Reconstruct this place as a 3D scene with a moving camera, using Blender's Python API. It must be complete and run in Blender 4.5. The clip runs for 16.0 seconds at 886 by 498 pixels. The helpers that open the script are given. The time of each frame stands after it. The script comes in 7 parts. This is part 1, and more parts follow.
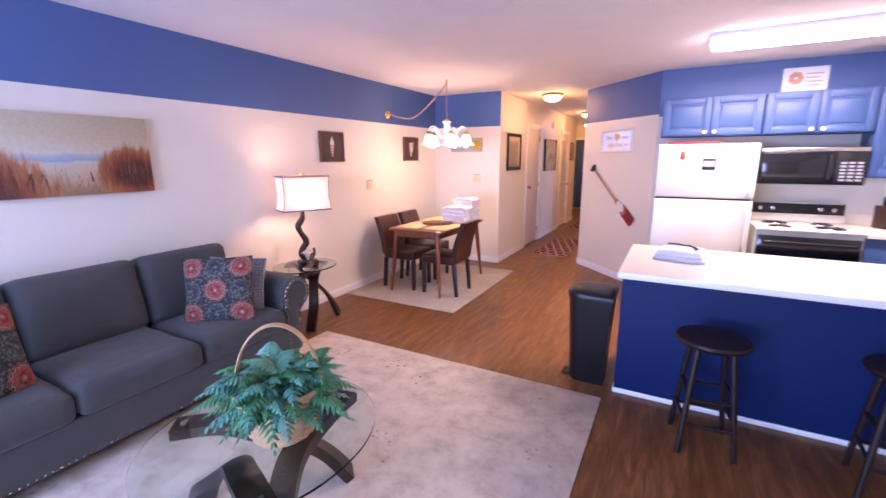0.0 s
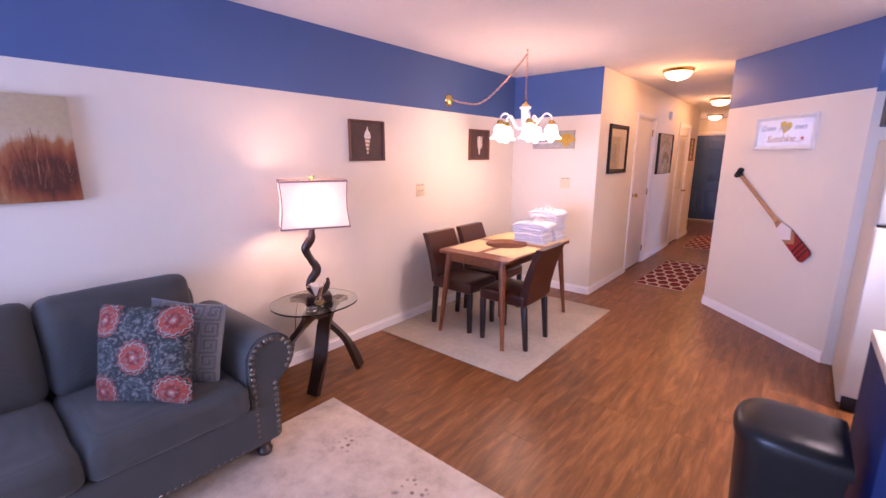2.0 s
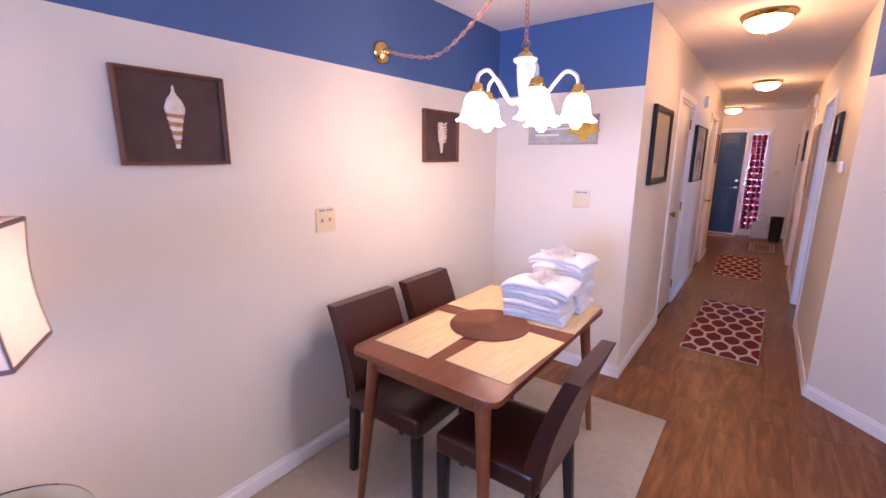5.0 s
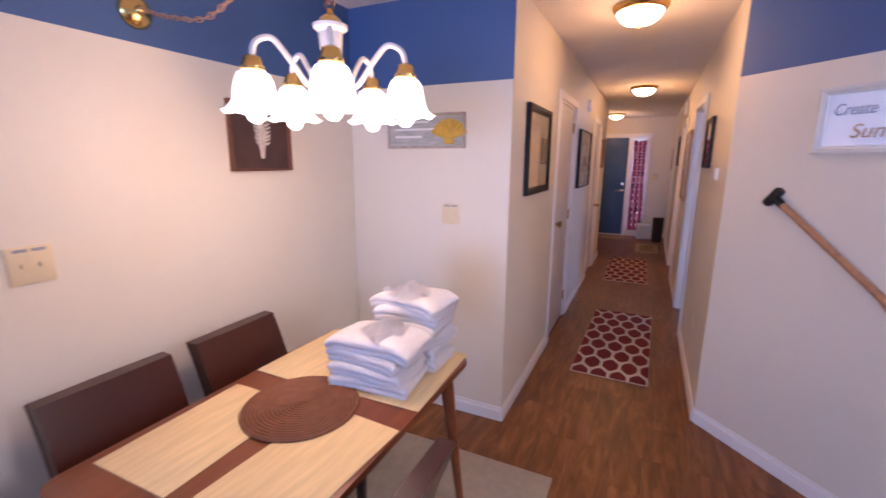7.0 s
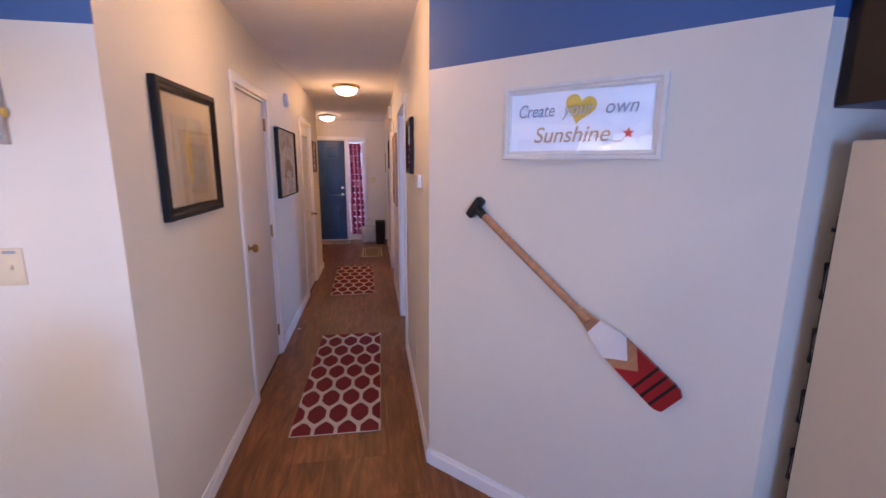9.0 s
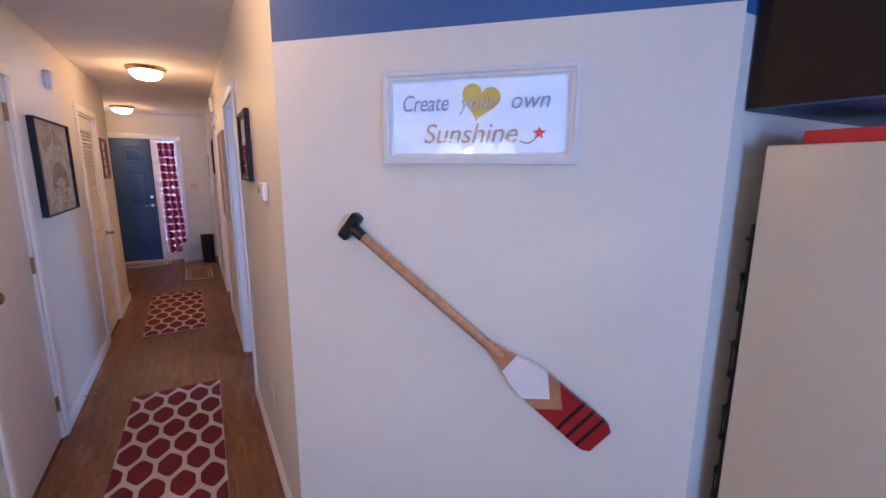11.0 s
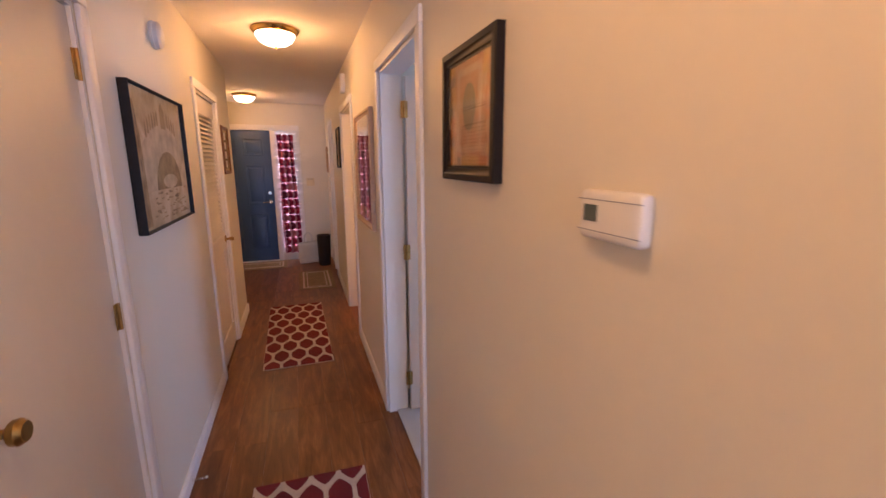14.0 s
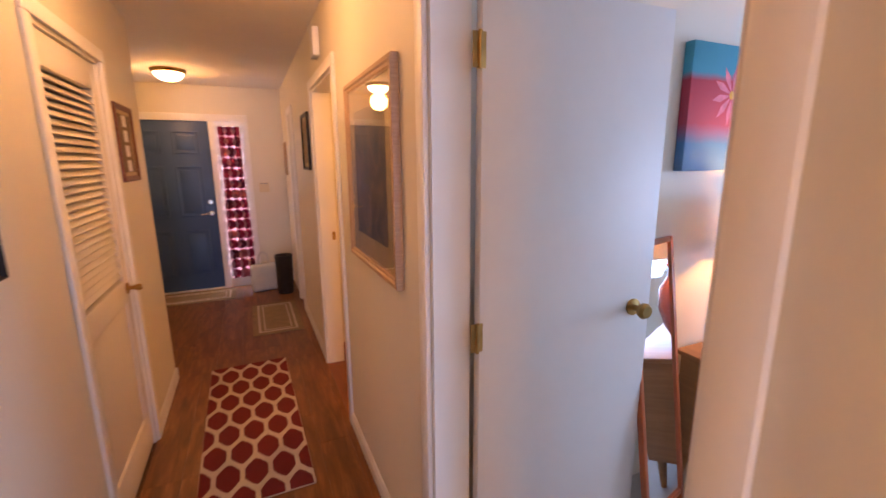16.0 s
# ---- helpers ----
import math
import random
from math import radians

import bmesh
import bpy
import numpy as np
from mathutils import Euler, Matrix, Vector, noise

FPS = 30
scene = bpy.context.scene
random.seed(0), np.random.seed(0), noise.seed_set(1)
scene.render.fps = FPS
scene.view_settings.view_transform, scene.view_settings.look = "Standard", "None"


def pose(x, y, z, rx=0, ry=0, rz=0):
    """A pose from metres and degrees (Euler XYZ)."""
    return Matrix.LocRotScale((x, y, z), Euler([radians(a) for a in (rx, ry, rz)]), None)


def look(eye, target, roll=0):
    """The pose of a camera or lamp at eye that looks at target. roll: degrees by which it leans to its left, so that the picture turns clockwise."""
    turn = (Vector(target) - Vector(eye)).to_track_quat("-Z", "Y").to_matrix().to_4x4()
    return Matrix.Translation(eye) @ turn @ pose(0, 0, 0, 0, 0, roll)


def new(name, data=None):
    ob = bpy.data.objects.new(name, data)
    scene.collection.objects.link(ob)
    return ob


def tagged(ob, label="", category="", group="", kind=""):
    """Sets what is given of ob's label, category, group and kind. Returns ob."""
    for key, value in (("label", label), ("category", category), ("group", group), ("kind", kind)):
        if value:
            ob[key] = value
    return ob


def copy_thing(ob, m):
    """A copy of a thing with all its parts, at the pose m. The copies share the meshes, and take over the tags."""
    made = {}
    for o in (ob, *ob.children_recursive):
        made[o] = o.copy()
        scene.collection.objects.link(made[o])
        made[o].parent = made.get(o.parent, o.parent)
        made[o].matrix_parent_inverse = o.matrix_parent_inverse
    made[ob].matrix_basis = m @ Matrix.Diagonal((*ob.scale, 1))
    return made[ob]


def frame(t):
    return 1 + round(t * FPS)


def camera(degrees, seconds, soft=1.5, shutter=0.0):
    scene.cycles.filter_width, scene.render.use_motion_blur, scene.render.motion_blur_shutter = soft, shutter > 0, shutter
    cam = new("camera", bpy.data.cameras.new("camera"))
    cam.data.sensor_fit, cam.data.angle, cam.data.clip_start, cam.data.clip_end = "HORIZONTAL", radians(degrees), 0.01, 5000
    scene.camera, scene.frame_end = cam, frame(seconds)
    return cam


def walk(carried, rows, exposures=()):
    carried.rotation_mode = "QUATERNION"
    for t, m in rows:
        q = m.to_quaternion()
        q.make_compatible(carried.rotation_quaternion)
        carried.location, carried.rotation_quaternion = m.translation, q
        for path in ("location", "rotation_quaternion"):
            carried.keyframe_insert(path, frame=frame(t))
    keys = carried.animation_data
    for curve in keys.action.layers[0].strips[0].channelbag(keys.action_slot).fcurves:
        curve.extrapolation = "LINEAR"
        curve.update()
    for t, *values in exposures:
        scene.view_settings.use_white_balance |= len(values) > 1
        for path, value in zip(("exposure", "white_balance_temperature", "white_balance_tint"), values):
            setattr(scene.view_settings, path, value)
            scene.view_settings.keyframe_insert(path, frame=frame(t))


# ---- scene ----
# ---- camera and walk ----
cam = camera(92.1, 16.0, shutter=0.3)
PATH = [
    (0, (0.350, 0.065, 1.541), (-0.580, 1.785, 1.123), -0.3),
    (0.5, (0.324, 0.365, 1.546), (-0.858, 1.922, 1.123), -0.2),
    (1, (0.193, 0.681, 1.553), (-1.054, 2.186, 1.127), -0.0),
    (1.5, (0.029, 0.985, 1.533), (-1.225, 2.485, 1.110), 0.1),
    (2, (-0.161, 1.298, 1.538), (-1.417, 2.795, 1.114), 0.1),
    (2.5, (-0.421, 1.559, 1.550), (-1.649, 3.079, 1.123), 0.4),
    (3, (-0.614, 1.839, 1.535), (-1.797, 3.394, 1.111), 0.3),
    (3.5, (-0.762, 2.155, 1.540), (-1.944, 3.711, 1.116), 0.2),
    (4, (-0.950, 2.448, 1.541), (-2.131, 4.005, 1.116), 0.3),
    (6.5, (-1.311, 3.498, 1.530), (-2.397, 5.128, 1.129), 0.3),
    (7, (-1.206, 3.645, 1.557), (-2.048, 5.413, 1.150), 0.4),
    (7.5, (-1.154, 3.783, 1.552), (-1.637, 5.682, 1.152), 0.6),
    (8, (-1.143, 4.011, 1.569), (-1.278, 5.967, 1.177), 0.5),
    (8.5, (-1.140, 4.214, 1.576), (-0.998, 6.170, 1.181), 0.3),
    (9, (-1.088, 4.414, 1.574), (-0.774, 6.351, 1.187), 0.4),
    (9.5, (-1.061, 4.578, 1.578), (-0.555, 6.474, 1.193), 0.3),
    (10, (-1.099, 4.711, 1.585), (-0.384, 6.540, 1.207), 0.3),
    (12.3, (-1.087, 5.200, 1.577), (0.008, 6.829, 1.194), -0.1),
    (12.5, (-1.122, 5.313, 1.573), (-0.026, 6.942, 1.187), -0.2),
    (13, (-1.237, 5.597, 1.576), (-0.173, 7.245, 1.188), -0.0),
    (13.5, (-1.279, 5.937, 1.559), (-0.446, 7.710, 1.158), -0.3),
    (14, (-1.282, 6.281, 1.567), (-0.662, 8.139, 1.165), -0.2),
    (14.5, (-1.328, 6.625, 1.573), (-0.751, 8.497, 1.170), -0.1),
    (15, (-1.350, 6.959, 1.555), (-0.777, 8.832, 1.151), -0.3),
    (15.5, (-1.328, 7.314, 1.558), (-0.747, 9.184, 1.153), -0.4),
    (16, (-1.285, 7.635, 1.564), (-0.480, 9.421, 1.159), -0.4),
]
walk(cam, [(t, look(eye, target, roll)) for t, eye, target, roll in PATH], [
    (0.0, 0.48, 6400, 42), (0.8, 0.46, 6450, 47), (1.5, 0.45, 6500, 49), (2.5, 0.39, 5950, 41), (4.0, 0.35, 5550, 35), (6.5, -0.04, 5400, 28), (7.5, -0.22, 5650, 27), (9.0, -0.07, 5100, 21), (10.0, 0.05, 4900, 17), (12.5, -0.03, 4700, 12), (13.0, -0.04, 4850, 14), (13.5, -0.02, 5300, 16), (14.0, 0.06, 6350, 21), (14.5, 0.23, 6750, 24), (15.0, 0.33, 6750, 24), (16.0, 0.36, 7250, 26)])

# ---- world, sun, large lights ----
world = bpy.data.worlds.new("world")
scene.world = world
world.use_nodes = True
wn = world.node_tree
sky = wn.nodes.new("ShaderNodeTexSky")
sky.sky_type, sky.sun_disc = "NISHITA", False
sky.sun_elevation, sky.sun_rotation = radians(40), radians(200)
wn.links.new(sky.outputs[0], wn.nodes["Background"].inputs[0])
wn.nodes["Background"].inputs[1].default_value = 0.1

LW, RW, FW, CEIL = -2.93, 3.1, -2.6, 2.44      # living room: side walls, window wall, ceiling
AL = 5.92                                       # alcove back wall
HL, HR = -1.891, -0.828                         # hall faces
JOG, DOORY = 11.08, 13.545                      # where the hall widens; entrance wall
DA, DB = (-0.82, 6.432), (0.12, 5.46)           # slanting wall, from hall corner to kitchen
KB = 5.46                                       # kitchen back wall
BAND = 1.965                                    # lower edge of the blue band
BED = 8.95                                      # bedroom wall beside its door


def lamp(kind, name, m, energy, color, size=0.0, size_y=0.0, radius=0.0):
    d = bpy.data.lights.new(name, kind)
    d.energy, d.color = energy, color
    if kind == "AREA":
        d.shape, d.size, d.size_y = "RECTANGLE", size, size_y
    else:
        d.shadow_soft_size = radius
    ob = new(name, d)
    ob.matrix_world = m
    return ob


WARM, PINK, COOL = (1.0, 0.48, 0.135), (1.0, 0.65, 0.42), (0.37, 0.59, 1.0)
lamp("AREA", "window_daylight", look((-1.4, FW + 0.03, 1.2), (-1.2, 3, 1.1)), 228, COOL, 2.1, 1.8)
lamp("AREA", "bedroom_daylight", look((2.55, 7.6, 1.4), (0, 8.0, 1.1)), 45, COOL, 1.2, 1.2)
lamp("AREA", "kitchen_tubes", look((1.1, 4.22, CEIL - 0.105), (1.1, 4.22, 0)), 58, (1.0, 0.88, 0.78), 1.15, 0.26)
lamp("POINT", "lamp_bulb", pose(-2.646, 2.914, 1.21), 10.5, PINK, radius=0.08)
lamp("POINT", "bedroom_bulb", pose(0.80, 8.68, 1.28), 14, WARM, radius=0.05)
HALL_LIGHTS = ((-1.345, 6.57), (-1.366, 9.58), (-1.885, 12.69))
for x, y in HALL_LIGHTS:
    lamp("POINT", "hall_bulb", pose(x, y, CEIL - 0.20), 10, WARM, radius=0.1)
# Unseen lamp without a fixture, added to brighten the far door jamb.
lamp("POINT", "bath_unseen_lamp", pose(0.2, 10.3, 2.1), 20, WARM, radius=0.1)


# ---- materials ----
def nodes_of(name):
    m = bpy.data.materials.new(name)
    m.use_nodes = True
    return m, m.node_tree, m.node_tree.nodes["Principled BSDF"]


def ramp(nt, fac, stops):
    r = nt.nodes.new("ShaderNodeValToRGB")
    e = r.color_ramp.elements
    for i, (p, c) in enumerate(stops):
        el = e[i] if i < 2 else e.new(p)
        el.position, el.color = p, (*c, 1)
    nt.links.new(fac, r.inputs[0])
    return r.outputs[0]


def noise_of(nt, scale, detail=6, stretch=(1, 1, 1), rough=0.5, coord="Object"):
    co = nt.nodes.new("ShaderNodeTexCoord")
    mp = nt.nodes.new("ShaderNodeMapping")
    mp.inputs["Scale"].default_value = stretch
    n = nt.nodes.new("ShaderNodeTexNoise")
    n.inputs["Scale"].default_value, n.inputs["Detail"].default_value, n.inputs["Roughness"].default_value = scale, detail, rough
    nt.links.new(co.outputs[coord], mp.inputs[0])
    nt.links.new(mp.outputs[0], n.inputs["Vector"])
    return n.outputs["Fac"]


def add_bump(nt, b, fac, strength, dist=0.01):
    bp = nt.nodes.new("ShaderNodeBump")
    bp.inputs["Strength"].default_value, bp.inputs["Distance"].default_value = strength, dist
    nt.links.new(fac, bp.inputs["Height"])
    nt.links.new(bp.outputs[0], b.inputs["Normal"])


def mixed(nt, fac, a, b, kind="MIX"):
    m = nt.nodes.new("ShaderNodeMix")
    m.data_type, m.blend_type = "RGBA", kind
    for val, sock in ((fac, m.inputs[0]), (a, m.inputs[6]), (b, m.inputs[7])):
        if isinstance(val, (int, float)):
            sock.default_value = val
        elif isinstance(val, tuple):
            sock.default_value = (*val, 1)
        else:
            nt.links.new(val, sock)
    return m.outputs[2]


def mat(name, color, rough=0.5, metal=0.0, vary=0.06, scale=6.0, bump=0.0, bump_scale=60.0, stretch=(1, 1, 1), emit=None, strength=0.0, spec=0.5, wear=0.04):
    m, nt, b = nodes_of(name)
    b.inputs["Metallic"].default_value, b.inputs["Specular IOR Level"].default_value = metal, spec
    n = noise_of(nt, scale, 6, stretch)
    c = ramp(nt, n, ((0.3, tuple(v * (1 - vary) for v in color)), (0.7, tuple(min(1, v * (1 + vary)) for v in color))))
    fine = noise_of(nt, scale * 9, 4, stretch)
    c = mixed(nt, 0.5, c, ramp(nt, fine, ((0.3, (1 - wear,) * 3), (0.7, (1, 1, 1)))), "MULTIPLY")
    nt.links.new(c, b.inputs["Base Color"])
    r = nt.nodes.new("ShaderNodeMapRange")
    r.inputs[3].default_value, r.inputs[4].default_value = rough - 0.05, rough + 0.06
    nt.links.new(fine, r.inputs[0])
    nt.links.new(r.outputs[0], b.inputs["Roughness"])
    if bump:
        add_bump(nt, b, noise_of(nt, bump_scale, 4, stretch), bump)
    if emit:
        b.inputs["Emission Color"].default_value, b.inputs["Emission Strength"].default_value = (*emit, 1), strength
    return m


def glass_mat(name, color, rough=0.0):
    m, nt, b = nodes_of(name)
    b.inputs["Base Color"].default_value = (*color, 1)
    b.inputs["Transmission Weight"].default_value, b.inputs["Roughness"].default_value, b.inputs["IOR"].default_value = 1.0, rough, 1.45
    return m


def wood_mat(name, dark, light, rough=0.35, scale=3.0, stretch=(14, 1, 14), per_piece=False, bump=0.08):
    m, nt, b = nodes_of(name)
    n = noise_of(nt, scale, 8, stretch, 0.65)
    c = ramp(nt, n, ((0.25, dark), (0.5, tuple((p + q) / 2 for p, q in zip(dark, light))), (0.75, light)))
    if per_piece:
        info = nt.nodes.new("ShaderNodeObjectInfo")
        c = mixed(nt, 1.0, c, ramp(nt, info.outputs["Random"], ((0.0, (0.80, 0.80, 0.80)), (1.0, (1.0, 1.0, 1.0)))), "MULTIPLY")
    nt.links.new(c, b.inputs["Base Color"])
    r = nt.nodes.new("ShaderNodeMapRange")
    r.inputs[3].default_value, r.inputs[4].default_value = rough - 0.06, rough + 0.12
    nt.links.new(n, r.inputs[0])
    nt.links.new(r.outputs[0], b.inputs["Roughness"])
    add_bump(nt, b, n, bump, 0.004)
    return m


def plank_mat():
    """Hand-scraped vinyl plank: long grain, dark streaks, each plank with its own shift."""
    m, nt, b = nodes_of("wood_plank")
    b.inputs["Specular IOR Level"].default_value = 0.32
    co, info = nt.nodes.new("ShaderNodeTexCoord"), nt.nodes.new("ShaderNodeObjectInfo")
    add = nt.nodes.new("ShaderNodeVectorMath")
    add.operation = "MULTIPLY_ADD"
    comb = nt.nodes.new("ShaderNodeCombineXYZ")
    for i in (0, 1):
        nt.links.new(info.outputs["Random"], comb.inputs[i])
    add.inputs[1].default_value = (37, 91, 0)
    nt.links.new(comb.outputs[0], add.inputs[0])
    nt.links.new(co.outputs["Object"], add.inputs[2])

    def grain(scale, stretch, detail=8):
        mp = nt.nodes.new("ShaderNodeMapping")
        mp.inputs["Scale"].default_value = stretch
        n = nt.nodes.new("ShaderNodeTexNoise")
        n.inputs["Scale"].default_value, n.inputs["Detail"].default_value, n.inputs["Roughness"].default_value = scale, detail, 0.62
        n.inputs["Distortion"].default_value = 0.6
        nt.links.new(add.outputs[0], mp.inputs[0])
        nt.links.new(mp.outputs[0], n.inputs["Vector"])
        return n.outputs["Fac"]

    broad, fine = grain(2.2, (9, 1.3, 1)), grain(9, (16, 1, 1))
    c = ramp(nt, broad, ((0.25, (0.108, 0.040, 0.0125)), (0.5, (0.218, 0.084, 0.026)), (0.75, (0.39, 0.165, 0.056))))
    c = mixed(nt, 0.55, c, ramp(nt, fine, ((0.35, (0.62, 0.57, 0.53)), (0.6, (1, 1, 1)))), "MULTIPLY")
    c = mixed(nt, 1.0, c, ramp(nt, info.outputs["Random"], ((0.0, (0.86, 0.86, 0.86)), (1.0, (1, 1, 1)))), "MULTIPLY")
    nt.links.new(c, b.inputs["Base Color"])
    r = nt.nodes.new("ShaderNodeMapRange")
    r.inputs[3].default_value, r.inputs[4].default_value = 0.26, 0.42
    nt.links.new(fine, r.inputs[0])
    nt.links.new(r.outputs[0], b.inputs["Roughness"])
    add_bump(nt, b, fine, 0.12, 0.003)
    return m


def weave_mat(name, color, vary=0.12, scale=420, rough=0.92):
    """Woven cloth: two crossed threads and soft blotches."""
    m, nt, b = nodes_of(name)
    b.inputs["Roughness"].default_value, b.inputs["Sheen Weight"].default_value = rough, 0.15
    co = nt.nodes.new("ShaderNodeTexCoord")
    ws = []
    for d in ("X", "Y", "Z"):
        w = nt.nodes.new("ShaderNodeTexWave")
        w.bands_direction, w.inputs["Scale"].default_value = d, scale / 6.28
        w.inputs["Distortion"].default_value, w.inputs["Detail"].default_value = 1.5, 1
        nt.links.new(co.outputs["Object"], w.inputs["Vector"])
        ws.append(w.outputs["Fac"])
    s = mixed(nt, 0.5, mixed(nt, 0.5, ws[0], ws[1]), ws[2])
    soft = noise_of(nt, 5, 5)
    c = ramp(nt, soft, ((0.3, tuple(v * (1 - vary) for v in color)), (0.7, tuple(v * (1 + vary) for v in color))))
    c = mixed(nt, 0.6, c, ramp(nt, s, ((0.2, (0.62,) * 3), (0.8, (1.0,) * 3))), "MULTIPLY")
    nt.links.new(c, b.inputs["Base Color"])
    add_bump(nt, b, s, 0.3, 0.002)
    return m


def floral_rug_mat():
    """Pale distressed rug with faint taupe blossoms."""
    m, nt, b = nodes_of("pale_distressed_rug")
    b.inputs["Roughness"].default_value = 0.95
    base = ramp(nt, noise_of(nt, 7, 9, rough=0.7), ((0.32, (0.46, 0.38, 0.30)), (0.5, (0.63, 0.54, 0.44)), (0.68, (0.74, 0.65, 0.54))))
    co = nt.nodes.new("ShaderNodeTexCoord")
    v = nt.nodes.new("ShaderNodeTexVoronoi")
    v.inputs["Scale"].default_value = 3.1
    nt.links.new(co.outputs["Object"], v.inputs["Vector"])
    v2 = nt.nodes.new("ShaderNodeTexVoronoi")
    v2.inputs["Scale"].default_value = 26
    nt.links.new(co.outputs["Object"], v2.inputs["Vector"])
    spot = ramp(nt, v.outputs["Distance"], ((0.16, (1, 1, 1)), (0.34, (0, 0, 0))))
    petal = ramp(nt, v2.outputs["Distance"], ((0.22, (1, 1, 1)), (0.36, (0, 0, 0))))
    patch = ramp(nt, noise_of(nt, 6, 3), ((0.44, (0, 0, 0)), (0.53, (1, 1, 1))))
    f = mixed(nt, 1.0, mixed(nt, 1.0, spot, petal, "MULTIPLY"), patch, "MULTIPLY")
    c = mixed(nt, f, base, (0.20, 0.155, 0.125))
    fine = noise_of(nt, 260, 3)
    c = mixed(nt, 0.5, c, ramp(nt, fine, ((0.3, (0.72,) * 3), (0.7, (1, 1, 1)))), "MULTIPLY")
    nt.links.new(c, b.inputs["Base Color"])
    add_bump(nt, b, fine, 0.5, 0.004)
    return m


def suzani_mat(name="medallion_print"):
    """Cloth printed with rings of coral, cream and black medallions."""
    m, nt, b = nodes_of(name)
    b.inputs["Roughness"].default_value = 0.9
    co = nt.nodes.new("ShaderNodeTexCoord")
    mp = nt.nodes.new("ShaderNodeMapping")
    mp.inputs["Scale"].default_value = (6.4, 6.4, 0)
    mp.inputs["Location"].default_value = (0.5, 0.5, 0)
    nt.links.new(co.outputs["Object"], mp.inputs[0])
    fr = nt.nodes.new("ShaderNodeVectorMath")
    fr.operation = "FRACTION"
    nt.links.new(mp.outputs[0], fr.inputs[0])
    sb = nt.nodes.new("ShaderNodeVectorMath")
    sb.operation = "SUBTRACT"
    sb.inputs[1].default_value = (0.5, 0.5, 0)
    nt.links.new(fr.outputs[0], sb.inputs[0])
    ln = nt.nodes.new("ShaderNodeVectorMath")
    ln.operation = "LENGTH"
    nt.links.new(sb.outputs[0], ln.inputs[0])
    sp = nt.nodes.new("ShaderNodeSeparateXYZ")
    nt.links.new(sb.outputs[0], sp.inputs[0])
    at = nt.nodes.new("ShaderNodeMath")
    at.operation = "ARCTAN2"
    nt.links.new(sp.outputs[1], at.inputs[0])
    nt.links.new(sp.outputs[0], at.inputs[1])
    mu = nt.nodes.new("ShaderNodeMath")
    mu.operation, mu.inputs[1].default_value = "MULTIPLY", 14.0
    nt.links.new(at.outputs[0], mu.inputs[0])
    sn = nt.nodes.new("ShaderNodeMath")
    sn.operation = "SINE"
    nt.links.new(mu.outputs[0], sn.inputs[0])
    ad = nt.nodes.new("ShaderNodeMath")
    ad.operation, ad.inputs[1].default_value = "MULTIPLY_ADD", 0.025
    nt.links.new(sn.outputs[0], ad.inputs[0])
    nt.links.new(ln.outputs["Value"], ad.inputs[2])
    coral, rust, cream, ink, teal = (0.31, 0.050, 0.030), (0.17, 0.020, 0.014), (0.33, 0.28, 0.24), (0.020, 0.023, 0.023), (0.034, 0.044, 0.044)
    rings = ((0.0, cream), (0.05, coral), (0.11, rust), (0.20, coral), (0.37, cream), (0.395, ink), (0.43, coral), (0.47, ink))
    rings2 = tuple((p, {coral: teal, rust: ink, cream: (0.12, 0.128, 0.122)}.get(c, c)) for p, c in rings)
    outs = []
    for st in (rings, rings2):
        o = ramp(nt, ad.outputs[0], st)
        o.node.color_ramp.interpolation = "CONSTANT"
        outs.append(o)
    ck = nt.nodes.new("ShaderNodeTexChecker")
    ck.inputs["Scale"].default_value = 1.0
    ck.inputs[1].default_value, ck.inputs[2].default_value = (0, 0, 0, 1), (1, 1, 1, 1)
    lift = nt.nodes.new("ShaderNodeVectorMath")
    lift.operation, lift.inputs[1].default_value = "ADD", (0, 0, 0.5)
    nt.links.new(mp.outputs[0], lift.inputs[0])
    nt.links.new(lift.outputs[0], ck.inputs["Vector"])
    c = mixed(nt, ck.outputs["Color"], outs[1], outs[0])
    wear = noise_of(nt, 70, 4)
    c = mixed(nt, ramp(nt, wear, ((0.52, (0, 0, 0)), (0.6, (0.6, 0.6, 0.6)))), c, (0.20, 0.17, 0.15))
    nt.links.new(c, b.inputs["Base Color"])
    add_bump(nt, b, noise_of(nt, 500, 2), 0.3, 0.002)
    return m


M_WALL = mat("cream_paint", (0.76, 0.71, 0.61), 0.5, vary=0.02, scale=1.5, bump=0.05, bump_scale=240, wear=0.03)
M_BLUE = mat("blue_paint", (0.060, 0.125, 0.30), 0.5, vary=0.05, scale=1.5, bump=0.05, bump_scale=240)
M_CEIL = mat("white_ceiling_paint", (0.80, 0.77, 0.75), 0.85, vary=0.02, scale=3, bump=0.12, bump_scale=140)
M_TRIM = mat("white_gloss_paint", (0.86, 0.84, 0.82), 0.38, vary=0.01, scale=0.7, wear=0.01)
M_DOORW = mat("off_white_door_paint", (0.78, 0.74, 0.70), 0.45, vary=0.02, scale=2, bump=0.03, bump_scale=120)
M_PLANK = plank_mat()
M_SUB = mat("dark_joint", (0.085, 0.036, 0.015), 0.7)
M_NAVY = mat("navy_panel_paint", (0.0015, 0.017, 0.090), 0.6, vary=0.08, scale=2.5, bump=0.04, bump_scale=150, spec=0.25)
M_CAB = mat("blue_cabinet_paint", (0.036, 0.085, 0.215), 0.45, vary=0.06, scale=3, bump=0.04, bump_scale=150)
M_COUNTER = mat("cream_laminate", (0.74, 0.68, 0.56), 0.28, vary=0.04, scale=30, wear=0.08)
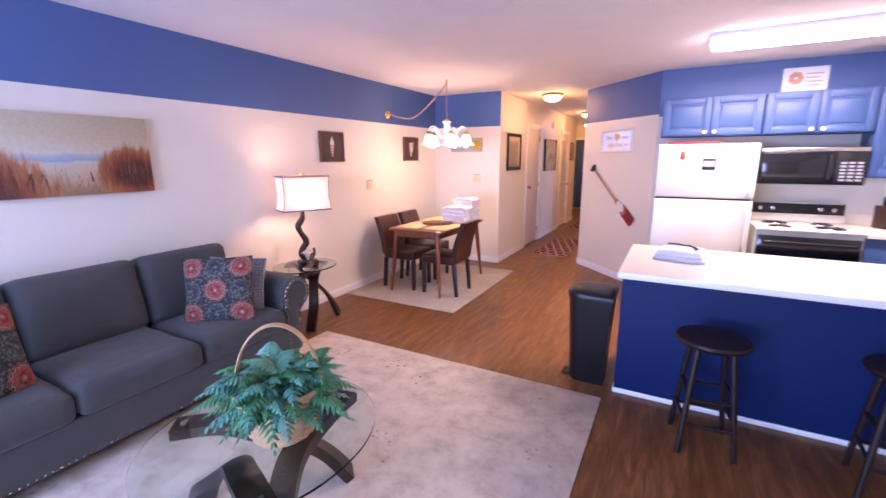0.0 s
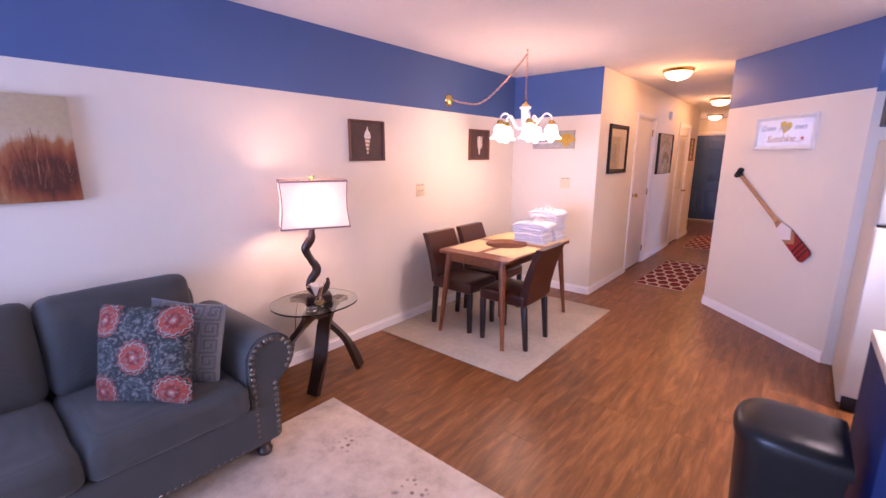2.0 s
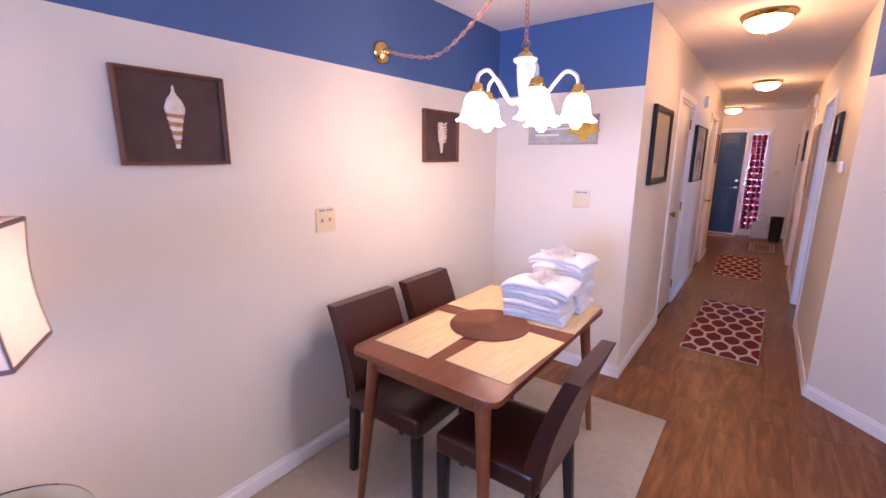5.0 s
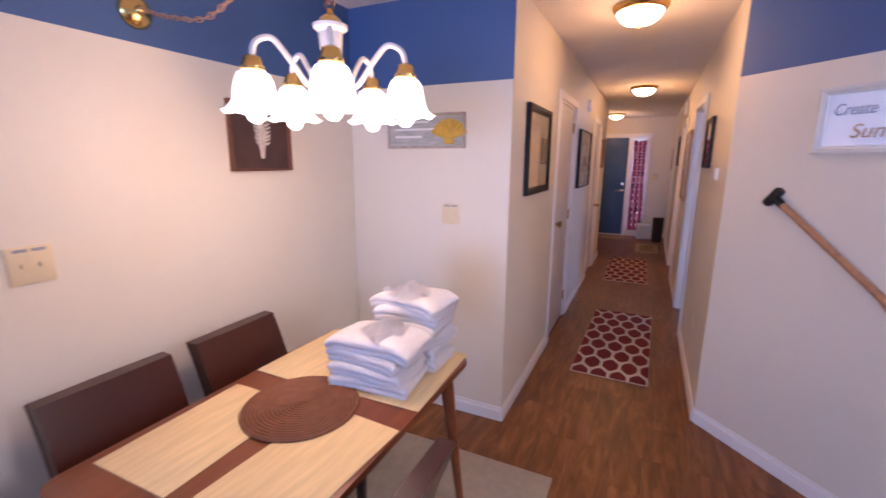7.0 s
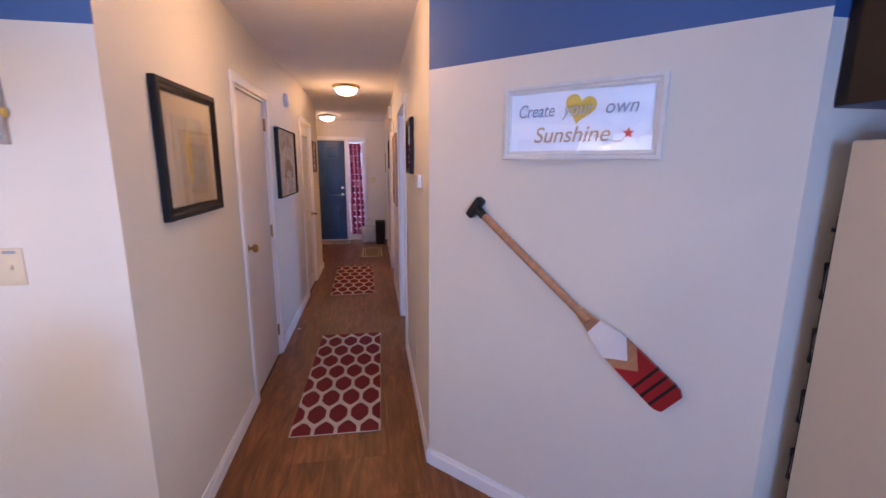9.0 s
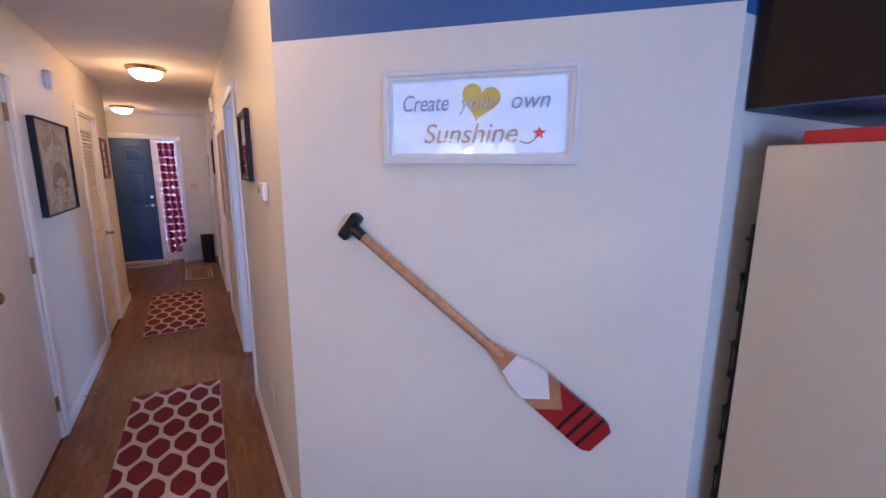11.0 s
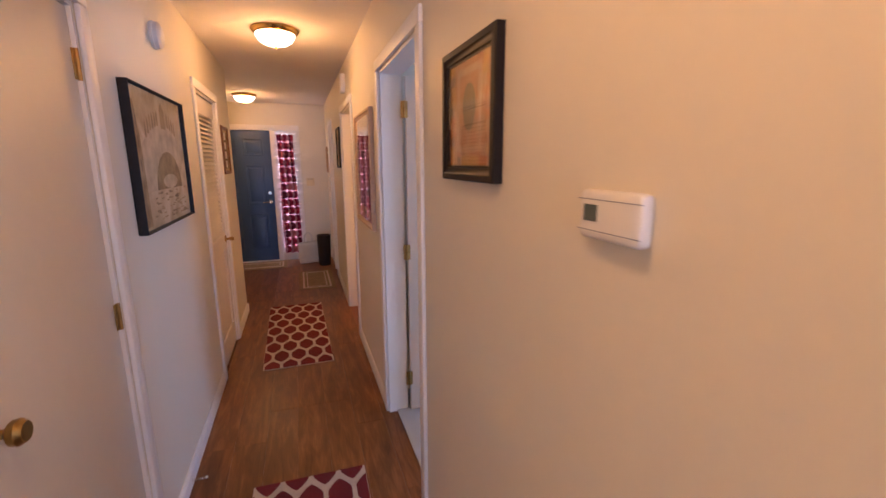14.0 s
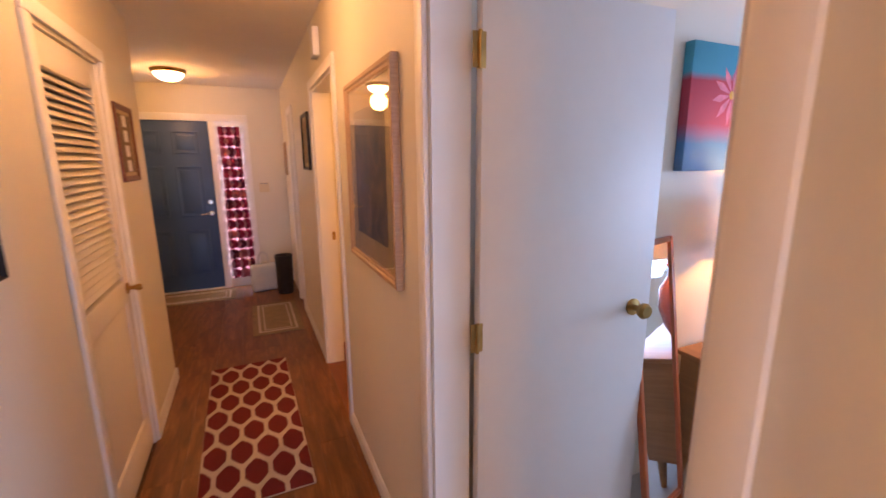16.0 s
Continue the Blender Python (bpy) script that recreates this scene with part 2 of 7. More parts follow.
M_SOFA = weave_mat("grey_woven_fabric", (0.057, 0.058, 0.057))
M_FRIDGE = mat("white_enamel", (0.62, 0.60, 0.53), 0.3, vary=0.015, scale=0.8, bump=0.03, bump_scale=500, wear=0.015)
M_BLACK = mat("black_plastic", (0.012, 0.012, 0.013), 0.32, vary=0.2, scale=8, bump=0.06, bump_scale=300, spec=0.35)
M_BLACKGLASS = mat("black_glass", (0.01, 0.01, 0.012), 0.08, vary=0.1)
M_LEATHER = mat("dark_brown_leather", (0.050, 0.013, 0.007), 0.30, vary=0.06, scale=3, spec=0.45, wear=0.02)
M_LEG = wood_mat("espresso_wood", (0.008, 0.004, 0.003), (0.024, 0.011, 0.008), 0.35, 6)
M_TABLE = wood_mat("walnut_wood", (0.135, 0.034, 0.010), (0.25, 0.074, 0.023), 0.3, 2.2, (10, 1, 10), bump=0.03)
M_BENT = wood_mat("dark_bentwood", (0.016, 0.008, 0.006), (0.05, 0.022, 0.013), 0.3, 5)
M_RUGD = mat("beige_pile", (0.50, 0.42, 0.32), 0.95, vary=0.1, scale=3, bump=0.6, bump_scale=420, wear=0.25)
M_RUGL = floral_rug_mat()
M_RED = mat("crimson_pile", (0.17, 0.011, 0.014), 0.95, vary=0.14, scale=5, bump=0.6, bump_scale=420, wear=0.25)
M_CREAMPILE = mat("cream_pile", (0.62, 0.52, 0.42), 0.95, vary=0.08, scale=9, bump=0.6, bump_scale=420, wear=0.2)
M_DOORBLUE = mat("blue_door_paint", (0.045, 0.105, 0.26), 0.4, vary=0.06, scale=2, bump=0.03, bump_scale=120)
M_TOWEL = mat("white_terry", (0.84, 0.81, 0.82), 0.95, vary=0.03, scale=6, bump=0.7, bump_scale=380, wear=0.1)
M_BRASS = mat("polished_brass", (0.72, 0.48, 0.16), 0.2, 1.0, vary=0.1, scale=12)
M_COPPER = mat("copper_chain", (0.72, 0.40, 0.28), 0.3, 1.0, vary=0.1, scale=12)
M_OLDBRASS = mat("aged_brass", (0.42, 0.26, 0.09), 0.35, 1.0, vary=0.2, scale=20)
M_NICKEL = mat("satin_nickel", (0.66, 0.63, 0.58), 0.25, 1.0, vary=0.05)
M_GLASS = glass_mat("table_glass", (0.86, 0.95, 0.92))
M_CLEAR = glass_mat("clear_glass", (0.97, 0.98, 0.98))
M_PICGLASS = glass_mat("picture_glass", (1, 1, 1))
M_PORCELAIN = mat("white_porcelain", (0.80, 0.76, 0.74), 0.25, vary=0.02)
M_IVORY = mat("ivory_plastic", (0.72, 0.62, 0.42), 0.35, vary=0.02)
M_WHITEPLASTIC = mat("white_plastic", (0.78, 0.76, 0.74), 0.35, vary=0.02)
M_BELL = mat("lit_frosted_bell", (0.9, 0.88, 0.85), 0.4, emit=(1.0, 0.84, 0.70), strength=3.2)
M_DOME = mat("lit_glass_dome", (0.9, 0.86, 0.8), 0.3, emit=(1.0, 0.80, 0.58), strength=7.0)
M_TUBE = mat("lit_diffuser", (0.9, 0.9, 0.9), 0.4, emit=(1.0, 0.93, 0.88), strength=15.0)
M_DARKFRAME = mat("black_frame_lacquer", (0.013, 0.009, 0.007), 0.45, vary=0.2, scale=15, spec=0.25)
M_PALEWOOD = wood_mat("pale_frame_wood", (0.36, 0.22, 0.13), (0.55, 0.37, 0.24), 0.4, 8)
M_BROWNFRAME = wood_mat("brown_frame_wood", (0.10, 0.030, 0.012), (0.20, 0.068, 0.027), 0.4, 8)
M_WHITEFRAME = mat("distressed_white_frame", (0.74, 0.74, 0.71), 0.5, vary=0.05, scale=14, wear=0.15)
M_SLATE = mat("dark_slate_ground", (0.070, 0.036, 0.030), 0.7, vary=0.2, scale=10)
M_SHELLW = mat("white_shell_paint", (0.72, 0.66, 0.58), 0.6, vary=0.15, scale=40)
M_SHELLB = mat("amber_shell_paint", (0.45, 0.22, 0.08), 0.6, vary=0.25, scale=40)
M_PAPER = mat("white_paper", (0.80, 0.79, 0.80), 0.7, vary=0.02)
M_MATBOARD = mat("tan_matboard", (0.50, 0.385, 0.235), 0.8, vary=0.03)
M_REDPAINT = mat("red_paint", (0.30, 0.012, 0.015), 0.35, vary=0.1)
M_REDBOX = mat("red_card_box", (0.55, 0.02, 0.03), 0.5, vary=0.08)
M_GREY = mat("grey_ink", (0.30, 0.31, 0.36), 0.6)
M_GOLD = mat("gold_ink", (0.62, 0.40, 0.05), 0.45, vary=0.15, scale=30)
M_OCHRE = mat("ochre_ink", (0.50, 0.30, 0.16), 0.6, vary=0.15, scale=20)
M_REDINK = mat("red_ink", (0.65, 0.06, 0.03), 0.6)
M_OAR = wood_mat("honey_oar_wood", (0.30, 0.13, 0.06), (0.52, 0.28, 0.14), 0.35, 5, (10, 10, 1))
M_FERN = mat("fern_green", (0.040, 0.20, 0.075), 0.5, vary=0.35, scale=14)
M_FERN2 = mat("pale_fern_green", (0.075, 0.28, 0.19), 0.5, vary=0.3, scale=14)
M_WICKER = mat("tan_wicker", (0.52, 0.32, 0.16), 0.6, vary=0.2, scale=25, bump=0.3, bump_scale=120)
M_WICKERPALE = mat("whitewashed_wicker", (0.68, 0.58, 0.50), 0.6, vary=0.12, scale=25, bump=0.3, bump_scale=120)
M_STRAW = mat("straw_placemat", (0.78, 0.59, 0.31), 0.8, vary=0.10, scale=5, stretch=(9, 1.0, 1), bump=0.3, bump_scale=180)
M_ROUND = mat("brown_woven_mat", (0.20, 0.075, 0.032), 0.7, vary=0.15, scale=30)
M_STOOLTOP = wood_mat("dark_stool_seat", (0.005, 0.003, 0.003), (0.028, 0.009, 0.005), 0.35, 5)
M_SUZANI = suzani_mat()
M_SILVER = weave_mat("silver_brocade", (0.26, 0.27, 0.29), 0.1, 300, 0.6)
M_SILVERD = weave_mat("grey_brocade_line", (0.18, 0.185, 0.20), 0.1, 300, 0.6)
M_NAIL = mat("bronze_nail", (0.17, 0.135, 0.10), 0.3, 0.9, vary=0.2)
M_CARPET = mat("pale_carpet", (0.50, 0.49, 0.47), 0.95, vary=0.06, scale=6, bump=0.6, bump_scale=300)
M_ORANGEWOOD = mat("orange_lacquered_wood", (0.42, 0.10, 0.03), 0.35, vary=0.15, scale=10)
M_DRESSER = wood_mat("honey_oak", (0.26, 0.12, 0.045), (0.42, 0.22, 0.09), 0.35, 3)
M_PINK = mat("pink_ceramic", (0.50, 0.15, 0.13), 0.25, vary=0.08)
M_MIRROR = mat("mirror_silver", (0.92, 0.92, 0.92), 0.03, 1.0, vary=0.0, wear=0.0)
M_BAG = mat("white_canvas_bag", (0.66, 0.63, 0.58), 0.9, vary=0.06, bump=0.3, bump_scale=200)
M_BIN = wood_mat("dark_rattan_bin", (0.012, 0.008, 0.006), (0.05, 0.03, 0.02), 0.5, 20)
M_TAN = mat("tan_mat_weave", (0.28, 0.20, 0.12), 0.95, vary=0.15, scale=12, bump=0.5, bump_scale=300)
M_OUTSIDE = mat("daylit_outdoors", (0.5, 0.6, 0.7), 0.9, emit=(0.75, 0.85, 1.0), strength=9.0)
M_SANDMAT = mat("speckled_mat", (0.46, 0.40, 0.34), 0.95, vary=0.2, scale=30)


def shade_mat(name, color, strength):
    """Linen lampshade that lets part of the bulb's light through."""
    m, nt, b = nodes_of(name)
    out = nt.nodes["Material Output"]
    tr, mx = nt.nodes.new("ShaderNodeBsdfTranslucent"), nt.nodes.new("ShaderNodeMixShader")
    b.inputs["Roughness"].default_value = 0.9
    c = ramp(nt, noise_of(nt, 90, 3), ((0.3, tuple(v * 0.93 for v in color)), (0.7, color)))
    nt.links.new(c, b.inputs["Base Color"])
    nt.links.new(c, tr.inputs[0])
    mx.inputs[0].default_value = strength
    nt.links.new(b.outputs[0], mx.inputs[1])
    nt.links.new(tr.outputs[0], mx.inputs[2])
    nt.links.new(mx.outputs[0], out.inputs[0])
    return m


M_LINEN = shade_mat("linen_shade", (0.88, 0.81, 0.75), 0.42)


# ---- mesh helpers ----
def mesh_of(bm, name, m, smooth=0.0):
    """Turns a bmesh into mesh data; edges under that many degrees are shaded smooth."""
    me = bpy.data.meshes.new(name)
    bmesh.ops.recalc_face_normals(bm, faces=bm.faces)
    if smooth:
        for f in bm.faces:
            f.smooth = True
        for e in bm.edges:
            e.smooth = len(e.link_faces) != 2 or e.calc_face_angle(0) < radians(smooth)
    bm.to_mesh(me)
    bm.free()
    for mm in (m if isinstance(m, (list, tuple)) else [m]):
        me.materials.append(mm)
    return me


def finish(bm, name, m, parent=None, smooth=40.0, label="", at=None):
    ob = new(name, mesh_of(bm, name, m, smooth))
    if parent is not None:
        ob.parent = parent
    if at is not None:
        ob.matrix_basis = at
    if label:
        tagged(ob, label)
    return ob


def add_box(bm, a, b, bevel=0.0, m=None, seg=2, mi=0):
    vs = bmesh.ops.create_cube(bm, size=1)["verts"]
    c, s = [(p + q) / 2 for p, q in zip(a, b)], [abs(q - p) for p, q in zip(a, b)]
    for v in vs:
        v.co = Vector((c[0] + v.co.x * s[0], c[1] + v.co.y * s[1], c[2] + v.co.z * s[2]))
    if bevel:
        es = list({e for v in vs for e in v.link_edges})
        g = bmesh.ops.bevel(bm, geom=es, offset=bevel, segments=seg, affect="EDGES", profile=0.5)
        vs = list({v for f in g["faces"] for v in f.verts} | {v for v in vs if v.is_valid})
    for f in {f for v in vs for f in v.link_faces}:
        f.material_index = mi
    if m is not None:
        bmesh.ops.transform(bm, matrix=m, verts=vs)
    return vs


def box(name, a, b, m, bevel=0.0, parent=None, at=None, seg=2, label=""):
    bm = bmesh.new()
    add_box(bm, a, b, bevel, seg=seg)
    return finish(bm, name, m, parent, 35 if bevel else 0, label, at)


def add_lathe(bm, prof, seg=24, m=None, mi=0, wave=None):
    """A body of turning from (radius, height) pairs; wave(angle, i) scales the radius."""
    rings = []
    for i, (r, z) in enumerate(prof):
        ring = []
        for k in range(seg):
            a = 2 * math.pi * k / seg
            q, dz = wave(a, i) if wave else (1, 0)
            ring.append(bm.verts.new((r * q * math.cos(a), r * q * math.sin(a), z + dz)))
        rings.append(ring)
    for p, q in zip(rings, rings[1:]):
        for k in range(seg):
            bm.faces.new((p[k], p[(k + 1) % seg], q[(k + 1) % seg], q[k])).material_index = mi
    for ring, (r, _) in ((rings[0], prof[0]), (rings[-1], prof[-1])):
        if 1e-4 < r < 0.02 or r <= 1e-4:
            bm.faces.new(ring).material_index = mi
    vs = [v for ring in rings for v in ring]
    if m is not None:
        bmesh.ops.transform(bm, matrix=m, verts=vs)
    return vs


def capped(prof):
    return [(0.0001, prof[0][1]), *prof, (0.0001, prof[-1][1])]


def add_tube(bm, pts, r, seg=8, closed=False, mi=0, flat=None):
    """A tube of radius r (a number or one for each point) along pts; flat=(width, thickness) gives a strap."""
    pts = [Vector(p) for p in pts]
    n = len(pts)
    rings, up = [], Vector((0, 0, 1))
    for i, p in enumerate(pts):
        t = (pts[(i + 1) % n] - pts[i - 1]) if closed or 0 < i < n - 1 else (pts[1] - pts[0] if i == 0 else pts[-1] - pts[-2])
        t.normalize()
        if abs(t.dot(up)) > 0.98:
            up = Vector((0, 1, 0))
        side = t.cross(up).normalized()
        nrm = side.cross(t).normalized()
        up = nrm
        rr = r[i] if isinstance(r, (list, tuple)) else r
        w, h = (flat[0] * rr, flat[1] * rr) if flat else (rr, rr)
        rings.append([bm.verts.new(p + side * w * math.cos(2 * math.pi * k / seg) + nrm * h * math.sin(2 * math.pi * k / seg)) for k in range(seg)])
    for i in range(n if closed else n - 1):
        a, b = rings[i], rings[(i + 1) % n]
        for k in range(seg):
            bm.faces.new((a[k], a[(k + 1) % seg], b[(k + 1) % seg], b[k])).material_index = mi
    if not closed:
        bm.faces.new(rings[0][::-1]).material_index = mi
        bm.faces.new(rings[-1]).material_index = mi


def add_prism(bm, poly, z0, z1, m=None, mi=0, bevel=0.0):
    """A flat polygon in x, y raised from z0 to z1."""
    lo, hi = [bm.verts.new((x, y, z0)) for x, y in poly], [bm.verts.new((x, y, z1)) for x, y in poly]
    n = len(poly)
    fs = [bm.faces.new(lo[::-1]), bm.faces.new(hi)] + [bm.faces.new((lo[i], lo[(i + 1) % n], hi[(i + 1) % n], hi[i])) for i in range(n)]
    for f in fs:
        f.material_index = mi
    vs = lo + hi
    if bevel:
        g = bmesh.ops.bevel(bm, geom=list(fs[1].edges), offset=bevel, segments=2, affect="EDGES", profile=0.5)
        vs = list({v for v in vs if v.is_valid} | {v for f in g["faces"] for v in f.verts})
    if m is not None:
        bmesh.ops.transform(bm, matrix=m, verts=vs)
    return vs


def add_round_box(bm, a, b, r, n=10, puff=0.0, axis=2, m=None, mi=0, seed=None):
    """A soft box with corners of radius r, puffed out along an axis, as upholstery is."""
    h = Vector([(q - p) / 2 for p, q in zip(a, b)])
    c = Vector([(q + p) / 2 for p, q in zip(a, b)])
    big, bm = bm, bmesh.new()
    bmesh.ops.create_cube(bm, size=2)
    bmesh.ops.subdivide_edges(bm, edges=bm.edges[:], cuts=n, use_grid_fill=True)
    vs = bm.verts[:]
    for v in vs:
        u = v.co.copy()
        warp = Vector([math.copysign(1 - (1 - abs(w)) ** 1.35, w) for w in u])
        p = Vector([w * k for w, k in zip(warp, h)])
        q = Vector([max(-(k - r), min(k - r, w)) for w, k in zip(p, h)])
        d = p - q
        if d.length > 1e-9:
            p = q + d.normalized() * r
        o = [i for i in range(3) if i != axis]
        k = (1 - u[o[0]] ** 2) * (1 - u[o[1]] ** 2)
        p[axis] += math.copysign(puff * k, u[axis]) * (1 if abs(u[axis]) > 0.5 else abs(u[axis]) * 2)
        if seed is not None:
            p += noise.noise_vector(p * 5 + Vector((seed, seed * 2, 0))) * 0.006
        v.co = c + p
    for f in bm.faces:
        f.material_index = mi
    if m is not None:
        bmesh.ops.transform(bm, matrix=m, verts=vs)
    me = bpy.data.meshes.new("soft_box")
    bm.to_mesh(me)
    bm.free()
    big.from_mesh(me)
    bpy.data.meshes.remove(me)


def thing(name, m, label, category, group="", kind=""):
    e = new(name)
    e.empty_display_size = 0.1
    e.matrix_basis = m
    return tagged(e, label, category, group, kind)


def struct(ob, label, category="wall"):
    return tagged(ob, label, category, kind="structure")


def bezier(p, n=12):
    """Points along a smooth curve through the given points."""
    p = [Vector(q) for q in p]
    out = []
    for i in range(len(p) - 1):
        a, b, c, d = p[max(i - 1, 0)], p[i], p[i + 1], p[min(i + 2, len(p) - 1)]
        for k in range(n):
            t = k / n
            out.append(0.5 * (2 * b + (c - a) * t + (2 * a - 5 * b + 4 * c - d) * t * t + (3 * b - a - 3 * c + d) * t ** 3))
    return out + [p[-1]]


def text_mesh(name, words, size, m, parent, at, shear=0.0, depth=0.001, align="LEFT"):
    cu = bpy.data.curves.new(name, "FONT")
    cu.body, cu.size, cu.shear, cu.extrude, cu.align_x = words, size, shear, depth, align
    ob = bpy.data.objects.new(name + "_curve", cu)
    scene.collection.objects.link(ob)
    dg = bpy.context.evaluated_depsgraph_get()
    me = bpy.data.meshes.new_from_object(ob.evaluated_get(dg))
    bpy.data.objects.remove(ob)
    bpy.data.curves.remove(cu)
    me.materials.clear()
    me.materials.append(m)
    t = new(name, me)
    t.parent, t.matrix_basis = parent, at
    return t


# ---- large structure ----
struct(box("floor", (LW - 0.12, FW - 0.12, -0.12), (RW + 0.12, DOORY + 0.12, -0.004), M_SUB), "dark underlay of the wood plank floor", "floor")
struct(box("ceiling", (LW - 0.12, FW - 0.12, CEIL), (RW + 0.12, DOORY + 0.12, CEIL + 0.1), M_CEIL), "smooth white painted ceiling", "ceiling")


def wall(name, pieces, m=M_WALL, label="smooth cream painted wall", at=None):
    """One wall from boxes that butt end to end."""
    bm = bmesh.new()
    for a, b in pieces:
        add_box(bm, a, b)
    return struct(finish(bm, name, m, None, 0, "", at), label)


def wall_y(name, x0, x1, y0, y1, holes=(), z1=CEIL):
    """A wall along y with openings (from, to, sill, head)."""
    ps, y = [], y0
    for a, b, s, h in sorted(holes):
        ps += [((x0, y, 0), (x1, a, z1)), ((x0, a, h), (x1, b, z1))] + ([((x0, a, 0), (x1, b, s))] if s > 0 else [])
        y = b
    return wall(name, ps + [((x0, y, 0), (x1, y1, z1))])


def banded(name, a, b, at=None, z=BAND):
    wall(name, [((*a, 0), (*b, z))], at=at)
    wall(name + "_band", [((*a, z), (*b, CEIL))], M_BLUE, "deep blue painted band above the cream wall", at)


banded("wall_west", (LW - 0.12, FW - 0.12), (LW, AL + 0.12))
banded("wall_alcove", (LW, AL), (HL - 0.121, AL + 0.12), z=BAND + 0.008)
banded("wall_alcove_end", (HL - 0.121, AL), (HL, AL + 0.004), z=BAND + 0.008)
D1, CL, DR, D2, D3 = (7.205, 7.965), (9.55, 10.30), (7.915, 8.735), (10.03, 10.86), (12.28, 12.66)
wall_y("wall_hall_west", HL - 0.12, HL, AL + 0.004, JOG, [(*D1, 0, 2.04), (*CL, 0, 2.04)])
# Unseen closet walls, added to keep sky light out of the louvre gaps.
wall("wall_closet_unseen", [((HL - 0.80, 9.35, 0), (HL - 0.74, 10.50, CEIL)), ((HL - 0.74, 9.35, 0), (HL - 0.121, 9.41, CEIL)), ((HL - 0.74, 10.44, 0), (HL - 0.121, 10.50, CEIL))])
wall("wall_jog", [((-2.75, JOG - 0.12, 0), (HL - 0.12, JOG, CEIL))])
wall("wall_foyer_west", [((-2.87, JOG - 0.12, 0), (-2.75, DOORY, CEIL))])
wall_y("wall_hall_east", HR, HR + 0.12, DA[1] + 0.0085, DOORY, [(*DR, 0, 2.05), (*D2, 0, 2.05), (*D3, 0, 2.05)])
FD, SL = (-2.56, -1.645), (-1.585, -1.295)
wall("wall_entrance", [((-2.87, DOORY, 0), (FD[0], DOORY + 0.12, CEIL)), ((FD[0], DOORY, 2.05), (SL[1], DOORY + 0.12, CEIL)),
                       ((FD[1], DOORY, 0), (SL[0], DOORY + 0.12, 2.05)), ((SL[0], DOORY, 0), (SL[1], DOORY + 0.12, 0.12)),
                       ((SL[1], DOORY, 0), (HR + 0.12, DOORY + 0.12, CEIL))])
DL = math.dist(DA, DB)
DANG = math.degrees(math.atan2(DB[1] - DA[1], DB[0] - DA[0]))
banded("wall_slanting", (-0.0115, 0), (DL, 0.1), pose(*DA, 0, 0, 0, DANG), BAND + 0.027)
wall("wall_kitchen", [((DB[0] + 0.0, KB, 0), (RW, KB + 0.12, BAND))])
wall("wall_kitchen_upper", [((DB[0] + 0.0, KB, BAND), (RW, KB + 0.12, CEIL))], M_BLUE, "bright blue painted wall above the cabinets")
wall("wall_east", [((RW, FW - 0.12, 0), (RW + 0.12, KB + 0.12, CEIL))])
wall("wall_south", [((LW, FW - 0.12, 0), (-2.5, FW, CEIL)), ((-0.3, FW - 0.12, 0), (RW, FW, CEIL)), ((-2.5, FW - 0.12, 2.15), (-0.3, FW, CEIL))])
wall("wall_bedroom_side", [((HR + 0.12, BED, 0), (2.7, BED + 0.1, CEIL))])
wall("wall_bedroom_east", [((2.7, 6.0, 0), (2.8, BED + 0.1, CEIL))])
wall("wall_bedroom_near", [((HR + 0.14, 6.5, 0), (2.7, 6.6, CEIL))])
wall("wall_bath", [((HR + 0.12, 9.6, 0), (1.2, 9.7, CEIL)), ((1.2, 9.6, 0), (1.3, 11.3, CEIL)), ((HR + 0.12, 11.2, 0), (1.2, 11.3, CEIL))])
struct(box("bedroom_carpet", (HR + 0.05, 6.6, 0.0015), (2.7, BED, 0.012), M_CARPET), "pale cut-pile bedroom carpet", "carpet")
struct(box("bath_floor", (HR - 0.01, 9.7, 0.0015), (1.2, 11.2, 0.006), M_TABLE), "reddish wood threshold and floor", "floor")
door_glass = box("window_1", (-2.5, FW - 0.08, 0.0), (-0.3, FW - 0.06, 2.15), M_CLEAR)
door_glass.visible_shadow = False
struct(door_glass, "large clear glass patio door pane", "window")


def baseboard(name, p, q, h=0.088, t=0.014):
    """A moulded skirting from p to q, on the left of that line."""
    L = math.dist(p, q)
    bm = bmesh.new()
    prof = [(0.001, 0), (t, 0), (t, h * 0.72), (t * 0.62, h * 0.84), (t * 0.5, h), (0.001, h)]
    m = pose(*p, 0, 0, 0, math.degrees(math.atan2(q[1] - p[1], q[0] - p[0]))) @ Matrix(((0, 0, 1, 0), (1, 0, 0, 0), (0, 1, 0, 0), (0, 0, 0, 1)))
    add_prism(bm, prof, 0, L, m)
    return struct(finish(bm, name, M_TRIM, None, 0), "white painted wooden skirting board", "baseboard")


for p, q in (((LW, AL), (LW, FW)), ((HL, AL), (LW, AL)), ((HL, D1[0] - 0.07), (HL, AL - 0.014)), ((HL, CL[0] - 0.07), (HL, D1[1] + 0.07)), ((HL, JOG), (HL, CL[1] + 0.07)),
             ((-2.75, JOG), (HL + 0.014, JOG)), ((HR, DOORY), (SL[1] + 0.07, DOORY)), ((HR, DR[1] + 0.06), (HR, D2[0] - 0.06)), ((HR, D2[1] + 0.06), (HR, D3[0] - 0.06)), ((HR, DA[1]), (HR, DR[0] - 0.06))):
    baseboard("baseboard", p, q)
baseboard("baseboard", DB, DA)


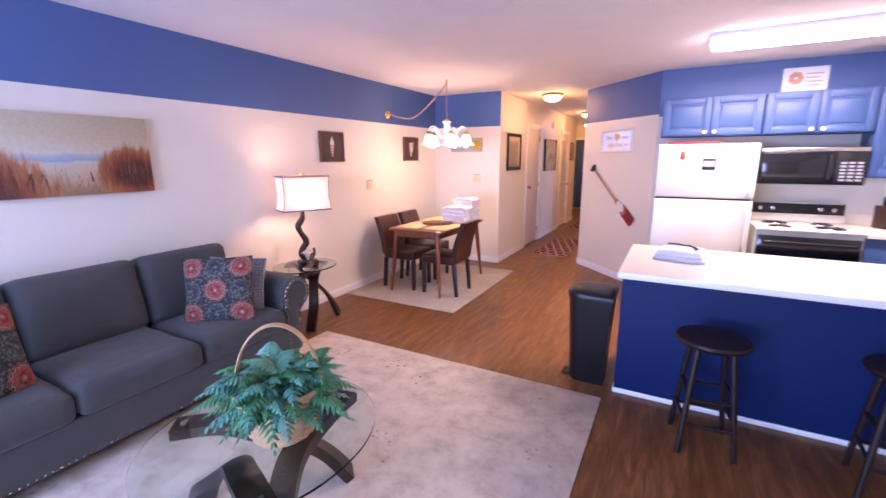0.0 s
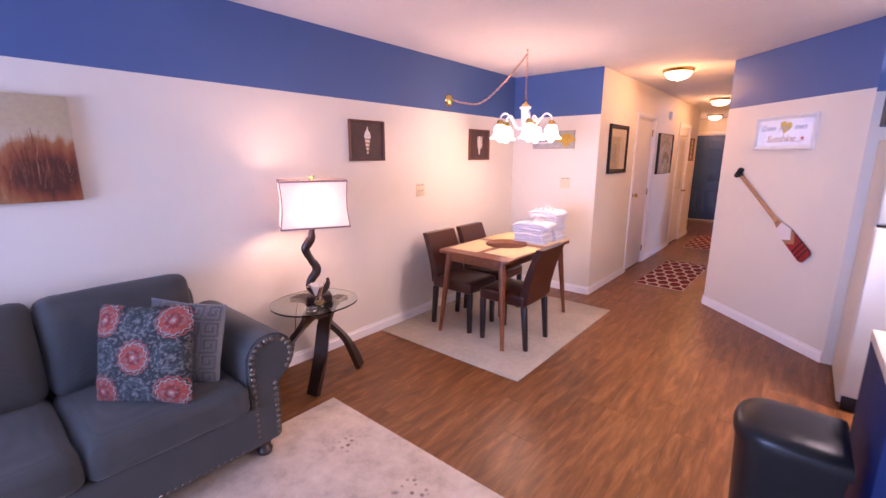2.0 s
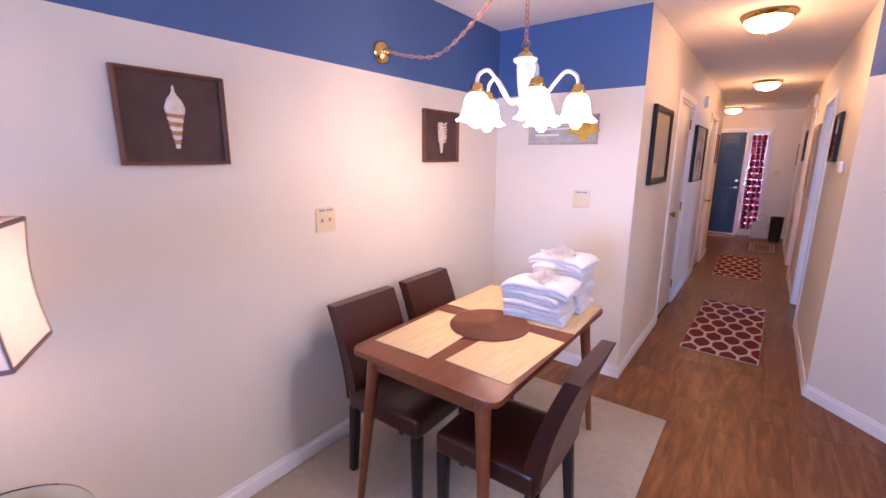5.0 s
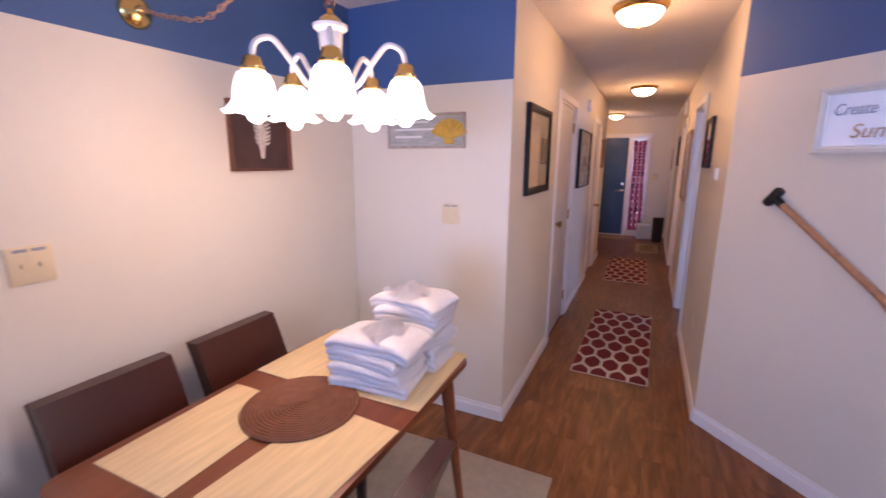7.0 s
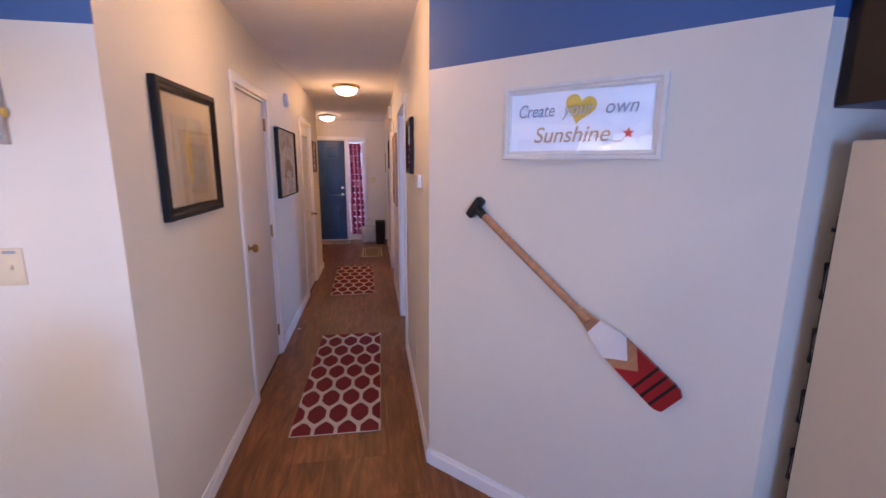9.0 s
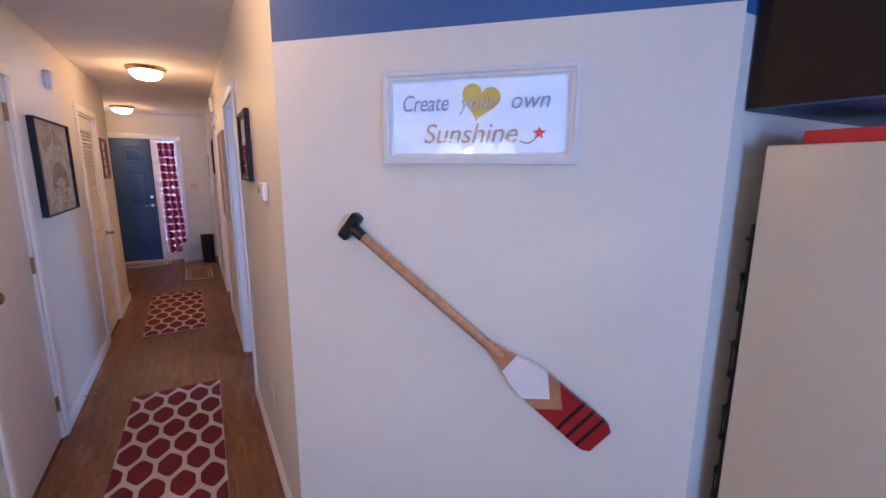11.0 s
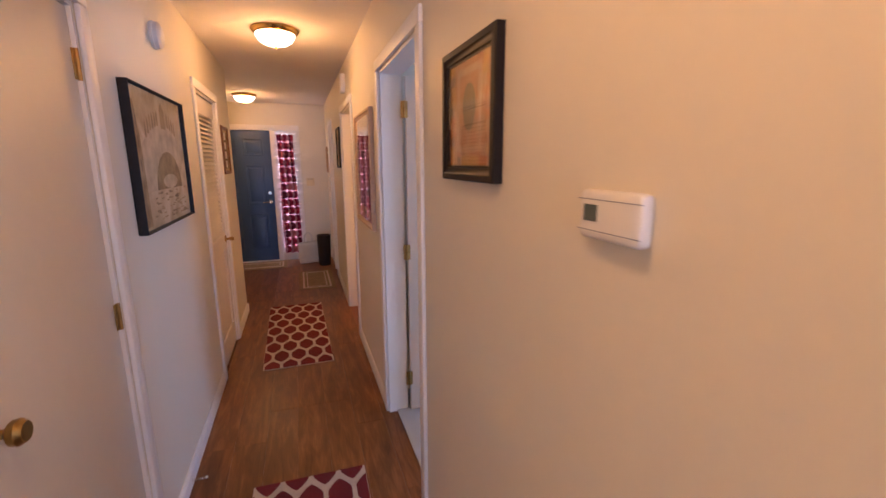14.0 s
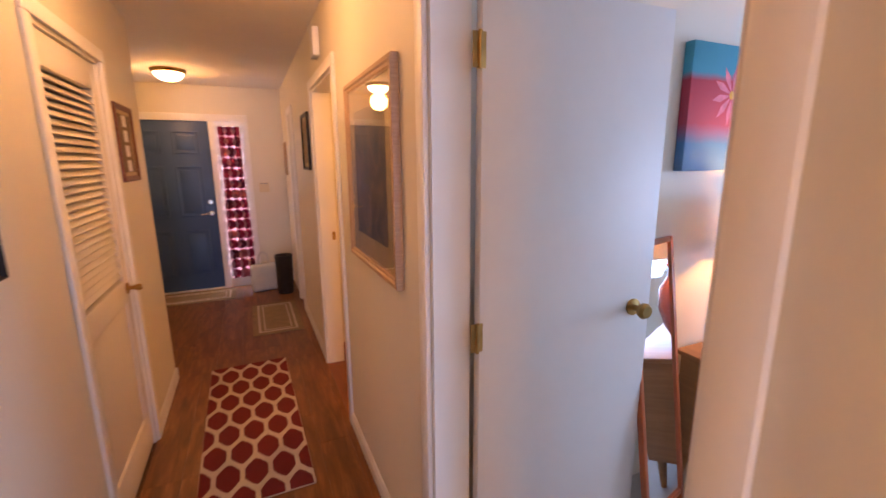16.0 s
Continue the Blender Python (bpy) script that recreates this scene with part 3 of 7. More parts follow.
def casing(name, x, side, y0, y1, head, w=0.06, t=0.018, depth=0.12):
    """Door trim on a wall face at x; side +1 looks to +x. Also lines the opening."""
    bm = bmesh.new()
    a, b = x, x + side * t
    for y in ((y0 - w, y0), (y1, y1 + w)):
        add_box(bm, (a, y[0], 0), (b, y[1], head), 0.007)
    add_box(bm, (a, y0 - w, head), (b, y1 + w, head + w), 0.005)
    c, d = x - side * depth, x - side * 0.001
    for y in ((y0 + 0.0005, y0 + 0.014), (y1 - 0.014, y1 - 0.0005)):
        add_box(bm, (c, y[0], 0), (d, y[1], head - 0.001))
    add_box(bm, (c, y0 + 0.014, head - 0.015), (d, y1 - 0.014, head - 0.001))
    return struct(finish(bm, name, M_TRIM, None, 35), "white gloss painted door trim", "trim")


casing("trim", HL, 1, *D1, 2.04)
casing("trim", HL, 1, *CL, 2.04)
casing("trim", HR, -1, *DR, 2.05)
casing("trim", HR, -1, *D2, 2.05)
casing("trim", HR, -1, *D3, 2.05)


def add_knob(par, m, mt, name="knob", r=0.026):
    bm = bmesh.new()
    add_lathe(bm, capped([(0.030, 0), (0.030, 0.006), (0.011, 0.010), (0.010, 0.030), (r, 0.042), (r * 1.08, 0.055), (r * 0.8, 0.066)]), 20)
    return finish(bm, name, mt, par, 40, "", m)


def add_hinge(par, m, mt=M_OLDBRASS):
    bm = bmesh.new()
    add_box(bm, (-0.02, -0.001, -0.045), (0.02, 0.0025, 0.045), 0.0008)
    add_lathe(bm, capped([(0.006, -0.047), (0.006, 0.047)]), 10, pose(0, 0.006, 0))
    return finish(bm, "hinge", mt, par, 40, "", m)


def flush_door():
    d = thing("door_1", pose(HL - 0.03, (D1[0] + D1[1]) / 2, 0.0), "closed flush off-white door with aged brass knob", "door", kind="structure")
    h = (D1[1] - D1[0]) / 2 - 0.017
    box("leaf", (-0.02, -h, 0.012), (0.018, h, 2.02), M_DOORW, 0.003, d)
    add_knob(d, pose(0.018, -h + 0.06, 1.035, 0, 90), M_OLDBRASS)
    for z in (0.22, 1.05, 1.86):
        add_hinge(d, pose(0.0195, h + 0.004, z, 0, 0, -90))


def bedroom_door():
    d = thing("door_2", pose(HR + 0.122, DR[1] - 0.014, 0.0, 0, 0, -1.5), "open flush white bedroom door with brass hinges and knob", "door", kind="structure")
    box("leaf", (0.012, -0.036, 0.018), (0.70, 0.0, 2.025), M_DOORW, 0.003, d)
    add_knob(d, pose(0.62, -0.036, 1.055, 90), M_OLDBRASS)
    for z in (0.235, 1.043, 1.848):
        add_hinge(d, pose(0.004, -0.034, z, 0, 0, 180))


def closet_door():
    y0, y1 = CL[0] + 0.016, CL[1] - 0.016
    d = thing("door_3", pose(HL - 0.03, y0, 0.0), "closed cream louvred closet door with solid lower panel", "door", kind="structure")
    w = y1 - y0
    bm = bmesh.new()
    for a, b in (((0, 0.012), (0.075, 2.02)), ((w - 0.075, 0.012), (w, 2.02)), ((0.075, 0.012), (w - 0.075, 0.2)), ((0.075, 0.86), (w - 0.075, 0.98)), ((0.075, 1.90), (w - 0.075, 2.02))):
        add_box(bm, (-0.02, a[0], a[1]), (0.018, b[0], b[1]), 0.003)
    add_box(bm, (-0.012, 0.075, 0.2), (0.006, w - 0.075, 0.86), 0.002)
    finish(bm, "leaf_frame", M_DOORW, d, 35)
    bm = bmesh.new()
    add_box(bm, (-0.003, 0, -0.019), (0.003, w - 0.152, 0.019), 0.001, pose(0, 0, 0, 0, -47))
    slat = mesh_of(bm, "louvre_slat", M_DOORW, 30)
    n = 28
    for i in range(n):
        o = new("slat", slat)
        o.parent, o.matrix_basis = d, pose(0.0, 0.076, 1.0 + (i + 0.5) * 0.89 / n)
    add_knob(d, pose(0.018, w - 0.04, 0.93, 0, 90), M_OLDBRASS, "knob", 0.016)
    for z in (0.14, 0.95, 1.84):
        add_hinge(d, pose(0.0195, 0.006, z, 0, 0, -90))


def panel_door():
    d = thing("door_4", pose(FD[0], DOORY + 0.03, 0.0), "closed blue six-panel entrance door with nickel lever", "door", kind="structure")
    w = FD[1] - FD[0]
    bm = bmesh.new()
    add_box(bm, (0.001, -0.02, 0.003), (w - 0.001, 0.02, 2.049), 0.002)
    finish(bm, "leaf", M_DOORBLUE, d, 35)
    pw = (w - 0.12 * 2 - 0.11) / 2
    for i in range(2):
        x = 0.12 + i * (pw + 0.11)
        for z0, z1 in ((0.2, 0.76), (0.92, 1.52), (1.66, 1.92)):
            bm = bmesh.new()
            for a, b in (((x, z0), (x + 0.02, z1)), ((x + pw - 0.02, z0), (x + pw, z1)), ((x + 0.02, z0), (x + pw - 0.02, z0 + 0.02)), ((x + 0.02, z1 - 0.02), (x + pw - 0.02, z1))):
                add_box(bm, (a[0], -0.029, a[1]), (b[0], -0.019, b[1]), 0.004)
            add_box(bm, (x + 0.045, -0.028, z0 + 0.045), (x + pw - 0.045, -0.019, z1 - 0.045), 0.007)
            finish(bm, "panel", M_DOORBLUE, d, 35)
    bm = bmesh.new()
    add_lathe(bm, capped([(0.03, 0), (0.03, 0.012), (0.022, 0.02)]), 20, pose(w - 0.075, -0.02, 1.09, 90))
    add_lathe(bm, capped([(0.03, 0), (0.03, 0.01), (0.012, 0.014), (0.012, 0.045)]), 20, pose(w - 0.075, -0.02, 0.95, 90))
    add_tube(bm, [(w - 0.075, -0.06, 0.95), (w - 0.12, -0.062, 0.95), (w - 0.185, -0.06, 0.945)], 0.009)
    finish(bm, "handle", M_NICKEL, d, 40, "bright nickel lever and bolt")
    bm = bmesh.new()
    for a, b in (((-0.06, 0), (0.012, 2.038)), ((w - 0.012, 0), (w + 0.062, 2.038)), ((w + 0.345, 0), (w + 0.42, 2.038)), ((-0.06, 2.038), (w + 0.42, 2.12))):
        add_box(bm, (a[0], -0.05, a[1]), (b[0], -0.031, b[1]), 0.004)
    add_box(bm, (0, -0.06, 0.0), (w, -0.031, 0.018), 0.003)
    finish(bm, "frame", M_TRIM, d, 35, "white gloss frame")


def sidelight():
    s = thing("window_2", pose(SL[0], DOORY + 0.05, 0.0), "narrow glazed sidelight beside the entrance door", "window", kind="structure")
    w = SL[1] - SL[0]
    g = box("pane", (0.0, 0.0, 0.12), (w, 0.006, 2.05), M_CLEAR, 0, s)
    g.visible_shadow = False
    bm = bmesh.new()
    for a, b in (((0, 0.12), (0.03, 2.05)), ((w - 0.03, 0.12), (w, 2.05)), ((0.03, 0.12), (w - 0.03, 0.16)), ((0.03, 2.0), (w - 0.03, 2.05))):
        add_box(bm, (a[0], -0.02, a[1]), (b[0], 0.02, b[1]), 0.002)
    finish(bm, "frame", M_TRIM, s, 35)
    o = box("backdrop", (-4.5, DOORY + 0.6, -0.1), (0.5, DOORY + 0.62, 3.0), M_OUTSIDE)
    struct(o, "plain bright daylight outside the entrance", "backdrop")


def curtain():
    c = thing("curtain", pose(SL[0] + 0.145, DOORY - 0.075, 0.0), "sheer curtain printed with crimson and pink discs", "curtain")
    m, nt, b = nodes_of("sheer_dotted_cloth")
    out = nt.nodes["Material Output"]
    tr, mx = nt.nodes.new("ShaderNodeBsdfTranslucent"), nt.nodes.new("ShaderNodeMixShader")
    b.inputs["Roughness"].default_value = 0.9
    col = ramp(nt, noise_of(nt, 60, 3), ((0.3, (0.50, 0.20, 0.26)), (0.7, (0.62, 0.30, 0.36))))
    nt.links.new(col, b.inputs["Base Color"])
    nt.links.new(col, tr.inputs[0])
    mx.inputs[0].default_value = 0.5
    nt.links.new(b.outputs[0], mx.inputs[1])
    nt.links.new(tr.outputs[0], mx.inputs[2])
    nt.links.new(mx.outputs[0], out.inputs[0])
    discs = [mat("crimson_disc", (0.26, 0.010, 0.045), 0.9), mat("dark_plum_disc", (0.11, 0.006, 0.025), 0.9), mat("rose_disc", (0.42, 0.10, 0.12), 0.9)]
    rnd = random.Random(5)

    def wid(z):
        return 0.125 + 0.012 * math.sin(z * 3)

    def surf(u, z):
        return (u * wid(z) + (0.02 - z * 0.01), 0.022 * math.sin(u * 9 + z * 0.8) + 0.004 * math.sin(z * 15), z)

    bm = bmesh.new()
    nu, nz = 26, 50
    g = [[bm.verts.new(surf(-1 + 2 * i / nu, 0.13 + 1.83 * j / nz)) for i in range(nu + 1)] for j in range(nz + 1)]
    for j in range(nz):
        for i in range(nu):
            bm.faces.new((g[j][i], g[j][i + 1], g[j + 1][i + 1], g[j + 1][i]))
    finish(bm, "cloth", m, c, 60)
    bm = bmesh.new()
    rows = 15
    for j in range(rows):
        for k in (-0.66, 0.0, 0.66):
            z, r, mi = 0.19 + j * 1.74 / (rows - 1), 0.056 + rnd.random() * 0.006, rnd.choice((0, 0, 0, 1, 2))
            ring = []
            for q in range(18):
                u, zz = k + r * 0.86 * math.cos(q * math.pi / 9) / 0.125, z + r * math.sin(q * math.pi / 9)
                x, y, _ = surf(max(-1, min(1, u)), zz)
                ring.append(bm.verts.new((x, y - 0.003, zz)))
            x, y, _ = surf(k, z)
            mid = bm.verts.new((x, y - 0.003, z))
            for q in range(18):
                bm.faces.new((mid, ring[q], ring[(q + 1) % 18])).material_index = mi
    finish(bm, "disc_print", discs, c, 60, "crimson, plum and rose discs")
    bm = bmesh.new()
    add_tube(bm, [(-0.15, 0.0, 1.985), (0.15, 0.0, 1.985)], 0.008)
    for x in (-0.15, 0.15):
        add_tube(bm, [(x, 0.0, 1.985), (x, 0.072, 1.985)], 0.006)
    finish(bm, "rod", M_WHITEPLASTIC, c, 40)


flush_door()
bedroom_door()
closet_door()
panel_door()
sidelight()
curtain()
box_d3 = thing("door_5", pose(HR + 0.03, D3[0], 0.0), "closed white flush door in the entrance hall", "door", kind="structure")
box("leaf", (0, 0.016, 0.012), (0.036, D3[1] - D3[0] - 0.016, 2.03), M_DOORW, 0.003, box_d3)
bm = bmesh.new()
add_box(bm, (HR + 0.083, D2[1] - 0.0165, 0.99), (HR + 0.108, D2[1] - 0.0145, 1.05), 0.0005)
struct(finish(bm, "strike_plate", M_OLDBRASS, None, 0), "small aged brass strike plate on the door jamb", "strike plate")


# ---- living room ----
def sofa():
    s = thing("sofa", pose(-2.49, 1.18, 0.0), "grey woven three-seat sofa with rolled arms and nailhead trim", "sofa")
    bm = bmesh.new()
    add_round_box(bm, (-0.40, -1.10, 0.085), (0.395, 1.10, 0.31), 0.025, 8)
    finish(bm, "base", M_SOFA, s, 50)
    bm = bmesh.new()
    add_round_box(bm, (-0.42, -1.0, 0.25), (-0.20, 1.0, 0.84), 0.06, 10, m=pose(0, 0, 0, 0, -5))
    finish(bm, "backrest", M_SOFA, s, 50)
    for i, y in enumerate((-0.64, 0.0, 0.64)):
        bm = bmesh.new()
        add_round_box(bm, (-0.24, y - 0.318, 0.30), (0.415, y + 0.318, 0.455), 0.045, 12, 0.018, seed=i + 1)
        finish(bm, "seat_cushion", M_SOFA, s, 60)
        bm = bmesh.new()
        add_round_box(bm, (-0.11, -0.318, 0.0), (0.09, 0.318, 0.47), 0.06, 12, 0.035, axis=0, seed=i + 5, m=pose(-0.20, y, 0.44, 0, -13))
        finish(bm, "back_cushion", M_SOFA, s, 60)
    for sg in (-1, 1):
        bm = bmesh.new()
        prof = [(0.955, 0.09), (1.115, 0.09), (1.125, 0.40)]
        prof += [(1.088 + 0.130 * math.cos(a), 0.540 + 0.130 * math.sin(a)) for a in [radians(q) for q in range(-58, 190, 14)]]
        prof += [(0.955, 0.44)]
        mm = Matrix(((0, 0, 1, 0), (sg, 0, 0, 0), (0, 1, 0, 0), (0, 0, 0, 1)))
        add_prism(bm, prof, -0.40, 0.385, mm)
        bmesh.ops.bevel(bm, geom=[e for e in bm.edges if e.calc_face_angle(0) > 1.2], offset=0.012, segments=2, affect="EDGES")
        arm = finish(bm, "arm", M_SOFA, s, 55)
        bm = bmesh.new()
        path = [(1.095, z) for z in [0.12 + 0.031 * k for k in range(10)]]
        path += [(1.088 + 0.103 * math.cos(a), 0.540 + 0.103 * math.sin(a)) for a in [radians(q) for q in range(-40, 200, 18)]]
        path += [(0.985, z) for z in [0.49 - 0.031 * k for k in range(12)]]
        for y, z in path:
            add_lathe(bm, [(0.0135, 0.0), (0.011, 0.006), (0.006, 0.010), (0.0001, 0.011)], 8, pose(0.385, sg * y, z, 0, 90))
        tagged(finish(bm, "nailhead_trim", M_NAIL, s, 40, "row of bronze nailheads"), kind="stuff")
    bm = bmesh.new()
    for k in range(62):
        add_lathe(bm, [(0.009, 0.0), (0.007, 0.004), (0.0001, 0.007)], 6, pose(0.395, -0.93 + k * 0.03, 0.105, 0, 90))
    tagged(finish(bm, "nailhead_row", M_NAIL, s, 40, "row of bronze nailheads"), kind="stuff")
    for x in (-0.34, 0.34):
        for y in (-1.03, 1.03):
            bm = bmesh.new()
            add_lathe(bm, capped([(0.022, 0), (0.034, 0.012), (0.040, 0.035), (0.030, 0.055), (0.024, 0.062), (0.036, 0.075), (0.036, 0.1)]), 18)
            finish(bm, "foot", M_BENT, s, 40, "dark turned wooden foot", pose(x, y, 0))


def pillow(m, mt, label, size=0.46, thick=0.075, greek=False):
    p = thing("throw_pillow", m, label, "pillow", "throw pillows on the sofa")
    bm = bmesh.new()
    n = 18
    for side in (-1, 1):
        g = []
        for j in range(n + 1):
            row = []
            for i in range(n + 1):
                u, v = -1 + 2 * i / n, -1 + 2 * j / n
                k = max(0, (1 - abs(u) ** 2.6) * (1 - abs(v) ** 2.6)) ** 0.55
                pin = 1 - 0.06 * (1 - abs(u * v)) * (abs(u) ** 6 + abs(v) ** 6)
                z = side * thick * k + 0.006 * noise.noise(Vector((u * 2, v * 2, side + size)))
                row.append(bm.verts.new((u * size / 2 * pin, v * size / 2 * pin, z)))
            g.append(row)
        for j in range(n):
            for i in range(n):
                bm.faces.new((g[j][i], g[j][i + 1], g[j + 1][i + 1], g[j + 1][i]))
    bmesh.ops.remove_doubles(bm, verts=bm.verts, dist=0.004)
    finish(bm, "cover", mt, p, 60)
    if greek:
        bm = bmesh.new()
        for j in range(5):
            for i in range(5):
                cx, cy = (i - 2) * 0.078, (j - 2) * 0.078
                pts = [(-0.03, -0.03), (0.03, -0.03), (0.03, 0.03), (-0.016, 0.03), (-0.016, -0.008), (0.012, -0.008), (0.012, 0.012)]
                for (ax, ay), (bx, by) in zip(pts, pts[1:]):
                    x0, x1, y0, y1 = cx + min(ax, bx) - 0.004, cx + max(ax, bx) + 0.004, cy + min(ay, by) - 0.004, cy + max(ay, by) + 0.004
                    vs = []
                    for x, y in ((x0, y0), (x1, y0), (x1, y1), (x0, y1)):
                        u, v = x / (size / 2), y / (size / 2)
                        k = max(0, (1 - abs(u) ** 2.6) * (1 - abs(v) ** 2.6)) ** 0.55
                        vs.append(bm.verts.new((x, y, thick * k + 0.007)))
                    bm.faces.new(vs)
        finish(bm, "key_pattern", M_SILVERD, p, 0, "raised grey key pattern")
    return p


def facing(x, y, z, yaw, tip, spin=0):
    """A pose whose own z looks along yaw (0: +x), tipped back by tip degrees."""
    return pose(x, y, z, 0, 0, yaw) @ pose(0, 0, 0, 0, 90 - tip, 0) @ pose(0, 0, 0, 0, 0, 90 + spin)


sofa()
pillow(facing(-2.33, 1.80, 0.665, -53, 15, 1), M_SUZANI, "square cushion printed with coral and black medallions", 0.45)
pillow(facing(-2.40, 1.985, 0.642, -56, 14, -3), M_SILVER, "silver grey cushion with raised key pattern", 0.40, 0.07, True)
pillow(facing(-2.37, 0.60, 0.665, 20, 22, -8), M_SUZANI, "square cushion printed with coral and black medallions")


def reed_painting():
    m, nt, b = nodes_of("painted_beach_canvas")
    b.inputs["Roughness"].default_value = 0.75
    co, sp = nt.nodes.new("ShaderNodeTexCoord"), nt.nodes.new("ShaderNodeSeparateXYZ")
    nt.links.new(co.outputs["Object"], sp.inputs[0])
    ad = nt.nodes.new("ShaderNodeMath")
    ad.operation, ad.inputs[1].default_value = "MULTIPLY_ADD", 0.06
    nt.links.new(noise_of(nt, 7, 6), ad.inputs[0])
    nt.links.new(sp.outputs[2], ad.inputs[2])
    mr = nt.nodes.new("ShaderNodeMapRange")
    mr.inputs[1].default_value, mr.inputs[2].default_value = -0.245, 0.245
    nt.links.new(ad.outputs[0], mr.inputs[0])
    c = ramp(nt, mr.outputs[0], ((0.0, (0.26, 0.10, 0.05)), (0.14, (0.40, 0.22, 0.12)), (0.24, (0.52, 0.38, 0.25)), (0.38, (0.58, 0.46, 0.32)), (0.47, (0.56, 0.50, 0.42)), (0.50, (0.30, 0.38, 0.46)), (0.56, (0.40, 0.46, 0.50)), (0.60, (0.60, 0.54, 0.42)), (0.8, (0.55, 0.46, 0.30)), (1.0, (0.52, 0.44, 0.30))))

    def mound(cy, cz, ry, rz, stops):
        """A soft painted clump: a blurred ellipse broken by upright brush noise."""
        mp, g = nt.nodes.new("ShaderNodeMapping"), nt.nodes.new("ShaderNodeTexGradient")
        mp.inputs["Scale"].default_value, mp.inputs["Location"].default_value = (0, 1 / ry, 1 / rz), (0, -cy / ry, -cz / rz)
        g.gradient_type = "SPHERICAL"
        nt.links.new(co.outputs["Object"], mp.inputs[0])
        nt.links.new(mp.outputs[0], g.inputs[0])
        ma = nt.nodes.new("ShaderNodeMath")
        ma.operation, ma.inputs[1].default_value = "MULTIPLY_ADD", 0.55
        nt.links.new(noise_of(nt, 9, 6, (1, 4, 0.8), 0.6), ma.inputs[0])
        nt.links.new(g.outputs["Fac"], ma.inputs[2])
        return ramp(nt, ma.outputs[0], ((0.40, (0, 0, 0)), (0.56, (1, 1, 1)))), ramp(nt, ma.outputs[0], stops)

    rust = ((0.42, (0.50, 0.29, 0.15)), (0.6, (0.40, 0.15, 0.06)), (0.78, (0.28, 0.075, 0.035)), (0.95, (0.11, 0.035, 0.025)))
    for cy, cz, ry, rz in ((-0.44, -0.28, 0.52, 0.42), (0.38, -0.12, 0.30, 0.22)):
        f, paint = mound(cy, cz, ry, rz, rust)
        c = mixed(nt, f, c, paint)
    c = mixed(nt, 0.5, c, ramp(nt, noise_of(nt, 45, 5), ((0.3, (0.8, 0.78, 0.75)), (0.7, (1, 1, 1)))), "MULTIPLY")
    nt.links.new(c, b.inputs["Base Color"])
    add_bump(nt, b, noise_of(nt, 130, 3), 0.3, 0.002)
    p = thing("canvas_painting", pose(LW + 0.0185, 1.292, 1.567), "unframed beach canvas with rust-red dune grass", "painting")
    box("canvas", (-0.018, -0.487, -0.243), (0.018, 0.487, 0.243), m, 0.003, p)
    rnd = random.Random(3)
    inks = [mat("rust_stroke", (0.27, 0.085, 0.04), 0.8, vary=0.3, scale=30), mat("umber_stroke", (0.15, 0.045, 0.024), 0.8, vary=0.3, scale=30), mat("ochre_stroke", (0.42, 0.22, 0.09), 0.8, vary=0.2, scale=30)]
    bm = bmesh.new()

    def stroke(y, z, h, lean, w, mi, plume=False):
        x = 0.0185 + rnd.random() * 0.0012
        pts = [(y + lean * t * t, z + h * t) for t in (0, 0.4, 0.75, 1)]
        for (y0, z0), (y1, z1) in zip(pts, pts[1:]):
            bm.faces.new([bm.verts.new(q) for q in ((x, y0 - w, z0), (x, y0 + w, z0), (x, y1 + w * 0.7, z1), (x, y1 - w * 0.7, z1))]).material_index = mi
        if plume:
            ty, tz = pts[-1]
            for k in range(9):
                t = k / 9
                ww = 0.007 * (1 - t) + 0.002
                yy = ty + lean * 0.5 * t + rnd.uniform(-0.003, 0.003)
                bm.faces.new([bm.verts.new(q) for q in ((x + 0.0004, yy - ww, tz - 0.02 + t * 0.06), (x + 0.0004, yy + ww, tz - 0.022 + t * 0.06), (x + 0.0004, yy, tz + t * 0.06 - 0.006))]).material_index = mi

    for cy, spread, top, n in ((-0.36, 0.13, 0.24, 90), (0.33, 0.09, 0.17, 70), (-0.1, 0.2, 0.08, 60)):
        for k in range(n):
            y = max(-0.475, min(0.472, rnd.gauss(cy, spread)))
            f = math.exp(-((y - cy) / (spread * 1.25)) ** 2)
            z0 = -0.235 + rnd.random() * 0.08 + (0.05 if cy > 0 else 0)
            h = (0.05 + rnd.random() * top) * f + 0.02
            lean = rnd.uniform(-0.03, 0.03)
            y = max(-0.455, min(0.452, y))
            stroke(y, z0, min(h, 0.21 - z0), lean, rnd.uniform(0.0005, 0.0015), rnd.choice((0, 0, 1, 1, 2)), k % 34 == 0 and cy < 0)
    for y, z in ((-0.475, 0.15), (-0.43, 0.14), (-0.345, 0.155), (-0.275, 0.12)):
        bm.faces.new([bm.verts.new((0.0202, y + 0.008 * math.cos(q) + 0.1 * 0.04 * math.sin(q), z + 0.042 * math.sin(q))) for q in [2 * math.pi * k / 14 for k in range(14)]]).material_index = 1
        stroke(y - 0.004, z - 0.30, 0.27, 0.004, 0.0012, 0)
    tagged(finish(bm, "dune_grass_strokes", inks, p, 0, "rust and umber brush strokes"), kind="stuff")


reed_painting()
tagged(box("area_rug", (-2.31, -0.75, 0.0015), (0.055, 2.76, 0.011), M_RUGL, 0.003), "pale distressed area rug with faint taupe blossoms", "rug")


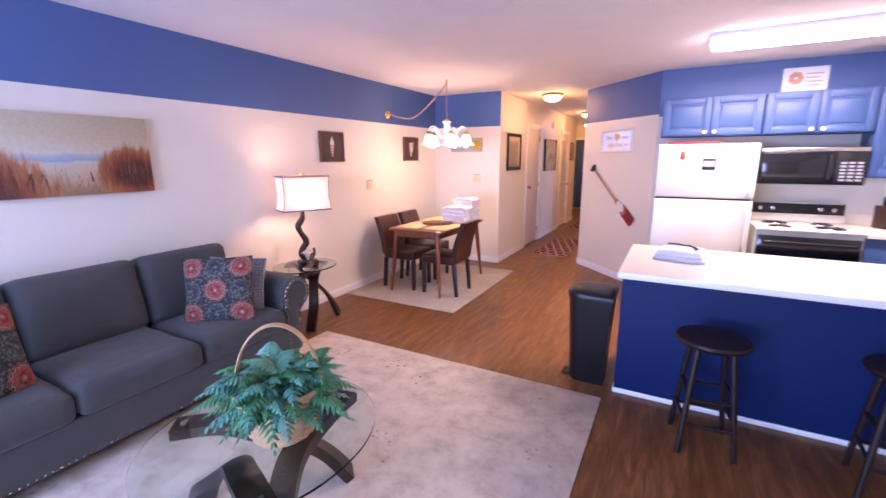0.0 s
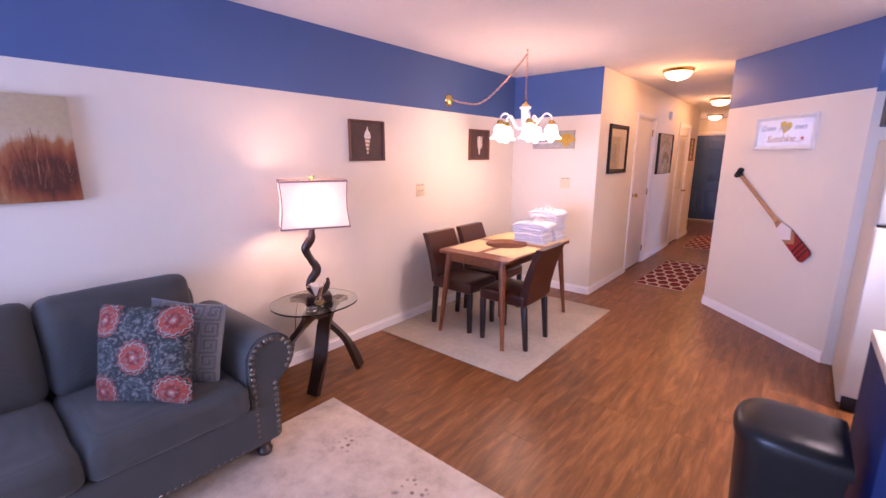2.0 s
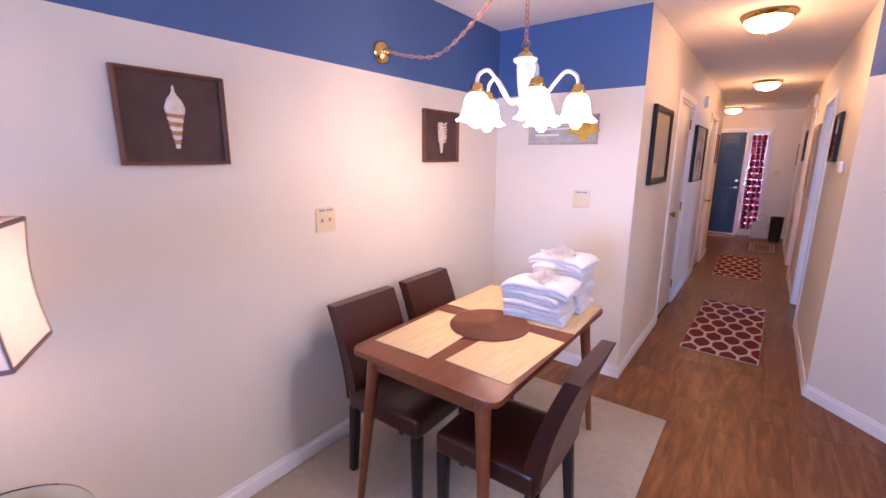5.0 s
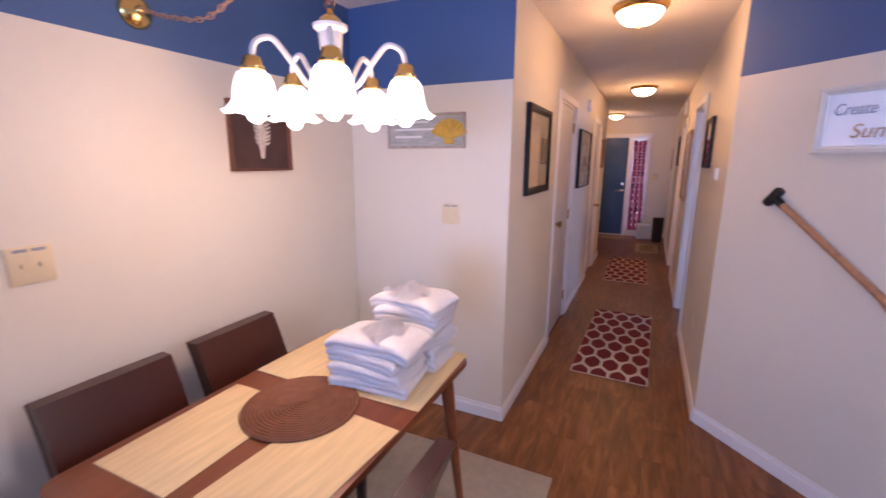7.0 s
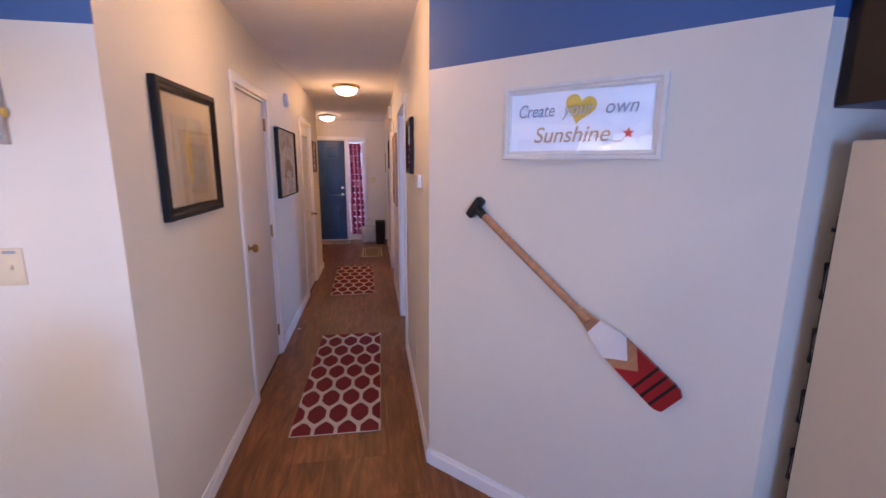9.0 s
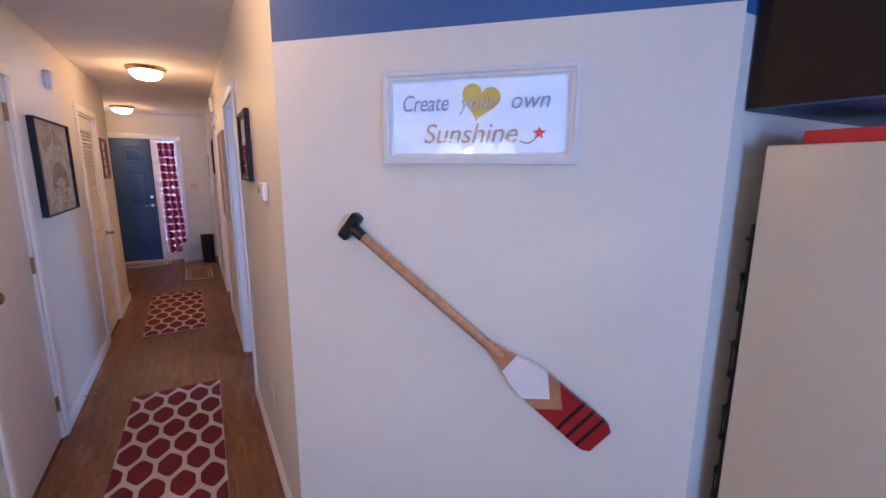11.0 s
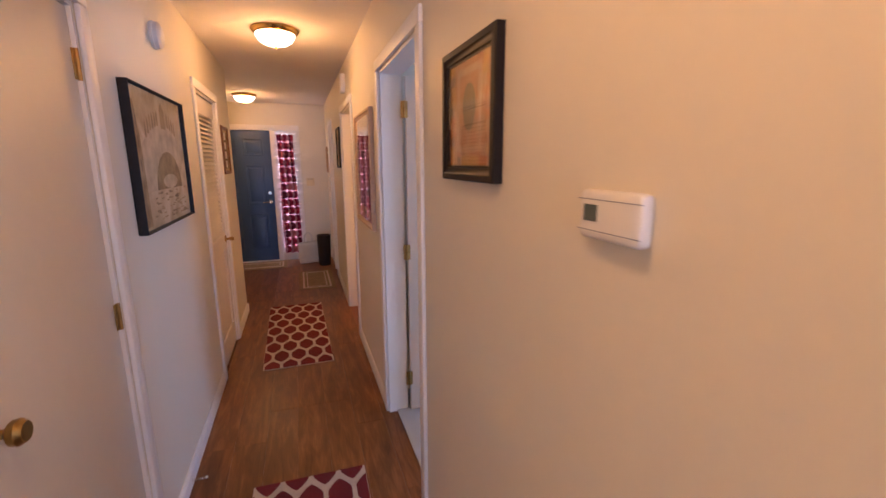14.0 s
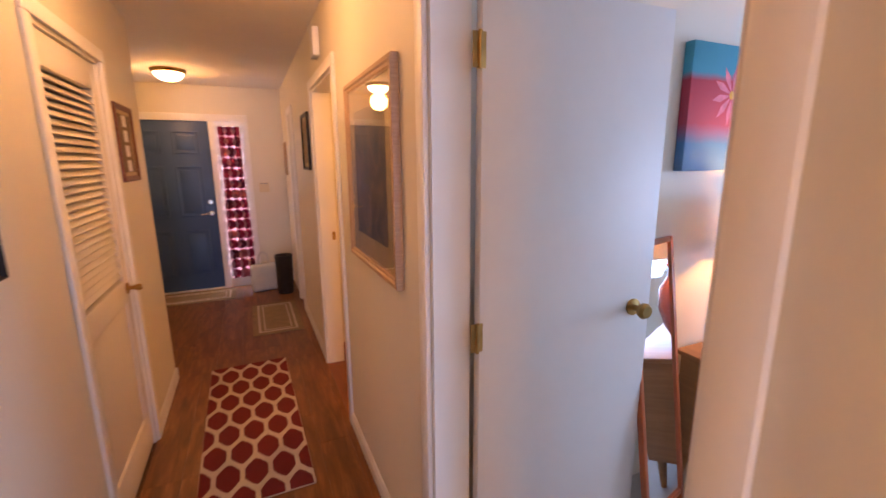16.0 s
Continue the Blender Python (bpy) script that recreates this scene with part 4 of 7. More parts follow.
def glass_oval(a, b, z, t, par, power=2.0):
    bm = bmesh.new()
    n = 64
    poly = []
    for k in range(n):
        c, s = math.cos(2 * math.pi * k / n), math.sin(2 * math.pi * k / n)
        poly.append((a * math.copysign(abs(c) ** (2 / power), c), b * math.copysign(abs(s) ** (2 / power), s)))
    add_prism(bm, poly, z, z + t, bevel=0.004)
    return finish(bm, "glass_top", M_GLASS, par, 40, "clear bevelled glass top")


def bent_leg(par, pts, width, thick, name="leg"):
    """A flat bentwood leg through the given points."""
    bm = bmesh.new()
    path = bezier(pts, 8)
    rings = []
    for i, p in enumerate(path):
        t = (path[min(i + 1, len(path) - 1)] - path[max(i - 1, 0)]).normalized()
        side = t.cross(Vector((0, 0, 1)))
        side = side.normalized() if side.length > 0.05 else rings[-1][1]
        nrm = side.cross(t).normalized()
        rings.append((p, side, nrm))
    vs = [[bm.verts.new(p + s * (width / 2 * u) + q * (thick / 2 * v)) for u, v in ((-1, -1), (1, -1), (1, 1), (-1, 1))] for p, s, q in rings]
    for a, b in zip(vs, vs[1:]):
        for k in range(4):
            bm.faces.new((a[k], a[(k + 1) % 4], b[(k + 1) % 4], b[k]))
    bm.faces.new(vs[0][::-1])
    bm.faces.new(vs[-1])
    bmesh.ops.bevel(bm, geom=[e for e in bm.edges if e.calc_face_angle(0) > 1.0], offset=0.006, segments=2, affect="EDGES")
    return finish(bm, name, M_BENT, par, 50)


def glass_table(name, m, label, category, a, b, h, width, thick, yaws, power, spread=0.86, reach=1.0):
    t = thing(name, m, label, category)
    r = min(a, b)
    for yaw in yaws:
        pts = []
        for q, turn, z in ((0.86 * reach, 3, h - thick * 0.55), (0.48 * reach, -14, h - thick * 0.62), (0.30, -70, h * 0.76), (0.66 * spread / 0.92, -112, h * 0.40), (spread, -124, 0.008)):
            g = radians(yaw + turn)
            pts.append((q * r * math.cos(g), q * r * math.sin(g), z))
        bent_leg(t, pts, width, thick)
        bm = bmesh.new()
        g = radians(yaw)
        add_lathe(bm, capped([(0.024, h - thick * 0.30), (0.026, h - 0.0005)]), 16, pose(0.76 * reach * r * math.cos(g), 0.76 * reach * r * math.sin(g), 0))
        finish(bm, "glass_pad", M_NICKEL, t, 40, "satin metal glass pad")
    glass_oval(a, b, h, 0.011, t, power)
    return t


glass_table("coffee_table", pose(-1.035, 1.085, 0.012), "oval glass coffee table on dark bentwood legs", "coffee table", 0.425, 0.465, 0.43, 0.105, 0.045, (75, 198, 316), 2.1, 0.90, 1.13)
glass_table("end_table", pose(-2.655, 2.888, 0.0), "oval glass end table on dark bentwood legs", "end table", 0.262, 0.295, 0.545, 0.085, 0.035, (82, 185, 335), 2.2, 1.12)


def fern_basket():
    b = thing("fern_basket", pose(-0.965, 1.12, 0.454, 0, 0, 35), "wicker basket with arched handle holding a green fern", "plant")
    bm = bmesh.new()
    rows, seg = 13, 56
    for j in range(rows):
        z = 0.008 + j * 0.0145
        r = 0.115 + 0.055 * (j / rows) ** 0.8
        pts = [((r + (0.006 if (k // 2 + j) % 2 else -0.004)) * math.cos(2 * math.pi * k / seg), (r * 0.86 + (0.006 if (k // 2 + j) % 2 else -0.004)) * math.sin(2 * math.pi * k / seg), z) for k in range(seg)]
        add_tube(bm, pts, 0.0072, 6, True)
    add_lathe(bm, [(0.0001, 0.004), (0.118, 0.004), (0.15, 0.12), (0.15, 0.15), (0.0001, 0.15)], 32)
    finish(bm, "woven_body", M_WICKER, b, 60, "tan woven basket body")
    bm = bmesh.new()
    for q in (0.19, 0.203):
        add_tube(bm, [(0.172 * math.cos(2 * math.pi * k / 40), 0.148 * math.sin(2 * math.pi * k / 40), q) for k in range(40)], 0.009, 8, True)
    add_tube(bm, [(0.165 * math.cos(a), 0.0, 0.19 + 0.27 * math.sin(a)) for a in [radians(q) for q in range(0, 181, 9)]], 0.012, 10, flat=(0.45, 1.5))
    finish(bm, "handle", M_WICKER, b, 60, "flat bent cane handle")
    rnd = random.Random(11)
    bm = bmesh.new()
    for f in range(185):
        yaw, rise = rnd.uniform(0, 2 * math.pi), rnd.uniform(0.02, 1.0)
        ln = rnd.uniform(0.17, 0.285)
        out, up = ln * (1.0 - 0.45 * rise), ln * (0.25 + 0.85 * rise)
        base = Vector((rnd.uniform(-0.06, 0.06), rnd.uniform(-0.05, 0.05), 0.16))
        d = Vector((math.cos(yaw), math.sin(yaw), 0))
        side = Vector((-d.y, d.x, 0))
        tw = rnd.uniform(-0.5, 0.5)
        mi = 0 if rnd.random() < 0.5 else 1
        stem = []
        n = 15
        for k in range(n + 1):
            t = k / n
            droop = ln * (1.15 - 0.7 * rise) * t ** 2.3
            stem.append(base + d * out * (t + 0.25 * t * t) + Vector((0, 0, up * (1.7 * t - 0.8 * t * t) * 0.85 - droop * 0.48)) + side * 0.03 * tw * t * t)
        add_tube(bm, stem, [0.0022 * (1 - 0.8 * k / n) for k in range(n + 1)], 3, mi=mi)
        for k in range(2, n + 1):
            t = k / n
            w = 0.060 * math.sin(math.pi * min(1, t * 0.86 + 0.16)) * rnd.uniform(0.85, 1.15)
            p, ax = stem[k], (stem[k] - stem[k - 1]).normalized()
            for sg in (-1, 1):
                q = (side * sg + ax * 0.55 + Vector((0, 0, -0.25 + rnd.uniform(-0.15, 0.15)))).normalized()
                nn = ax * 0.0105
                a, e = p + q * w * 0.55, p + q * w
                dip = Vector((0, 0, -w * 0.22))
                vs = [bm.verts.new(v) for v in (p - nn * 0.5, a - nn, e + dip, a + nn * 1.1, p + nn * 0.6)]
                bm.faces.new(vs).material_index = mi
    finish(bm, "fronds", [M_FERN, M_FERN2], b, 0, "drooping green fern fronds")


fern_basket()


def table_lamp():
    l = thing("table_lamp", pose(-2.646, 2.914, 0.557, 0, 0, -26), "lit lamp with rectangular linen shade and twisted dark stem", "lamp")
    box("base", (-0.055, -0.085, 0), (0.055, 0.085, 0.045), M_BENT, 0.004, l)
    bm = bmesh.new()
    pts = bezier([(0, 0.068, 0.155), (0, 0.064, 0.105), (0, 0.030, 0.066), (0, -0.022, 0.066), (0, -0.056, 0.105), (0, -0.040, 0.155), (0, -0.004, 0.205), (0, -0.006, 0.245), (0, -0.038, 0.30), (0, -0.066, 0.365), (0, -0.048, 0.405), (0, -0.024, 0.44), (0, -0.018, 0.49), (0, -0.006, 0.545)], 6)
    n = len(pts)
    rad = [0.30 + 0.95 * min(1, k / 14) + 0.32 * abs(math.sin(0.30 + 3.1 * math.pi * k / n)) - 0.55 * max(0, (k - n * 0.78) / (n * 0.22)) for k in range(n)]
    add_tube(bm, pts, rad, 8, flat=(0.013, 0.019))
    finish(bm, "stem", M_BENT, l, 50, "twisted dark wooden stem")
    bm = bmesh.new()
    z0, z1, n = 0.525, 0.825, 12
    rings = []
    for k in range(n + 1):
        t = k / n
        pinch = 1 - 0.055 * math.sin(math.pi * t)
        a, b = 0.118 * pinch, 0.215 * pinch * (1 - 0.035 * t)
        rings.append([(a, -b), (a, b), (-a, b), (-a, -b)])
    for off in (0.0, -0.0025):
        vs = [[bm.verts.new((x + math.copysign(off, x), y + math.copysign(off, y), z0 + (z1 - z0) * k / n)) for x, y in r] for k, r in enumerate(rings)]
        for a, b in zip(vs, vs[1:]):
            for q in range(4):
                bm.faces.new((a[q], a[(q + 1) % 4], b[(q + 1) % 4], b[q]))
    finish(bm, "shade", M_LINEN, l, 30, "glowing cream linen shade")
    bm = bmesh.new()
    for k, z in ((0, z0), (n, z1)):
        pts = [(x * 1.004, y * 1.004, z) for x, y in rings[k]]
        for i in range(4):
            a, b = pts[i], pts[(i + 1) % 4]
            add_box(bm, (min(a[0], b[0]) - 0.003, min(a[1], b[1]) - 0.003, z - 0.006), (max(a[0], b[0]) + 0.003, max(a[1], b[1]) + 0.003, z + 0.006), 0.0015)
    for i in range(4):
        add_tube(bm, [(rings[k][i][0] * 1.005, rings[k][i][1] * 1.005, z0 + (z1 - z0) * k / n) for k in range(n + 1)], 0.0035, 6)
    finish(bm, "shade_trim", mat("taupe_shade_trim", (0.20, 0.15, 0.14), 0.8), l, 40, "taupe cloth binding")
    bm = bmesh.new()
    add_tube(bm, [(0, 0, 0.53), (0, 0, 0.60)], 0.011)
    add_tube(bm, [(0, -0.10, 0.815), (0, 0.10, 0.815)], 0.003)
    for y in (-0.06, 0.06):
        add_tube(bm, [(0, y * 0.3, 0.60), (0, y, 0.70), (0, y * 0.6, 0.79), (0, 0, 0.815)], 0.0025)
    add_lathe(bm, capped([(0.005, 0.812), (0.006, 0.832), (0.010, 0.842), (0.022, 0.850), (0.022, 0.855)]), 16)
    finish(bm, "harp_and_finial", M_OLDBRASS, l, 40, "aged brass harp and finial")
    bm = bmesh.new()
    add_tube(bm, bezier([(-0.05, -0.03, 0.008), (-0.16, -0.10, 0.006), (-0.215, -0.14, -0.15), (-0.225, -0.17, -0.40), (-0.20, -0.22, -0.553), (-0.17, -0.34, -0.553)], 8), 0.003, 6)
    finish(bm, "cord", M_BLACK, l, 60, "thin black cord")


def diffuser():
    d = thing("reed_diffuser", pose(-2.56, 2.86, 0.557), "clear glass diffuser bottle topped by a white flower", "diffuser")
    bm = bmesh.new()
    add_lathe(bm, [(0.0001, 0.001), (0.030, 0.001), (0.037, 0.018), (0.036, 0.038), (0.022, 0.055), (0.012, 0.062), (0.012, 0.078), (0.010, 0.078), (0.010, 0.060), (0.020, 0.052), (0.033, 0.037), (0.034, 0.018), (0.027, 0.006), (0.0001, 0.006)], 24)
    finish(bm, "bottle", M_CLEAR, d, 50)
    bm = bmesh.new()
    add_lathe(bm, capped([(0.026, 0.0065), (0.0335, 0.018), (0.0333, 0.026)]), 24)
    finish(bm, "oil", mat("amber_oil", (0.55, 0.36, 0.15), 0.1), d, 50)
    bm = bmesh.new()
    for x, y in ((0.02, 0.03), (-0.015, 0.035), (0.005, 0.05)):
        add_tube(bm, [(0, 0, 0.01), (x * 0.4, y * 0.4, 0.08), (x, y, 0.155)], 0.0022, 5)
    finish(bm, "reeds", M_WICKER, d, 50)
    rnd = random.Random(4)
    bm = bmesh.new()
    for k in range(22):
        a, t = k * 2.4, k / 22
        r = 0.012 + 0.030 * t
        c = Vector((r * math.cos(a) - 0.005, r * math.sin(a) - 0.02, 0.15 - 0.022 * t))
        o = Vector((math.cos(a), math.sin(a), 0.25))
        s = Vector((-math.sin(a), math.cos(a), 0))
        w = 0.018
        vs = [bm.verts.new(v) for v in (c - s * w * 0.4, c + o * w * 0.6 - s * w, c + o * w * 1.3, c + o * w * 0.6 + s * w, c + s * w * 0.4)]
        f = bm.faces.new(vs)
        bmesh.ops.solidify(bm, geom=[f], thickness=0.002)
    add_lathe(bm, capped([(0.006, 0.07), (0.026, 0.122), (0.028, 0.136), (0.012, 0.15)]), 14, pose(-0.005, -0.02, 0))
    finish(bm, "flower", M_PORCELAIN, d, 40, "white petalled flower")
    tagged(finish(bm_jar(), "glass_coaster", M_CLEAR, None, 40, "", pose(-2.50, 2.76, 0.557)), "small clear glass dish on the end table", "dish")


def bm_jar():
    bm = bmesh.new()
    add_lathe(bm, [(0.0001, 0.001), (0.03, 0.001), (0.036, 0.012), (0.034, 0.02), (0.030, 0.014), (0.0001, 0.008)], 24)
    return bm


table_lamp()
diffuser()


def bar_stool(m):
    s = thing("bar_stool", m, "round dark wooden bar stool with footrests", "stool", "stools at the counter")
    bm = bmesh.new()
    add_lathe(bm, capped([(0.150, 0.585), (0.170, 0.592), (0.176, 0.605), (0.170, 0.618), (0.150, 0.622), (0.06, 0.614)]), 40)
    finish(bm, "seat", M_STOOLTOP, s, 40, "dished dark wooden seat")
    for k in range(4):
        a = radians(45 + 90 * k)
        bm = bmesh.new()
        add_tube(bm, [(0.185 * math.cos(a), 0.185 * math.sin(a), 0.0), (0.11 * math.cos(a), 0.11 * math.sin(a), 0.588)], [0.0145, 0.017], 12)
        finish(bm, "leg", M_LEG, s, 50)
    for z, zr in ((0.16, 0.166), (0.30, 0.148)):
        for k in range(4):
            a, b = radians(45 + 90 * k), radians(135 + 90 * k)
            bm = bmesh.new()
            zz = z + (0.03 if k % 2 else 0)
            add_tube(bm, [(zr * math.cos(a), zr * math.sin(a), zz), (zr * math.cos(b), zr * math.sin(b), zz)], 0.010, 8)
            finish(bm, "rung", M_LEG, s, 50)
    return s


stool = bar_stool(pose(0.60, 2.565, 0.0, 0, 0, 8))
copy_thing(stool, pose(1.36, 2.56, 0.0, 0, 0, -5))


# ---- kitchen ----
def peninsula():
    p = thing("peninsula", pose(0.11, 2.905, 0.0), "navy painted breakfast bar with cream laminate top", "counter")
    w = RW - 0.11 - 0.003
    box("panel", (0.0, 0.0, 0.0), (w, 0.58, 0.862), M_NAVY, 0.002, p, label="navy painted bar front")
    bm = bmesh.new()
    add_box(bm, (0.0, -0.30, 0.863), (w, 0.60, 0.902), 0.004)
    finish(bm, "countertop", M_COUNTER, p, 35, "cream laminate countertop")
    box("edge_band", (-0.003, -0.304, 0.866), (w, -0.30, 0.898), M_TRIM, 0.001, p, label="white edge band")
    bm = bmesh.new()
    add_box(bm, (-0.008, -0.012, 0.0), (w, -0.0005, 0.032), 0.004)
    add_box(bm, (-0.008, -0.0005, 0.0), (-0.0005, 0.58, 0.032), 0.003)
    finish(bm, "base_trim", M_TRIM, p, 35, "white base trim")


def counter_papers():
    s = thing("folded_linen", pose(0.42, 3.13, 0.903, 0, 0, -8), "pile of folded white cloths on the counter", "linen")
    for k in range(3):
        bm = bmesh.new()
        add_round_box(bm, (-0.145 + 0.012 * k, -0.11, 0.021 * k), (0.145 - 0.010 * k, 0.11 - 0.012 * k, 0.021 * k + 0.023), 0.010, 10, 0.006, seed=k + 4)
        finish(bm, "cloth", M_TOWEL, s, 60)
    c = thing("cable", pose(0.44, 3.18, 0.903, 0, 0, -12), "thin dark blue cable across the folded cloths", "cable")
    bm = bmesh.new()
    add_tube(bm, bezier([(-0.10, 0.02, 0.074), (-0.05, 0.0, 0.080), (0.0, -0.02, 0.080), (0.04, -0.02, 0.080), (0.06, -0.05, 0.078), (0.085, -0.06, 0.076), (0.075, -0.085, 0.073)], 8), 0.006, 6)
    finish(bm, "wire", mat("navy_rubber", (0.012, 0.018, 0.05), 0.5), c, 60)


def trash_can():
    t = thing("trash_can", pose(-0.088, 3.04, 0.0, 0, 0, -90), "tall black plastic step bin with domed lid", "trash can")

    def outline(w, d, n=14):
        pts = [(-w, d), (-w, -d * 0.35)]
        pts += [(-w * math.cos(a), -d * 0.35 - d * 0.65 * math.sin(a)) for a in [math.pi * k / n for k in range(1, n)]]
        return pts + [(w, -d * 0.35), (w, d)]

    bm = bmesh.new()
    rings = [[bm.verts.new((x, y, z)) for x, y in outline(w, d)] for z, w, d in ((0.0, 0.108, 0.115), (0.02, 0.112, 0.12), (0.56, 0.140, 0.145), (0.60, 0.142, 0.147))]
    for a, b in zip(rings, rings[1:]):
        for k in range(len(a)):
            bm.faces.new((a[k], a[(k + 1) % len(a)], b[(k + 1) % len(a)], b[k]))
    bm.faces.new(rings[0][::-1])
    bm.faces.new(rings[-1])
    finish(bm, "body", M_BLACK, t, 35)
    bm = bmesh.new()
    rings = [[bm.verts.new((x, y, z)) for x, y in outline(w, d)] for z, w, d in ((0.603, 0.150, 0.155), (0.635, 0.152, 0.157), (0.655, 0.145, 0.15), (0.668, 0.12, 0.125), (0.674, 0.07, 0.08))]
    for a, b in zip(rings, rings[1:]):
        for k in range(len(a)):
            bm.faces.new((a[k], a[(k + 1) % len(a)], b[(k + 1) % len(a)], b[k]))
    bm.faces.new(rings[0][::-1])
    bm.faces.new(rings[-1])
    finish(bm, "lid", M_BLACK, t, 50)
    box("pedal", (-0.045, -0.165, 0.012), (0.045, -0.105, 0.026), M_BLACK, 0.004, t)


def fridge():
    f = thing("refrigerator", pose(0.175, 5.40, 0.0), "off-white two-door refrigerator with notes and magnets", "refrigerator")
    W, D = 0.79, 0.645
    box("body", (0, -D, 0.03), (W, 0, 1.645), M_FRIDGE, 0.006, f)
    box("freezer_door", (0.0, -D - 0.085, 1.165), (W, -D - 0.008, 1.652), M_FRIDGE, 0.014, f, seg=3)
    box("fridge_door", (0.0, -D - 0.085, 0.11), (W, -D - 0.008, 1.150), M_FRIDGE, 0.014, f, seg=3)
    box("gasket", (0.012, -D - 0.008, 0.115), (W - 0.012, -D - 0.0005, 1.64), M_SUB, 0, f)
    box("kick_grille", (0.02, -D - 0.03, 0.0), (W - 0.02, -D, 0.10), M_BLACK, 0.004, f)
    for z0, z1 in ((1.19, 1.45), (0.70, 1.12)):
        bm = bmesh.new()
        add_tube(bm, bezier([(W - 0.05, -D - 0.085, z0), (W - 0.05, -D - 0.125, z0 + 0.03), (W - 0.05, -D - 0.128, (z0 + z1) / 2), (W - 0.05, -D - 0.125, z1 - 0.03), (W - 0.05, -D - 0.085, z1)], 6), 0.014, 10)
        finish(bm, "handle", M_FRIDGE, f, 50)
    y = -D - 0.0855
    bm = bmesh.new()
    add_box(bm, (0.07, y - 0.0012, 1.30), (0.25, y, 1.48), m=pose(0, 0, 0, 0, 2))
    finish(bm, "note", M_PAPER, f, 0, "white paper note")
    bm = bmesh.new()
    add_box(bm, (0.19, y - 0.008, 1.515), (0.225, y, 1.585), 0.006)
    finish(bm, "magnet", M_REDINK, f, 35, "red magnet")
    bm = bmesh.new()
    add_box(bm, (0.37, y - 0.003, 1.42), (0.475, y, 1.52), 0.001)
    add_box(bm, (0.38, y - 0.004, 1.45), (0.465, y - 0.003, 1.50), 0, mi=1)
    finish(bm, "picture_magnet", [M_BLACK, M_SANDMAT], f, 0, "small dark picture magnet")
    bm = bmesh.new()
    add_box(bm, (0.05, y - 0.002, 1.595), (0.12, y, 1.61), 0.0005)
    finish(bm, "badge", M_NICKEL, f, 0, "small metal badge")
    bm = bmesh.new()
    pts = []
    for k in range(13):
        z = 0.2 + k * 0.1
        pts += [(0.02 if k % 2 else 0.75, 0.022, z), (0.75 if k % 2 else 0.02, 0.022, z)]
    add_tube(bm, pts, 0.006, 6)
    for x in (0.03, 0.74):
        add_box(bm, (x - 0.008, 0.012, 0.18), (x + 0.008, 0.018, 1.44))
    finish(bm, "condenser_coil", M_BLACK, f, 50, "black condenser coil at the back")
    b = tagged(box("flat_box", (0.0, 0.0, 0.0), (0.46, 0.29, 0.035), M_REDBOX, 0.003, None, pose(0.24, 5.06, 1.646)), "flat red cardboard box on top of the refrigerator", "box")


def upper_cabinet(name, x0, x1, z0, z1, doors, y=5.13):
    c = thing(name, pose(x0, KB - 0.002, z0), "blue painted wall cabinet with raised-panel doors", "cabinet", "wall cabinets")
    w, d, h = x1 - x0, KB - y, z1 - z0
    box("body", (0, -d + 0.02, 0), (w, 0, h), M_CAB, 0.002, c)
    dw = w / doors
    for k in range(doors):
        a, b = k * dw + 0.006, (k + 1) * dw - 0.006
        bm = bmesh.new()
        yf, zi, zo = -d, 0.012, h - 0.012
        for p, q in (((a, zi), (a + 0.055, zo)), ((b - 0.055, zi), (b, zo)), ((a + 0.055, zi), (b - 0.055, zi + 0.055)), ((a + 0.055, zo - 0.055), (b - 0.055, zo))):
            add_box(bm, (p[0], yf, p[1]), (q[0], yf + 0.0195, q[1]), 0.004)
        add_box(bm, (a + 0.05, yf + 0.010, zi + 0.05), (b - 0.05, yf + 0.0195, zo - 0.05))
        add_box(bm, (a + 0.075, yf + 0.002, zi + 0.075), (b - 0.075, yf + 0.012, zo - 0.075), 0.008)
        finish(bm, "door", M_CAB, c, 35)
        kx = b - 0.035 if k % 2 == 0 and doors > 1 else a + 0.035
        bm = bmesh.new()
        add_lathe(bm, capped([(0.008, 0), (0.008, 0.012), (0.017, 0.018), (0.017, 0.026), (0.010, 0.030)]), 16)
        finish(bm, "knob", M_PORCELAIN, c, 40, "white knob", pose(kx, yf, 0.04, 90))
    return c


